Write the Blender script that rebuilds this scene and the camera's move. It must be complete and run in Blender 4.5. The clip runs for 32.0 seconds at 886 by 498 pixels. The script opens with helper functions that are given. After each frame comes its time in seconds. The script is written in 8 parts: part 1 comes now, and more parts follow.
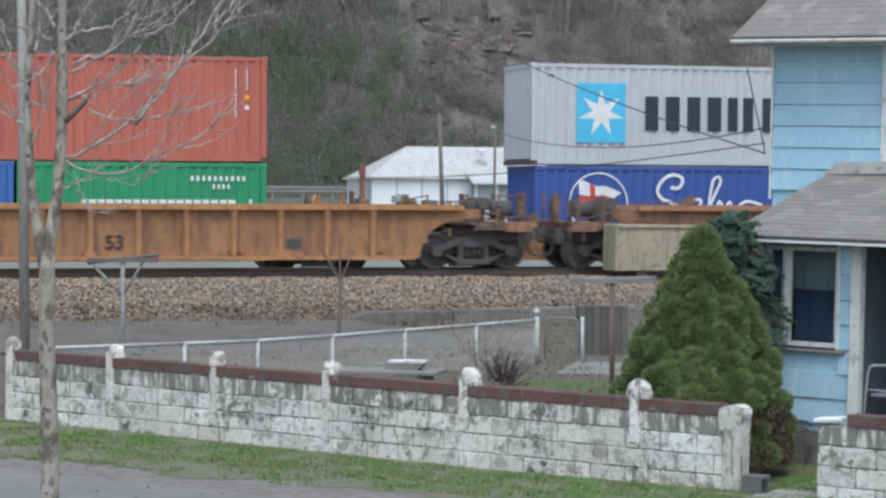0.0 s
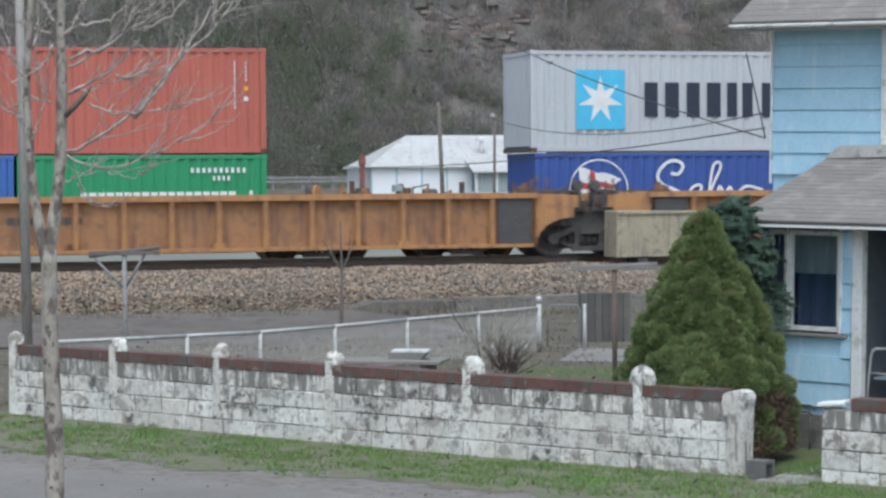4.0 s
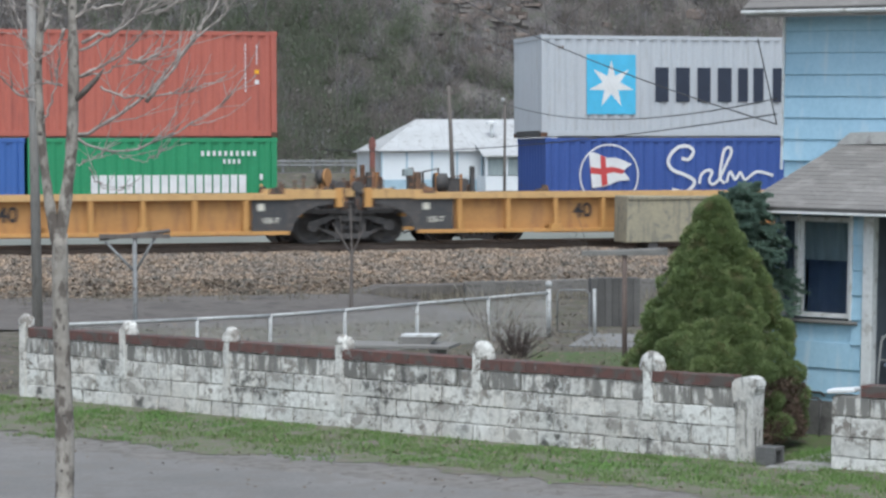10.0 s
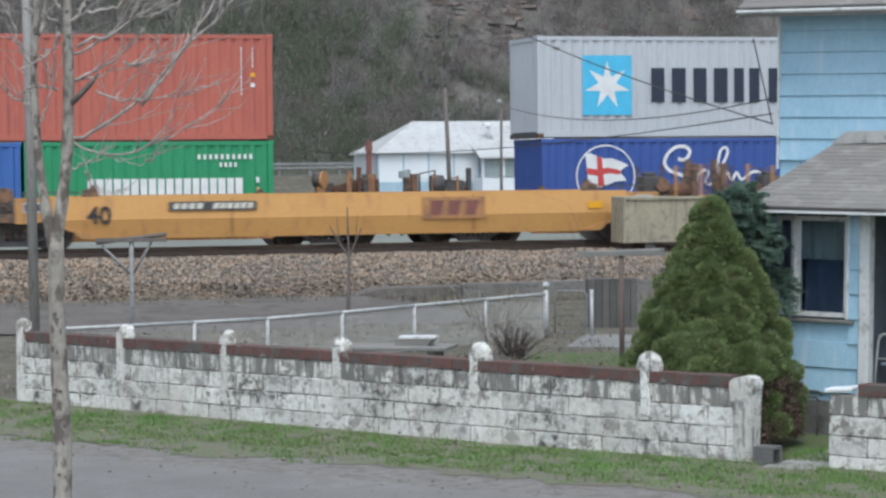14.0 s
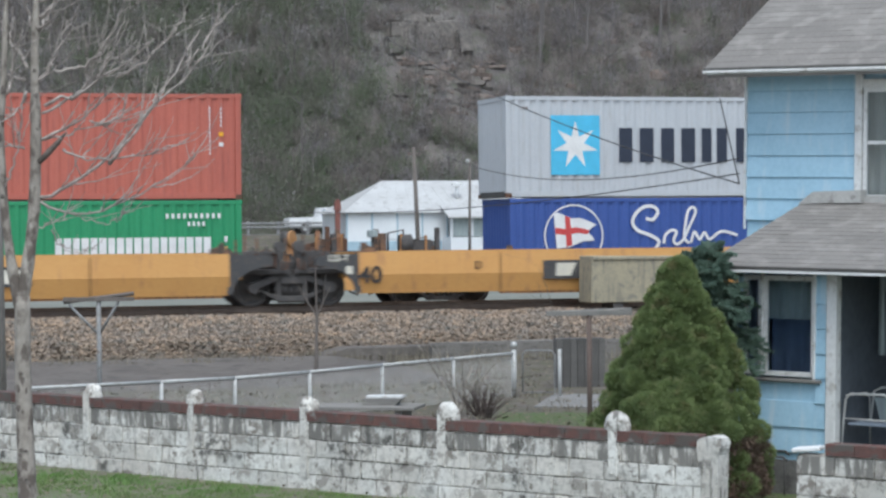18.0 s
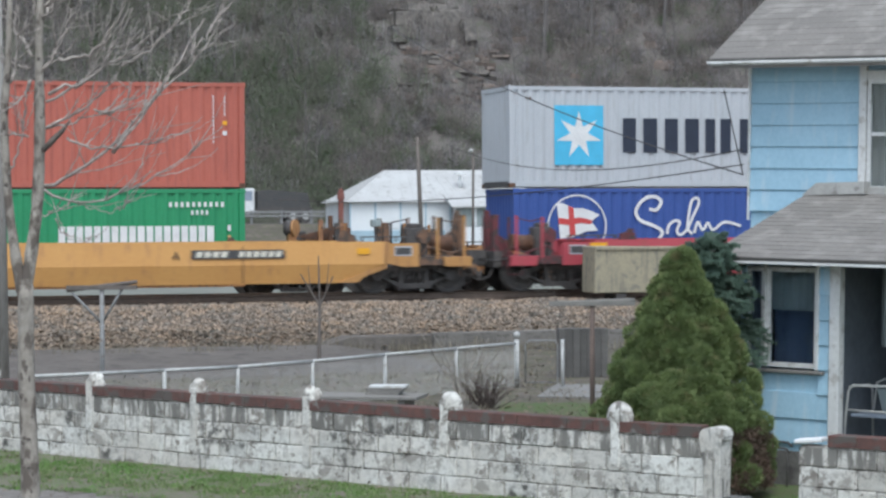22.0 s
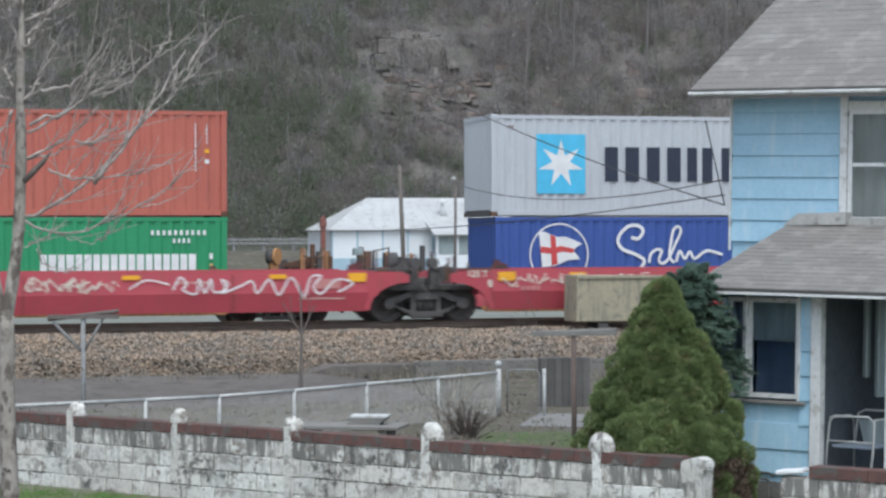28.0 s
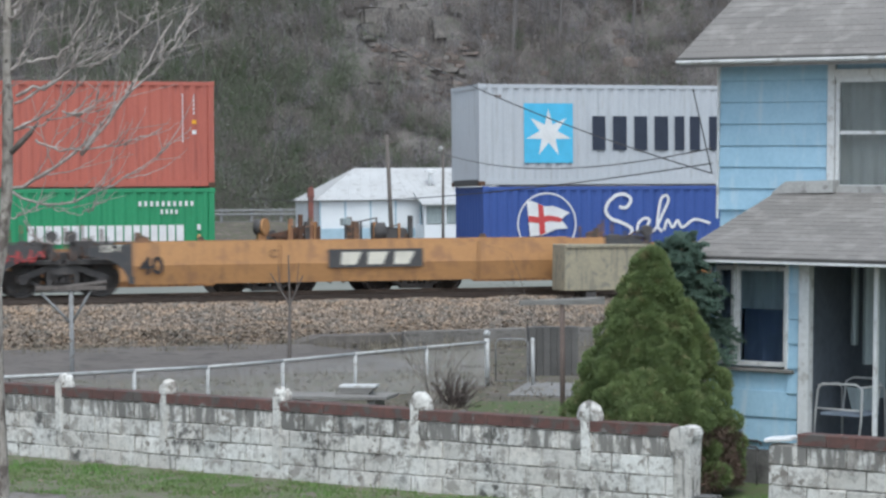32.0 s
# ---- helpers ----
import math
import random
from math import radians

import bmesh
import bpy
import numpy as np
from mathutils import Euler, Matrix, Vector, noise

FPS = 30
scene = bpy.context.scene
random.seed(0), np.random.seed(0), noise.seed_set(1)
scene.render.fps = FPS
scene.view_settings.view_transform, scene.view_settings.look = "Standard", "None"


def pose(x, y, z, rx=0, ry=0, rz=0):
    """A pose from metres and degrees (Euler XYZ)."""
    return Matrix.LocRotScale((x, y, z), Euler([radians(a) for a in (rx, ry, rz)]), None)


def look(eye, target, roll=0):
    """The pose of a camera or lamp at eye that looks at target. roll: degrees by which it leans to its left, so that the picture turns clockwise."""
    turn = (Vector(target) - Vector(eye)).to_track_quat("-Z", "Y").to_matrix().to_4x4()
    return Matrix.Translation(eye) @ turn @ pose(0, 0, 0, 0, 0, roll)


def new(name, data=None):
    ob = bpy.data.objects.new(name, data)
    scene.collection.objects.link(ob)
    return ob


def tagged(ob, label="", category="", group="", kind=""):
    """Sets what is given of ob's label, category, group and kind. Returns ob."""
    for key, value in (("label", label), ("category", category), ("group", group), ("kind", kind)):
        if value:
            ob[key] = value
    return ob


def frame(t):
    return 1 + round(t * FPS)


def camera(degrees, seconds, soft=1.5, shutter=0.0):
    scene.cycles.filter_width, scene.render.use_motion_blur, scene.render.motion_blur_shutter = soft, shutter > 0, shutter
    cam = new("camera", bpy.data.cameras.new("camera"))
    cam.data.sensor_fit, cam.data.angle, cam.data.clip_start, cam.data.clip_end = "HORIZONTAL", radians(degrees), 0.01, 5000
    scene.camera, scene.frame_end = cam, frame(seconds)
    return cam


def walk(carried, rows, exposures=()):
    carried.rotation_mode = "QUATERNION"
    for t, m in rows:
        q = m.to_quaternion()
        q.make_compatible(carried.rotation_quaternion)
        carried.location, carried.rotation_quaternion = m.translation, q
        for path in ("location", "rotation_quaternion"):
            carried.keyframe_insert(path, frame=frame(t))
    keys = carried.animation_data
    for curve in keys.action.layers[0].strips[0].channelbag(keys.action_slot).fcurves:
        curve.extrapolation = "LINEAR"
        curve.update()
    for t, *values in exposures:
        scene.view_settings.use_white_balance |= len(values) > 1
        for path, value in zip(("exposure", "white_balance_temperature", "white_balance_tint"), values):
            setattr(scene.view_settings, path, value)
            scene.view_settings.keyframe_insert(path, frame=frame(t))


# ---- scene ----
cam = camera(21.15, 32.0, soft=2.6, shutter=0.3)
# seconds, metres aside, metres up, yaw, pitch, roll
PATH = [
    (0.0, 0.011, 2.882, -0.141, -1.399, -0.285),
    (0.5, 0.020, 2.878, -0.078, -1.426, -0.075),
    (1.0, 0.013, 2.889, -0.152, -1.327, -0.040),
    (1.5, 0.009, 2.883, -0.171, -1.465, 0.389),
    (2.0, 0.014, 2.886, -0.019, -1.439, 0.460),
    (2.5, 0.015, 2.878, -0.173, -1.364, 0.370),
    (3.0, 0.016, 2.890, -0.232, -1.584, 0.534),
    (3.5, 0.003, 2.884, -0.193, -1.703, 0.508),
    (5.5, 0.007, 2.905, -0.050, -1.528, 0.396),
    (6.0, 0.015, 2.896, -0.223, -1.740, 0.367),
    (6.5, 0.011, 2.894, -0.223, -1.777, 0.360),
    (7.0, 0.005, 2.902, -0.209, -1.837, 0.367),
    (7.5, 0.004, 2.902, -0.204, -1.851, 0.288),
    (8.0, 0.003, 2.896, -0.223, -2.004, 0.298),
    (8.5, 0.000, 2.901, -0.106, -1.757, 0.211),
    (9.0, 0.001, 2.887, -0.026, -1.882, 0.277),
    (9.5, 0.007, 2.888, 0.063, -2.202, 0.369),
    (10.0, -0.007, 2.899, 0.096, -2.067, 0.207),
    (10.5, -0.005, 2.889, 0.164, -2.026, 0.178),
    (11.0, -0.001, 2.889, 0.005, -2.266, 0.373),
    (11.5, 0.003, 2.900, -0.105, -2.185, 0.552),
    (12.0, 0.002, 2.895, 0.068, -1.873, 0.451),
    (12.5, 0.000, 2.894, 0.021, -1.878, 0.487),
    (13.0, 0.000, 2.900, 0.000, -1.920, 0.490),
    (13.5, -0.002, 2.892, -0.056, -1.977, 0.542),
    (14.0, 0.001, 2.894, 0.019, -2.018, 0.566),
    (14.5, 0.001, 2.892, -0.017, -1.942, 0.448),
    (16.5, 0.001, 2.895, -0.037, -1.936, 0.444),
    (17.0, -0.001, 2.902, -0.125, -1.886, 0.493),
    (17.2, 0.004, 2.903, -0.235, -1.585, 0.540),
    (17.5, 0.014, 2.906, -0.781, -0.574, 0.638),
    (18.0, 0.013, 2.894, -0.734, -0.590, 0.503),
    (18.5, 0.008, 2.896, -0.636, -0.948, 0.763),
    (19.0, 0.012, 2.901, -0.657, -0.933, 0.713),
    (19.5, 0.009, 2.902, -0.738, -0.778, 0.849),
    (20.0, 0.011, 2.892, -0.785, -0.951, 0.892),
    (20.5, 0.007, 2.889, -0.728, -0.837, 0.878),
    (21.0, 0.006, 2.911, -0.747, -0.998, 0.716),
    (21.5, 0.018, 2.891, -0.732, -0.873, 0.342),
    (22.0, 0.010, 2.898, -0.657, -0.844, 0.276),
    (22.5, 0.006, 2.898, -0.603, -0.869, 0.108),
    (23.0, 0.007, 2.903, -0.633, -0.676, 0.378),
    (23.5, -0.000, 2.936, -0.385, 0.030, 0.798),
    (23.7, 0.004, 2.943, -0.270, 0.290, 0.770),
    (24.0, 0.011, 2.953, -0.581, 0.760, 0.720),
    (24.5, 0.013, 2.912, -0.944, 0.567, 0.731),
    (25.0, 0.017, 2.917, -1.040, 0.176, 0.861),
    (25.5, 0.013, 2.912, -1.094, 0.268, 0.855),
    (27.5, 0.022, 2.934, -1.117, 0.022, 0.572),
    (28.0, 0.018, 2.930, -1.082, -0.188, 0.216),
    (28.5, 0.025, 2.925, -1.142, -0.453, 0.096),
    (29.0, 0.020, 2.926, -1.276, -0.725, 0.058),
    (29.5, 0.018, 2.939, -1.228, -0.867, -0.077),
    (30.0, 0.018, 2.914, -1.368, -0.825, 0.081),
    (30.5, 0.022, 2.922, -1.347, -0.837, 0.334),
    (31.0, 0.022, 2.918, -1.407, -0.791, 0.718),
    (31.5, 0.019, 2.939, -1.176, -0.967, 0.699),
    (32.0, 0.016, 2.928, -1.378, -0.918, 0.465),
]
EXPOSURE = 0.51
walk(cam, [(t, pose(x, 0.0, z, 90 + pitch, roll, yaw)) for t, x, z, yaw, pitch, roll in PATH],
     [(0.0, EXPOSURE, 6030, 5), (32.0, EXPOSURE, 6030, 5)])

# ---- light: an overcast late-winter day ----
world = bpy.data.worlds.new("overcast_sky")
scene.world = world
world.use_nodes = True
_wn, _wl = world.node_tree.nodes, world.node_tree.links
_sky = _wn.new("ShaderNodeTexSky")
_sky.sky_type = "NISHITA"
_sky.sun_disc = False
_sky.sun_elevation = radians(60)
_sky.sun_rotation = radians(176)
_sky.dust_density = 2.0
_hsv = _wn.new("ShaderNodeHueSaturation")
_hsv.inputs["Saturation"].default_value = 0.5
_wl.new(_sky.outputs[0], _hsv.inputs["Color"])
_wl.new(_hsv.outputs[0], _wn["Background"].inputs[0])
_wn["Background"].inputs[1].default_value = 0.15
sun_data = bpy.data.lights.new("sun", "SUN")
sun_data.energy, sun_data.angle, sun_data.color = 1.25, radians(35), (1.0, 0.99, 0.97)
sun = new("sun", sun_data)
sun.matrix_world = look((3, -10, 60), (0, 20, 0))

# the train's way along the track after t seconds
SPEED = [10.13806, -0.84447, 1.40826, -1.1409, 0.45628, -0.07125]


def run(t):
    return sum(c * t * (t / 16) ** j for j, c in enumerate(SPEED))


# ---- mesh helpers ----
def box(bm, x0, x1, y0, y1, z0, z1):
    v = [bm.verts.new((x, y, z)) for z in (z0, z1) for y in (y0, y1) for x in (x0, x1)]
    for f in ((0, 2, 3, 1), (4, 5, 7, 6), (0, 1, 5, 4), (2, 6, 7, 3), (0, 4, 6, 2), (1, 3, 7, 5)):
        bm.faces.new([v[i] for i in f])
    return bm


def prism(bm, outline, y0, y1, axis="y"):
    """An outline of (a, b) pairs pushed out along an axis."""
    def at(a, b, c):
        return {"y": (a, c, b), "x": (c, a, b), "z": (a, b, c)}[axis]
    lo = [bm.verts.new(at(a, b, y0)) for a, b in outline]
    hi = [bm.verts.new(at(a, b, y1)) for a, b in outline]
    n = len(outline)
    bm.faces.new(lo)
    bm.faces.new(hi[::-1])
    for i in range(n):
        bm.faces.new((lo[i], hi[i], hi[(i + 1) % n], lo[(i + 1) % n]))
    return bm


def tube(bm, a, b, r0, r1=None, n=8, caps=True):
    a, b = Vector(a), Vector(b)
    r1 = r0 if r1 is None else r1
    d = (b - a).normalized()
    s = d.cross(Vector((0, 0, 1)) if abs(d.z) < 0.9 else Vector((1, 0, 0))).normalized()
    w = d.cross(s)
    rings = []
    for p, r in ((a, r0), (b, r1)):
        rings.append([bm.verts.new(p + (s * math.cos(k * math.tau / n) + w * math.sin(k * math.tau / n)) * r) for k in range(n)])
    for k in range(n):
        f = bm.faces.new((rings[0][k], rings[0][(k + 1) % n], rings[1][(k + 1) % n], rings[1][k]))
        f.smooth = n > 6
    if caps:
        bm.faces.new(rings[0][::-1])
        bm.faces.new(rings[1])
    return bm


def pipe(bm, pts, r, n=6):
    """One unbroken tube along a line of points; r: one radius, or one for each point."""
    pts = [Vector(p) for p in pts]
    rs = list(r) if isinstance(r, (list, tuple)) else [r] * len(pts)
    rings, s = [], None
    for i, p in enumerate(pts):
        d = (pts[min(i + 1, len(pts) - 1)] - pts[max(i - 1, 0)]).normalized()
        if s is None:
            s = d.cross(Vector((0, 0, 1)) if abs(d.z) < 0.9 else Vector((1, 0, 0)))
        s = (s - d * s.dot(d)).normalized()
        w = d.cross(s)
        rings.append([bm.verts.new(p + (s * math.cos(k * math.tau / n) + w * math.sin(k * math.tau / n)) * rs[i]) for k in range(n)])
    for a, b in zip(rings, rings[1:]):
        for k in range(n):
            f = bm.faces.new((a[k], a[(k + 1) % n], b[(k + 1) % n], b[k]))
            f.smooth = n > 5
    bm.faces.new(rings[0][::-1])
    bm.faces.new(rings[-1])
    return bm


def finish(bm, name):
    bmesh.ops.recalc_face_normals(bm, faces=bm.faces)
    me = bpy.data.meshes.new(name)
    bm.to_mesh(me)
    bm.free()
    return me


def part(name, bm, material, parent=None, label=""):
    """One mesh object out of a bmesh, under a thing or a part."""
    ob = new(name, finish(bm, name))
    ob.data.materials.append(material)
    ob.parent = parent
    if label:
        ob["label"] = label
    return ob


def piece(name, me, parent, m):
    ob = new(name, me)
    ob.parent = parent
    ob.matrix_basis = m
    return ob


def bevelled(bm, w=0.01):
    bmesh.ops.bevel(bm, geom=list(bm.edges), offset=w, segments=1, affect="EDGES")
    return bm


def thing(name, m, label, category, group="", kind=""):
    ob = new(name)
    ob.empty_display_size = 0.2
    ob.matrix_basis = m
    return tagged(ob, label, category, group, kind)


B = bmesh.new


# ---- materials ----
def mat(name, a, b=None, rough=0.7, metal=0.0, scale=3.0, fine=30.0, bump=0.2, streak=None, amount=0.5, vary=0.0, stretch=(1, 1, 1), depth=0.02, grime=None, placed=False, blotch=(0.56, 0.68), peel=None, crisp=0.0):
    """Two colours mixed by a broad and a fine noise; streak: a third colour in upright runs; grime: one in blotches; vary: spread from piece to piece."""
    m = bpy.data.materials.new(name)
    m.use_nodes = True
    n, l = m.node_tree.nodes, m.node_tree.links
    p = n["Principled BSDF"]
    p.inputs["Roughness"].default_value, p.inputs["Metallic"].default_value = rough, metal
    b = b or tuple(c * 0.8 for c in a)
    co = n.new("ShaderNodeTexCoord")
    mp = n.new("ShaderNodeMapping")
    mp.inputs["Scale"].default_value = stretch
    src = n.new("ShaderNodeNewGeometry").outputs["Position"] if placed else co.outputs["Object"]
    l.new(src, mp.inputs[0])

    def noisy(s, detail=6.0, vec=None):
        t = n.new("ShaderNodeTexNoise")
        t.inputs["Scale"].default_value, t.inputs["Detail"].default_value = s, detail
        l.new((vec or mp).outputs[0], t.inputs["Vector"])
        return t.outputs["Fac"]

    def ramp(fac, lo, hi):
        r = n.new("ShaderNodeMapRange")
        r.inputs["From Min"].default_value, r.inputs["From Max"].default_value = lo, hi
        l.new(fac, r.inputs["Value"])
        return r.outputs[0]

    def blend(fac, one, two):
        x = n.new("ShaderNodeMix")
        x.data_type = "RGBA"
        l.new(fac, x.inputs[0])
        for sock, v in ((x.inputs[6], one), (x.inputs[7], two)):
            if isinstance(v, tuple):
                sock.default_value = (*v, 1)
            else:
                l.new(v, sock)
        return x.outputs[2]

    broad, small = noisy(scale), noisy(fine, 4.0)
    mid = n.new("ShaderNodeMath")
    mid.operation = "MULTIPLY_ADD"
    mid.inputs[1].default_value, mid.inputs[2].default_value = 0.5, 0.0
    l.new(small, mid.inputs[0])
    add = n.new("ShaderNodeMath")
    add.operation = "MULTIPLY_ADD"
    add.inputs[1].default_value = 0.5
    l.new(broad, add.inputs[0])
    l.new(mid.outputs[0], add.inputs[2])
    col = blend(ramp(add.outputs[0], 0.36, 0.64), a, b)
    if streak:
        mv = n.new("ShaderNodeMapping")
        mv.inputs["Scale"].default_value = (6, 6, 0.7)
        l.new(src, mv.inputs[0])
        col = blend(ramp(noisy(1.6, 6.0, mv), 0.62 - 0.22 * amount + crisp, 0.82 - 0.2 * amount - crisp), col, streak)
    if grime:
        col = blend(ramp(noisy(scale * 2.3 + 1, 8.0), *blotch), col, grime)
    if peel:
        hue, size, lo, hi = peel
        col = blend(ramp(noisy(size, 10.0), lo, hi), col, hue)
    if vary:
        oi = n.new("ShaderNodeObjectInfo")
        h = n.new("ShaderNodeHueSaturation")
        l.new(col, h.inputs["Color"])
        r = n.new("ShaderNodeMapRange")
        r.inputs["To Min"].default_value, r.inputs["To Max"].default_value = 1 - vary, 1 + vary
        l.new(oi.outputs["Random"], r.inputs["Value"])
        l.new(r.outputs[0], h.inputs["Value"])
        col = h.outputs[0]
    l.new(col, p.inputs["Base Color"])
    rr = n.new("ShaderNodeMapRange")
    rr.inputs["To Min"].default_value, rr.inputs["To Max"].default_value = max(rough - 0.12, 0.02), min(rough + 0.12, 1)
    l.new(broad, rr.inputs["Value"])
    l.new(rr.outputs[0], p.inputs["Roughness"])
    if bump:
        bp = n.new("ShaderNodeBump")
        bp.inputs["Strength"].default_value, bp.inputs["Distance"].default_value = bump, depth
        l.new(add.outputs[0], bp.inputs["Height"])
        l.new(bp.outputs[0], p.inputs["Normal"])
    return m

M_ASPHALT = mat("worn_asphalt", (0.220, 0.206, 0.194), (0.165, 0.155, 0.146), 0.95, scale=0.9, fine=22, bump=0.5, depth=0.008, grime=(0.185, 0.169, 0.155), placed=True, blotch=(0.5, 0.62))
M_GRASS = mat("winter_grass_soil", (0.098, 0.150, 0.048), (0.165, 0.140, 0.112), 0.95, scale=3.2, fine=18, bump=0.6, depth=0.03, grime=(0.170, 0.145, 0.120), blotch=(0.46, 0.60), placed=True)
M_BLADE = mat("grass_blades", (0.112, 0.232, 0.046), (0.165, 0.200, 0.080), 0.8, scale=1.1, fine=9, bump=0)
M_YARD = mat("brown_grey_yard_soil", (0.172, 0.142, 0.120), (0.066, 0.056, 0.048), 0.95, scale=0.9, fine=9, bump=1.0, depth=0.07, grime=(0.095, 0.092, 0.056), blotch=(0.45, 0.57))
M_DIRT = mat("dark_slope_soil", (0.155, 0.137, 0.122), (0.095, 0.084, 0.075), 0.95, scale=0.6, fine=6, bump=0.9, depth=0.08, grime=(0.075, 0.066, 0.060))
M_BALLAST = mat("ballast_stone", (0.225, 0.18, 0.143), (0.145, 0.122, 0.105), 0.95, scale=0.7, fine=9, bump=0.8, depth=0.05, grime=(0.11, 0.10, 0.09))
M_STONE = mat("ballast_lumps", (0.298, 0.216, 0.150), (0.192, 0.166, 0.142), 0.95, scale=1.1, fine=5, bump=0.2, grime=(0.158, 0.146, 0.126))
M_RAIL = mat("rail_steel", (0.10, 0.075, 0.06), (0.16, 0.12, 0.10), 0.5, 0.6, scale=5)
M_TIE = mat("creosoted_tie", (0.05, 0.04, 0.035), (0.08, 0.07, 0.06), 0.9, scale=4)
def wall_paint(name, runs, loss, seed):
    """Old whitewash on concrete block: chalky coats, bare patches, dark water runs and mildew."""
    m = bpy.data.materials.new(name)
    m.use_nodes = True
    n, l = m.node_tree.nodes, m.node_tree.links
    p = n["Principled BSDF"]
    p.inputs["Roughness"].default_value = 0.92
    at = n.new("ShaderNodeNewGeometry").outputs["Position"]

    def field(size, detail=8.0, rough=0.6, stretch=(1, 1, 1), shift=0.0):
        mp = n.new("ShaderNodeMapping")
        mp.inputs["Scale"].default_value = stretch
        mp.inputs["Location"].default_value = (seed + shift, shift, 0)
        l.new(at, mp.inputs[0])
        t = n.new("ShaderNodeTexNoise")
        t.inputs["Scale"].default_value, t.inputs["Detail"].default_value, t.inputs["Roughness"].default_value = size, detail, rough
        l.new(mp.outputs[0], t.inputs["Vector"])
        return t.outputs["Fac"]

    def ramp(fac, lo, hi):
        r = n.new("ShaderNodeMapRange")
        r.inputs["From Min"].default_value, r.inputs["From Max"].default_value = lo, hi
        l.new(fac, r.inputs["Value"])
        return r.outputs[0]

    def times(a, b):
        x = n.new("ShaderNodeMath")
        x.operation = "MULTIPLY"
        l.new(a, x.inputs[0])
        l.new(b, x.inputs[1])
        return x.outputs[0]

    def blend(fac, one, two):
        x = n.new("ShaderNodeMix")
        x.data_type = "RGBA"
        l.new(fac, x.inputs[0])
        for sock, v in ((x.inputs[6], one), (x.inputs[7], two)):
            if isinstance(v, tuple):
                sock.default_value = (*v, 1)
            else:
                l.new(v, sock)
        return x.outputs[2]

    coat = blend(ramp(field(1.7, 6), 0.38, 0.62), (0.70, 0.69, 0.655), (0.62, 0.585, 0.535))
    coat = blend(ramp(field(15, 8, 0.75, shift=3.0), 0.46, 0.64), coat, (0.46, 0.44, 0.41))
    bare = field(4.2, 12, 0.72, shift=7.0)
    col = blend(ramp(bare, 0.535 - loss, 0.575 - loss), coat, (0.37, 0.345, 0.315))
    col = blend(ramp(field(6.0, 12, 0.75, shift=11.0), 0.575 - loss, 0.60 - loss), col, (0.235, 0.21, 0.185))
    run = field(2.3, 9, 0.62, (5.5, 5.5, 1.0), 5.0)
    col = blend(ramp(run, 0.63 - runs, 0.70 - runs * 0.8), col, (0.20, 0.19, 0.175))
    damp = times(ramp(field(1.15, 4, shift=17.0), 0.57, 0.63), ramp(field(9, 10, 0.75, shift=23.0), 0.47, 0.53))
    col = blend(damp, col, (0.115, 0.110, 0.102))
    oi = n.new("ShaderNodeObjectInfo")
    hv = n.new("ShaderNodeHueSaturation")
    vr = n.new("ShaderNodeMapRange")
    vr.inputs["To Min"].default_value, vr.inputs["To Max"].default_value = 0.86, 1.10
    l.new(oi.outputs["Random"], vr.inputs["Value"])
    l.new(vr.outputs[0], hv.inputs["Value"])
    l.new(col, hv.inputs["Color"])
    l.new(hv.outputs[0], p.inputs["Base Color"])
    bp = n.new("ShaderNodeBump")
    bp.inputs["Strength"].default_value, bp.inputs["Distance"].default_value = 0.8, 0.012
    l.new(bare, bp.inputs["Height"])
    l.new(bp.outputs[0], p.inputs["Normal"])
    return m


M_BLOCK = wall_paint("peeling_whitewash_block", 0.03, 0.0, 0.0)
M_BLOCKTOP = wall_paint("water_stained_whitewash_block", 0.19, 0.03, 31.0)
M_PILLAR = wall_paint("mottled_pillar_whitewash", 0.06, -0.01, 57.0)
M_MORTAR = wall_paint("painted_mortar", 0.10, 0.05, 83.0)
M_HEAD = wall_paint("stained_concrete_head", 0.08, 0.05, 91.0)
M_CAPBRICK = mat("dark_red_cap", (0.150, 0.072, 0.060), (0.095, 0.056, 0.050), 0.85, scale=2.6, fine=18, bump=0.5, vary=0.09, placed=True, grime=(0.100, 0.086, 0.078), blotch=(0.5, 0.6), peel=((0.20, 0.19, 0.178), 6.0, 0.64, 0.70))
M_SIDING = mat("blue_painted_siding", (0.40, 0.595, 0.725), (0.33, 0.515, 0.645), 0.65, scale=2.2, fine=25, bump=0.1, streak=(0.52, 0.63, 0.70), amount=0.35, vary=0.06)
M_WHITE = mat("white_paint", (0.74, 0.74, 0.73), (0.60, 0.60, 0.59), 0.6, scale=3, fine=20, bump=0.15, grime=(0.42, 0.40, 0.37))
M_SHINGLE = mat("grey_shingle", (0.232, 0.214, 0.198), (0.172, 0.158, 0.147), 0.95, scale=1.3, fine=28, bump=0.5, depth=0.01, vary=0.05, grime=(0.265, 0.247, 0.228), blotch=(0.52, 0.66))
M_TRUNK = mat("pale_bark", (0.39, 0.355, 0.31), (0.235, 0.208, 0.178), 0.95, scale=4.2, fine=26, bump=0.9, depth=0.02, grime=(0.125, 0.104, 0.088), stretch=(1, 1, 0.6), blotch=(0.49, 0.60))
M_TWIG = mat("grey_twig", (0.47, 0.42, 0.38), (0.20, 0.172, 0.155), 0.9, scale=5, fine=22, bump=0)
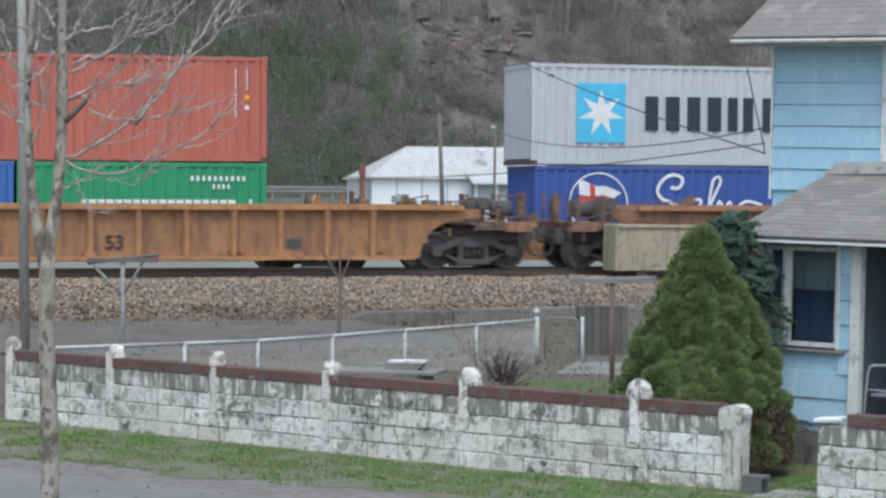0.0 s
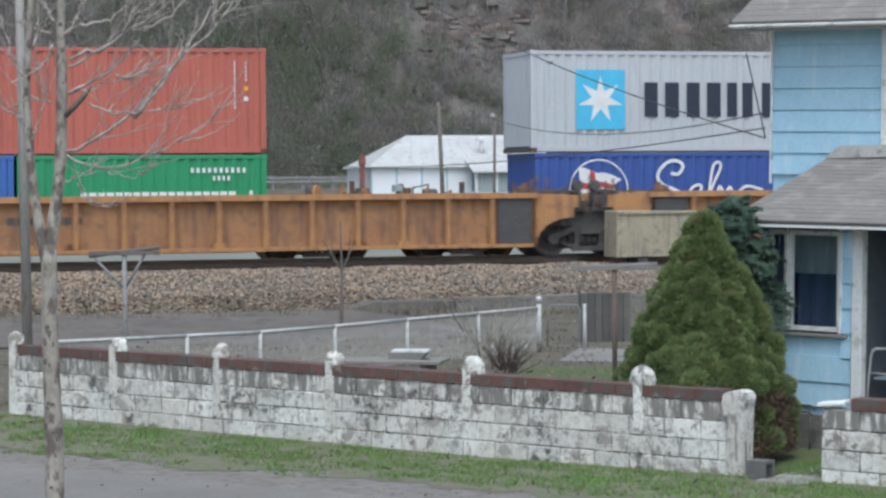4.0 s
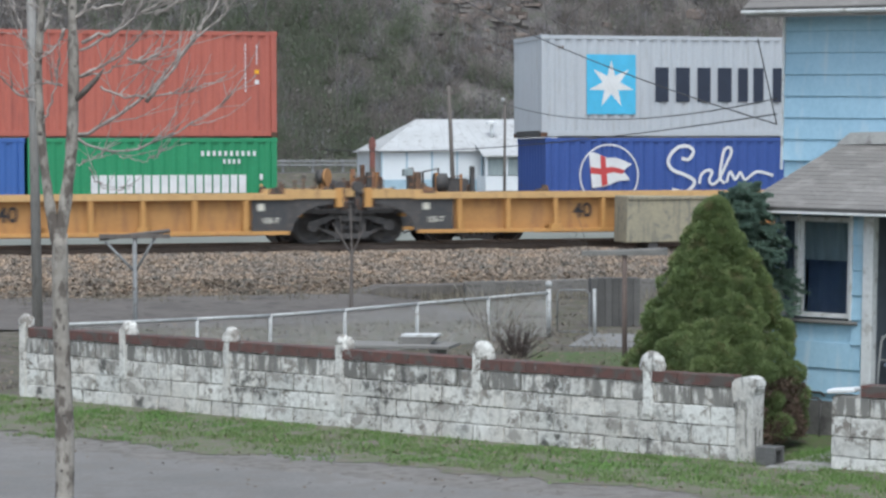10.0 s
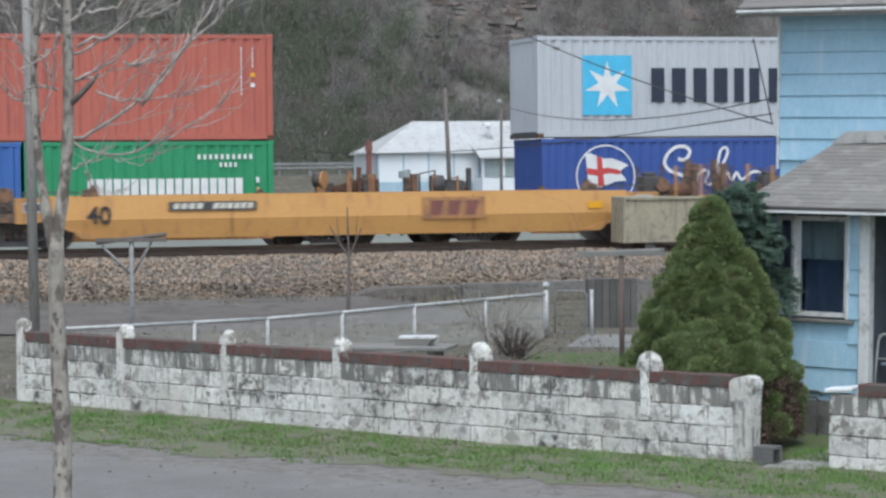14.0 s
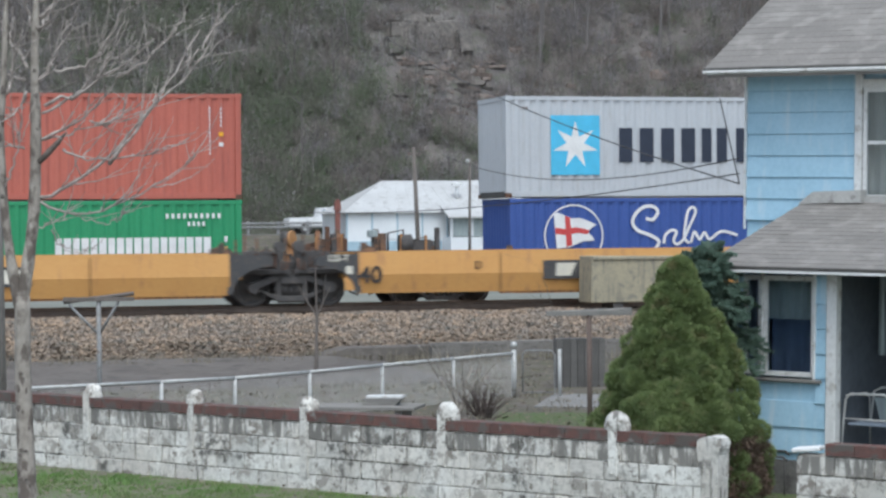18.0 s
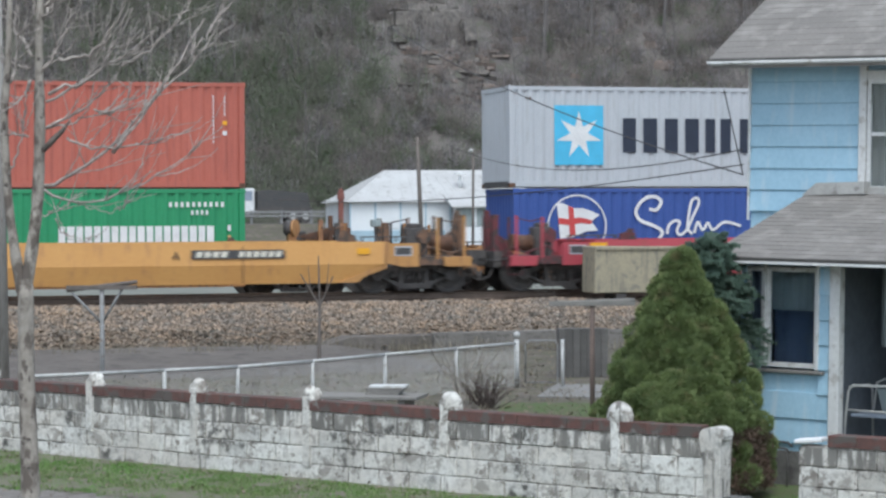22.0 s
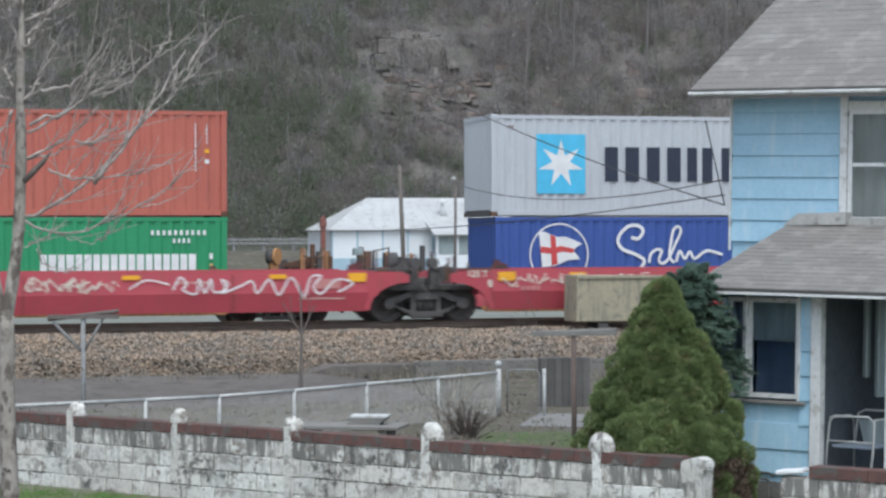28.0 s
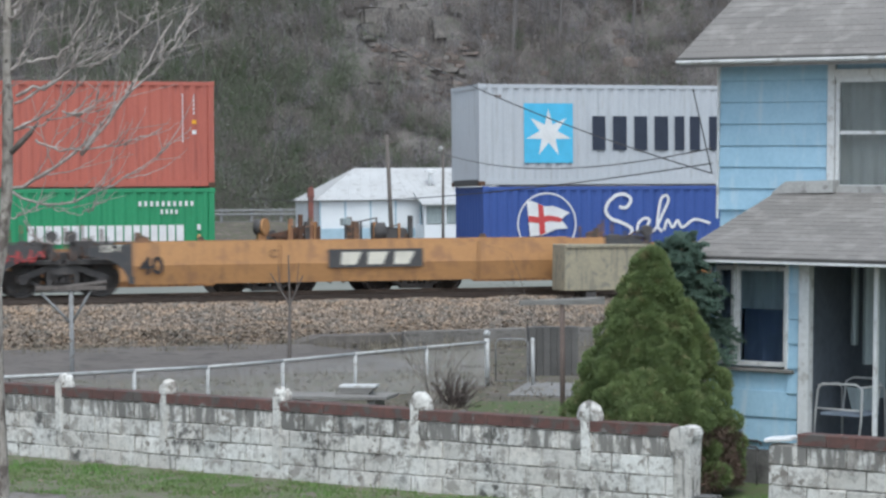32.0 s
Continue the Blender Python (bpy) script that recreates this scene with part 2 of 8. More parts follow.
M_SPRUCE = mat("spruce_needles", (0.245, 0.305, 0.122), (0.155, 0.208, 0.085), 0.8, scale=2.4, fine=9, bump=0, grime=(0.285, 0.280, 0.135))
M_BLUESPRUCE = mat("blue_spruce_needles", (0.215, 0.300, 0.232), (0.130, 0.200, 0.158), 0.8, scale=3, fine=40, bump=0)
M_GALV = mat("galvanised_pipe", (0.52, 0.52, 0.51), (0.40, 0.40, 0.39), 0.5, 0.15, scale=4, grime=(0.30, 0.285, 0.26))
M_RUST = mat("rusted_steel", (0.17, 0.085, 0.05), (0.10, 0.06, 0.045), 0.85, 0.2, scale=6, grime=(0.06, 0.045, 0.04))
M_POLE = mat("weathered_pole", (0.17, 0.145, 0.13), (0.11, 0.095, 0.085), 0.9, scale=3, stretch=(4, 4, 0.5))
M_BLACK = mat("black_paint", (0.052, 0.053, 0.057), (0.075, 0.071, 0.069), 0.6, scale=4, grime=(0.105, 0.086, 0.075))
M_IRON = mat("truck_iron", (0.104, 0.096, 0.093), (0.070, 0.065, 0.064), 0.8, 0.1, scale=5, grime=(0.135, 0.112, 0.098))
M_YELLOW = mat("railcar_yellow", (0.60, 0.325, 0.105), (0.54, 0.275, 0.085), 0.6, scale=0.9, fine=14, bump=0.05, streak=(0.38, 0.19, 0.085), amount=0.22)
M_YELLOWPALE = mat("railcar_yellow_sill", (0.64, 0.40, 0.17), (0.56, 0.34, 0.14), 0.65, scale=1.5, fine=14, bump=0.05, streak=(0.38, 0.23, 0.11), amount=0.4)
M_ORANGE = mat("railcar_orange", (0.455, 0.228, 0.088), (0.375, 0.182, 0.074), 0.7, scale=1.2, fine=14, bump=0.08, streak=(0.20, 0.105, 0.062), amount=0.5, grime=(0.25, 0.13, 0.075), blotch=(0.55, 0.70))
M_BROWN = mat("railcar_oxide", (0.37, 0.19, 0.105), (0.30, 0.15, 0.085), 0.8, scale=1.3, fine=14, bump=0.1, streak=(0.19, 0.10, 0.07), amount=0.5)
M_RED = mat("railcar_red", (0.43, 0.062, 0.082), (0.37, 0.055, 0.072), 0.6, scale=0.8, fine=14, bump=0.05, streak=(0.32, 0.07, 0.07), amount=0.3)
M_CREAM = mat("cream_lettering", (0.72, 0.68, 0.58), None, 0.6)
M_DARKLET = mat("black_lettering", (0.035, 0.03, 0.03), None, 0.6)
M_REFLECT = mat("amber_reflector", (0.85, 0.42, 0.02), (0.75, 0.36, 0.02), 0.4)
M_CREDD = mat("container_red", (0.47, 0.135, 0.095), (0.41, 0.115, 0.085), 0.65, scale=0.7, fine=18, bump=0.05, streak=(0.33, 0.10, 0.08), amount=0.3)
M_CGREEN = mat("container_green", (0.035, 0.29, 0.125), (0.03, 0.245, 0.105), 0.6, scale=0.7, fine=18, bump=0.05)
M_CBLUE = mat("container_blue", (0.045, 0.095, 0.33), (0.038, 0.080, 0.28), 0.6, scale=0.7, fine=18, bump=0.05)
M_CBLUE2 = mat("container_mid_blue", (0.055, 0.14, 0.42), (0.045, 0.12, 0.36), 0.55, scale=0.7, bump=0.05)
M_CGREY = mat("container_grey", (0.50, 0.52, 0.55), (0.45, 0.47, 0.50), 0.55, scale=0.7, fine=18, bump=0.05, streak=(0.40, 0.41, 0.42), amount=0.2)
M_CSKY = mat("emblem_sky_blue", (0.10, 0.52, 0.80), None, 0.5)
M_LETW = mat("white_lettering", (0.80, 0.80, 0.80), None, 0.5)
M_LETD = mat("dark_blue_lettering", (0.022, 0.030, 0.055), None, 0.5)
M_LETR = mat("red_emblem", (0.60, 0.07, 0.07), None, 0.5)
M_WALLW = mat("white_board_wall", (0.78, 0.80, 0.82), (0.67, 0.69, 0.71), 0.6, scale=1, bump=0.05)
M_TINROOF = mat("painted_tin_roof", (0.53, 0.53, 0.525), (0.43, 0.425, 0.42), 0.6, scale=0.8, bump=0.05, grime=(0.36, 0.35, 0.34))
M_PALEBLUE = mat("pale_blue_trim", (0.40, 0.54, 0.63), None, 0.6)
M_BRICKRED = mat("red_chimney_brick", (0.25, 0.098, 0.078), (0.17, 0.075, 0.065), 0.9, scale=4)
M_TANK = mat("stained_concrete_bin", (0.385, 0.335, 0.230), (0.26, 0.240, 0.185), 0.9, scale=1.6, fine=12, bump=0.3, grime=(0.225, 0.208, 0.168), streak=(0.19, 0.178, 0.148), amount=0.35)
M_CONC = mat("grey_concrete", (0.34, 0.325, 0.305), (0.24, 0.23, 0.22), 0.9, scale=2, fine=30, bump=0.4, grime=(0.17, 0.16, 0.145))
M_DARKWOOD = mat("dark_wood_panel", (0.125, 0.118, 0.110), (0.085, 0.080, 0.076), 0.9, scale=3, vary=0.15)
M_BOARD = mat("weathered_board", (0.27, 0.255, 0.235), (0.18, 0.17, 0.16), 0.9, scale=3, stretch=(1, 5, 5))
M_INSIDE = mat("dim_interior", (0.30, 0.345, 0.42), (0.23, 0.265, 0.32), 0.9)
M_CURTAIN = mat("grey_green_curtain", (0.36, 0.41, 0.41), (0.24, 0.28, 0.285), 0.95, scale=3, stretch=(4, 4, 0.4))
M_WIRE = mat("black_cable", (0.05, 0.05, 0.052), None, 0.6, bump=0)


def glass(name, tint, rough=0.05):
    m = bpy.data.materials.new(name)
    m.use_nodes = True
    p = m.node_tree.nodes["Principled BSDF"]
    p.inputs["Base Color"].default_value, p.inputs["Roughness"].default_value = (*tint, 1), rough
    p.inputs["Transmission Weight"].default_value = 1.0
    p.inputs["IOR"].default_value = 1.45
    return m


M_GLASS = glass("window_glass", (0.75, 0.82, 0.88))

# ---- plan ----
D = Vector((0.815, -0.5795, 0))      # along the garden wall and the house front
INW = Vector((0.5795, 0.815, 0))     # away from the street
WALL0 = Vector((-5.12, 28.47, 0))    # first pillar
TRACK = math.radians(15.0)
TU = Vector((math.cos(TRACK), math.sin(TRACK), 0))
TN = Vector((-math.sin(TRACK), math.cos(TRACK), 0))    # away from the street, across the tracks
REAR = Vector((2.389, 60.1, 0))      # near top corner of the grey box, on plan
FRONT_C = REAR - TN * 3.15           # middle of the nearer track
REAR_C = REAR + TN * 1.22            # middle of the further track
RAIL, RAIL2 = 1.06, 0.87


def on_wall(s, into=0.0, z=0.0):
    return WALL0 + D * s + INW * into + Vector((0, 0, z))


def wall_pose(s, into=0.0, z=0.0):
    p = on_wall(s, into, z)
    return pose(p.x, p.y, p.z, 0, 0, math.degrees(math.atan2(D.y, D.x)))


def track_pose(c, u, z):
    p = c + TU * u
    return pose(p.x, p.y, z, 0, 0, 15.0)


# ---- ground ----
def height(x, y):
    """Ground height: level yard, bank up to the tracks, road shelf and hill beyond."""
    q = (Vector((x, y, 0)) - FRONT_C).dot(TN)
    bed = 0.82
    if q < -7.0:
        z = 0.0
    elif q < -5.6:
        z = 0.0
    elif q < -2.3:
        z = bed * ((q + 5.0) / 2.7 if q > -5.0 else 0.0)
    elif q < 2.6:
        z = bed
    elif q < 3.2:
        z = bed + (0.42 - bed) * (q - 2.6) / 0.6
    elif q < 8.0:
        z = 0.42
    elif q < 60:
        z = 0.42
    elif q < 75:
        z = 0.42 + 0.58 * (q - 60) / 15
    elif q < 92:
        z = 1.0
    elif q < 98:
        z = 1.0 + 1.3 * (q - 92) / 6
    elif q < 112:
        z = 2.3
    else:
        z = 2.3
    return z


def ground_sheet():
    bm = B()
    qs = [-400, -120, -60, -40, -20, -10, -7, -5.6, -5.0, -4.1, -3.2, -2.3, 2.6, 3.2, 8.0, 16, 28, 60, 75, 92, 98, 112, 125]
    us = [-900, -300, -120, -70] + [-40 + 4 * i for i in range(21)] + [60, 100, 300, 900]
    grid = [[bm.verts.new((*(FRONT_C + TU * u + TN * q)[:2], height(*(FRONT_C + TU * u + TN * q)[:2]))) for u in us] for q in qs]
    for r0, r1 in zip(grid, grid[1:]):
        for i in range(len(us) - 1):
            bm.faces.new((r0[i], r0[i + 1], r1[i + 1], r1[i]))
    return tagged(part("ground", bm, M_YARD), "grey gravel and soil yard ground", "ground", kind="structure")


ground_sheet()


def strip(name, material, outline, z, label, category):
    bm = B()
    prism(bm, outline, z - 0.05, z, "z")
    return tagged(part(name, bm, material), label, category, kind="structure")


def along(s0, s1, i0, i1):
    return [tuple(on_wall(s, i)[:2]) for s, i in ((s0, i0), (s1, i0), (s1, i1), (s0, i1))]


strip("road", M_ASPHALT, along(-60, 60, -9.0, -2.7), 0.012, "worn grey asphalt street", "road")
M_SHOULDER = mat("gravelly_soil", (0.222, 0.202, 0.184), (0.165, 0.150, 0.137), 0.95, scale=2.5, fine=30, bump=0.5, grime=(0.145, 0.128, 0.112), blotch=(0.5, 0.62), placed=True)


def shoulder():
    bm = B()
    rows = []
    for k in range(640):
        s = -8 + 0.05 * k
        e = -3.0 + 0.30 * noise.fractal(Vector((s * 0.9, 1.0, 0)), 0.7, 2.0, 7) + 0.10 * noise.noise(Vector((s * 9.0, 1.0, 4)))
        rows.append([bm.verts.new(on_wall(s, i, z)) for i, z in ((e, 0.0125), (e + 0.15, 0.0165), (-1.3, 0.017))])
    for a, b in zip(rows, rows[1:]):
        for j in range(2):
            bm.faces.new((a[j], b[j], b[j + 1], a[j + 1]))
    tagged(part("road_shoulder", bm, M_SHOULDER), "brown gravelly soil between street and grass", "soil", kind="structure")


shoulder()


def verge_z(s, i):
    """The verge climbs a little towards the far end of the wall."""
    return 0.018 + max(0.095 - 0.015 * s, -0.008) * max(0.0, 1 + min(i, 0) / 2.3)


def verge():
    bm = B()
    rows = []
    for k in range(410):
        s = -0.5 + 0.05 * k
        e = -2.2 + 0.42 * noise.fractal(Vector((s * 0.9, 6.0, 0)), 0.7, 2.0, 7) + 0.10 * noise.noise(Vector((s * 9.0, 6.0, 4)))
        rows.append([bm.verts.new(on_wall(s, e + (0.05 - e) * j / 8, verge_z(s, e + (0.05 - e) * j / 8) + 0.004)) for j in range(9)])
    for a, b in zip(rows, rows[1:]):
        for j in range(8):
            bm.faces.new((a[j], b[j], b[j + 1], a[j + 1]))
    tagged(part("grass_verge", bm, M_GRASS), "patchy green grass verge along the garden wall", "grass", kind="structure")


verge()
M_LAWN = mat("short_lawn", (0.062, 0.118, 0.028), (0.095, 0.105, 0.042), 0.95, scale=2.5, fine=20, bump=0.6, depth=0.03, grime=(0.110, 0.094, 0.066), blotch=(0.50, 0.62))
strip("lawn", M_LAWN, along(4.5, 40, 0.25, 6.5), 0.016, "small patchy lawn behind the wall", "grass")
strip("gravel_lot", mat("pale_gravel", (0.225, 0.23, 0.200), (0.165, 0.17, 0.145), 0.95, scale=0.3, fine=8, bump=0.4), [tuple((FRONT_C + TU * u + TN * q)[:2]) for u, q in ((-60, 7.2), (60, 7.2), (60, 56), (-60, 56))], 0.44, "pale gravel lot beyond the tracks", "gravel")


# ---- railway ----
def bank():
    """Ballast shoulder and the dark soil foot under it."""
    bm = B()
    us = np.arange(-45, 46, 0.6)
    qs = (-5.3, -4.7, -4.1, -3.5, -2.9, -2.35, -1.6)
    zs = (0.06, 0.24, 0.42, 0.60, 0.76, 0.86, 0.87)
    grid = []
    for q, z in zip(qs, zs):
        row = []
        for u in us:
            p = FRONT_C + TU * u + TN * q
            row.append(bm.verts.new((p.x, p.y, z + 0.05 * noise.noise(Vector((u * 0.7, q * 1.3, 0))))))
        grid.append(row)
    for r0, r1 in zip(grid, grid[1:]):
        for i in range(len(us) - 1):
            bm.faces.new((r0[i], r0[i + 1], r1[i + 1], r1[i]))
    bed = part("ballast_bed", bm, M_BALLAST)
    tagged(bed, "sloping bank of brown and grey ballast stone", "ballast", kind="structure")
    rnd = random.Random(4)
    verts, faces = [], []
    for _ in range(38000):
        u, q = rnd.uniform(-16, 16), rnd.uniform(-5.2, -1.9)
        z = float(np.interp(q, qs, zs)) + 0.05 * noise.noise(Vector((u * 0.7, q * 1.3, 0))) + 0.01
        p = FRONT_C + TU * u + TN * q
        r = rnd.uniform(0.020, 0.060)
        o = len(verts)
        turn = Euler((rnd.uniform(0, 3), rnd.uniform(0, 3), rnd.uniform(0, 3))).to_matrix()
        for k in ((1, 0, 0), (-1, 0, 0), (0, 1, 0), (0, -1, 0), (0, 0, 0.8), (0, 0, -0.8)):
            w = turn @ (Vector(k) * r * rnd.uniform(0.7, 1.25))
            verts.append((p.x + w.x, p.y + w.y, z + 0.02 + w.z))
        for a, b, c in ((0, 2, 4), (2, 1, 4), (1, 3, 4), (3, 0, 4), (2, 0, 5), (1, 2, 5), (3, 1, 5), (0, 3, 5)):
            faces.append((o + a, o + b, o + c))
    me = bpy.data.meshes.new("ballast_stones")
    me.from_pydata(verts, [], faces)
    me.materials.append(M_STONE)
    ob = new("ballast_stones", me)
    tagged(ob, "loose brown and grey ballast stones on the bank", "stones", kind="stuff")


def island_vary(m, lo, hi):
    """Loose pieces of one mesh differ in tone."""
    n, l = m.node_tree.nodes, m.node_tree.links
    g = n.new("ShaderNodeNewGeometry")
    h = n.new("ShaderNodeHueSaturation")
    r = n.new("ShaderNodeMapRange")
    r.inputs["To Min"].default_value, r.inputs["To Max"].default_value = lo, hi
    l.new(g.outputs["Random Per Island"], r.inputs["Value"])
    sock = n["Principled BSDF"].inputs["Base Color"]
    l.new(sock.links[0].from_socket, h.inputs["Color"])
    l.new(r.outputs[0], h.inputs["Value"])
    l.new(h.outputs[0], sock)


def thin_leaf(m, share):
    """Part of the light passes through thin needles and twigs."""
    n, l = m.node_tree.nodes, m.node_tree.links
    tr, mx = n.new("ShaderNodeBsdfTranslucent"), n.new("ShaderNodeMixShader")
    l.new(n["Principled BSDF"].inputs["Base Color"].links[0].from_socket, tr.inputs["Color"])
    mx.inputs[0].default_value = share
    l.new(n["Principled BSDF"].outputs[0], mx.inputs[1])
    l.new(tr.outputs[0], mx.inputs[2])
    l.new(mx.outputs[0], n["Material Output"].inputs["Surface"])


island_vary(M_STONE, 0.5, 1.55)
bank()


def track(name, c, z, label):
    t = thing(name, track_pose(c, 0, z), label, "railway track", kind="structure")
    for side in (-0.75, 0.75):
        bm = B()
        prism(bm, [(side - 0.07, -0.17), (side + 0.07, -0.17), (side + 0.02, -0.14), (side + 0.015, -0.04), (side + 0.036, -0.03), (side + 0.036, 0), (side - 0.036, 0), (side - 0.036, -0.03), (side - 0.015, -0.04), (side - 0.02, -0.14)], -60, 60, "x")
        part("rail", bm, M_RAIL, t)
    bm = B()
    box(bm, -0.115, 0.115, -1.3, 1.3, -0.33, -0.175)
    me = finish(bm, "tie")
    me.materials.append(M_TIE)
    for k in range(-45, 46):
        piece("tie", me, t, pose(k * 0.53, random.uniform(-0.04, 0.04), 0, 0, 0, random.uniform(-1, 1)))
    return t


track("track_near", FRONT_C, RAIL, "steel rails on dark wooden ties in ballast")
track("track_far", REAR_C, RAIL2, "steel rails on dark wooden ties, half hidden")


# ---- railcar trucks ----
def wheel_mesh():
    bm = B()
    n = 24
    prof = [(0.0, 0.09), (0.10, 0.09), (0.13, 0.05), (0.33, 0.035), (0.36, 0.07), (0.42, 0.07), (0.42, -0.06), (0.45, -0.075), (0.45, -0.10), (0.10, -0.10), (0.0, -0.09)]
    rings = []
    for k in range(n):
        a = k * math.tau / n
        rings.append([bm.verts.new((r * math.cos(a), -y, r * math.sin(a))) for r, y in prof[1:-1]])
    for k in range(n):
        for i in range(len(prof) - 3):
            bm.faces.new((rings[k][i], rings[(k + 1) % n][i], rings[(k + 1) % n][i + 1], rings[k][i + 1]))
    bm.faces.new([r[0] for r in rings])
    bm.faces.new([r[-1] for r in rings][::-1])
    me = finish(bm, "wheel")
    me.materials.append(M_IRON)
    return me


WHEEL = wheel_mesh()


def frame_mesh():
    """A cast truck side frame: arched top bar, sloping legs, spring nest."""
    bm = B()
    prism(bm, [(-1.02, 0.50), (-0.62, 0.62), (-0.35, 0.74), (0.35, 0.74), (0.62, 0.62), (1.02, 0.50), (1.02, 0.38), (0.62, 0.47), (0.33, 0.60), (-0.33, 0.60), (-0.62, 0.47), (-1.02, 0.38)], -0.09, 0.09)
    for s in (-1, 1):
        prism(bm, [(s * 0.98, 0.42), (s * 0.86, 0.42), (s * 0.36, 0.14), (s * 0.36, 0.26)], -0.08, 0.08)
        prism(bm, [(s * 0.36, 0.12), (s * 0.24, 0.12), (s * 0.24, 0.66), (s * 0.36, 0.66)], -0.08, 0.08)
        tube(bm, (s * 0.89, -0.13, 0.42), (s * 0.89, 0.1, 0.42), 0.13, n=12)
    box(bm, -0.40, 0.40, -0.10, 0.10, 0.12, 0.24)
    box(bm, -0.25, 0.25, -0.14, 0.14, 0.52, 0.66)
    for x in (-0.14, 0.0, 0.14):
        tube(bm, (x, -0.02, 0.24), (x, -0.02, 0.53), 0.055, n=10)
    me = finish(bm, "side_frame")
    me.materials.append(M_IRON)
    return me


FRAME = frame_mesh()


def truck(parent, x):
    """A two-axle truck under a car, with wheels, side frames and bolster."""
    bm = B()
    box(bm, x - 0.22, x + 0.22, -0.95, 0.95, 0.48, 0.74)
    for dx in (-0.89, 0.89):
        tube(bm, (x + dx, -0.85, 0.42), (x + dx, 0.85, 0.42), 0.08, n=10)
    box(bm, x - 0.75, x + 0.75, -0.6, -0.5, 0.36, 0.44)
    t = part("truck", bm, M_IRON, parent, "grimy dark cast-iron truck")
    for dx in (-0.89, 0.89):
        piece("wheel", WHEEL, t, pose(x + dx, -0.76, 0.42))
        piece("wheel", WHEEL, t, pose(x + dx, 0.76, 0.42, 0, 0, 180))
    piece("side_frame", FRAME, t, pose(x, -0.98, 0))
    piece("side_frame", FRAME, t, pose(x, 0.98, 0))
    return t


def text_part(name, body, size, parent, x, z, y, material, label="", width=None):
    """Letters laid on a side that faces the street."""
    cu = bpy.data.curves.new(name, "FONT")
    cu.body, cu.size, cu.extrude = body, size, 0.003
    cu.offset = 0.022 * size if name == "number" else 0.0
    cu.align_x, cu.align_y = "CENTER", "CENTER"
    tmp = new(name, cu)
    dg = bpy.context.evaluated_depsgraph_get()
    me = bpy.data.meshes.new_from_object(tmp.evaluated_get(dg))
    bpy.data.objects.remove(tmp)
    me.materials.clear()
    me.materials.append(material)
    ob = new(name, me)
    ob.parent = parent
    w = max(v.co.x for v in me.vertices) - min(v.co.x for v in me.vertices)
    k = width / w if width else 1.0
    for v in me.vertices:
        v.co.x *= k
    ob.matrix_basis = pose(x, y, z, 90, 0, 0)
    if label:
        ob["label"] = label
    return ob


def bars(name, parent, x0, x1, z0, z1, y, n, material, slant=0.0, fill=0.7, label=""):
    """A run of plain upright bars that stands for unread lettering."""
    bm = B()
    w = (x1 - x0) / n
    for i in range(n):
        a = x0 + i * w
        b = a + w * fill
        prism(bm, [(a, z0), (b, z0), (b + slant, z1), (a + slant, z1)], y - 0.004, y)
    ob = part(name, bm, material, parent, label)
    ob["kind"] = "stuff"
    return ob


def stroke(name, parent, pts, r, y, material, label=""):
    """A flat painted line of half-width r (one, or one for each point) on a side that faces the street."""
    bm = B()
    rs = list(r) if isinstance(r, (list, tuple)) else [r] * len(pts)
    left, right = [], []
    for i, (x, z) in enumerate(pts):
        (xa, za), (xb, zb) = pts[max(i - 1, 0)], pts[min(i + 1, len(pts) - 1)]
        n = Vector((za - zb, xb - xa)).normalized() if (xa, za) != (xb, zb) else Vector((0, 1))
        dy = 0.0006 * (i % 4)
        left.append(bm.verts.new((x + n.x * rs[i], y - 0.006 - dy, z + n.y * rs[i])))
        right.append(bm.verts.new((x - n.x * rs[i], y - 0.006 - dy, z - n.y * rs[i])))
    for i in range(len(pts) - 1):
        bm.faces.new((left[i], left[i + 1], right[i + 1], right[i]))
    return part(name, bm, material, parent, label)


def smooth_line(pts, n=6):
    """Points along a smooth curve through the given ones."""
    out = []
    for i in range(len(pts) - 1):
        p = [Vector((*pts[min(max(i + j, 0), len(pts) - 1)], 0)) for j in (-1, 0, 1, 2)]
        for k in range(n):
            u = k / n
            q = 0.5 * (2 * p[1] + (p[2] - p[0]) * u + (2 * p[0] - 5 * p[1] + 4 * p[2] - p[3]) * u * u + (3 * p[1] - p[0] - 3 * p[2] + p[3]) * u ** 3)
            out.append((q.x, q.y))
    return out + [pts[-1]]


def side_panel(name, parent, outline, y, out, material, label=""):
    """A car side as one plate, 80 mm thick; out: -1 for the street side."""
    bm = B()
    prism(bm, outline, y, y - out * 0.08)
    return part(name, bm, material, parent, label)


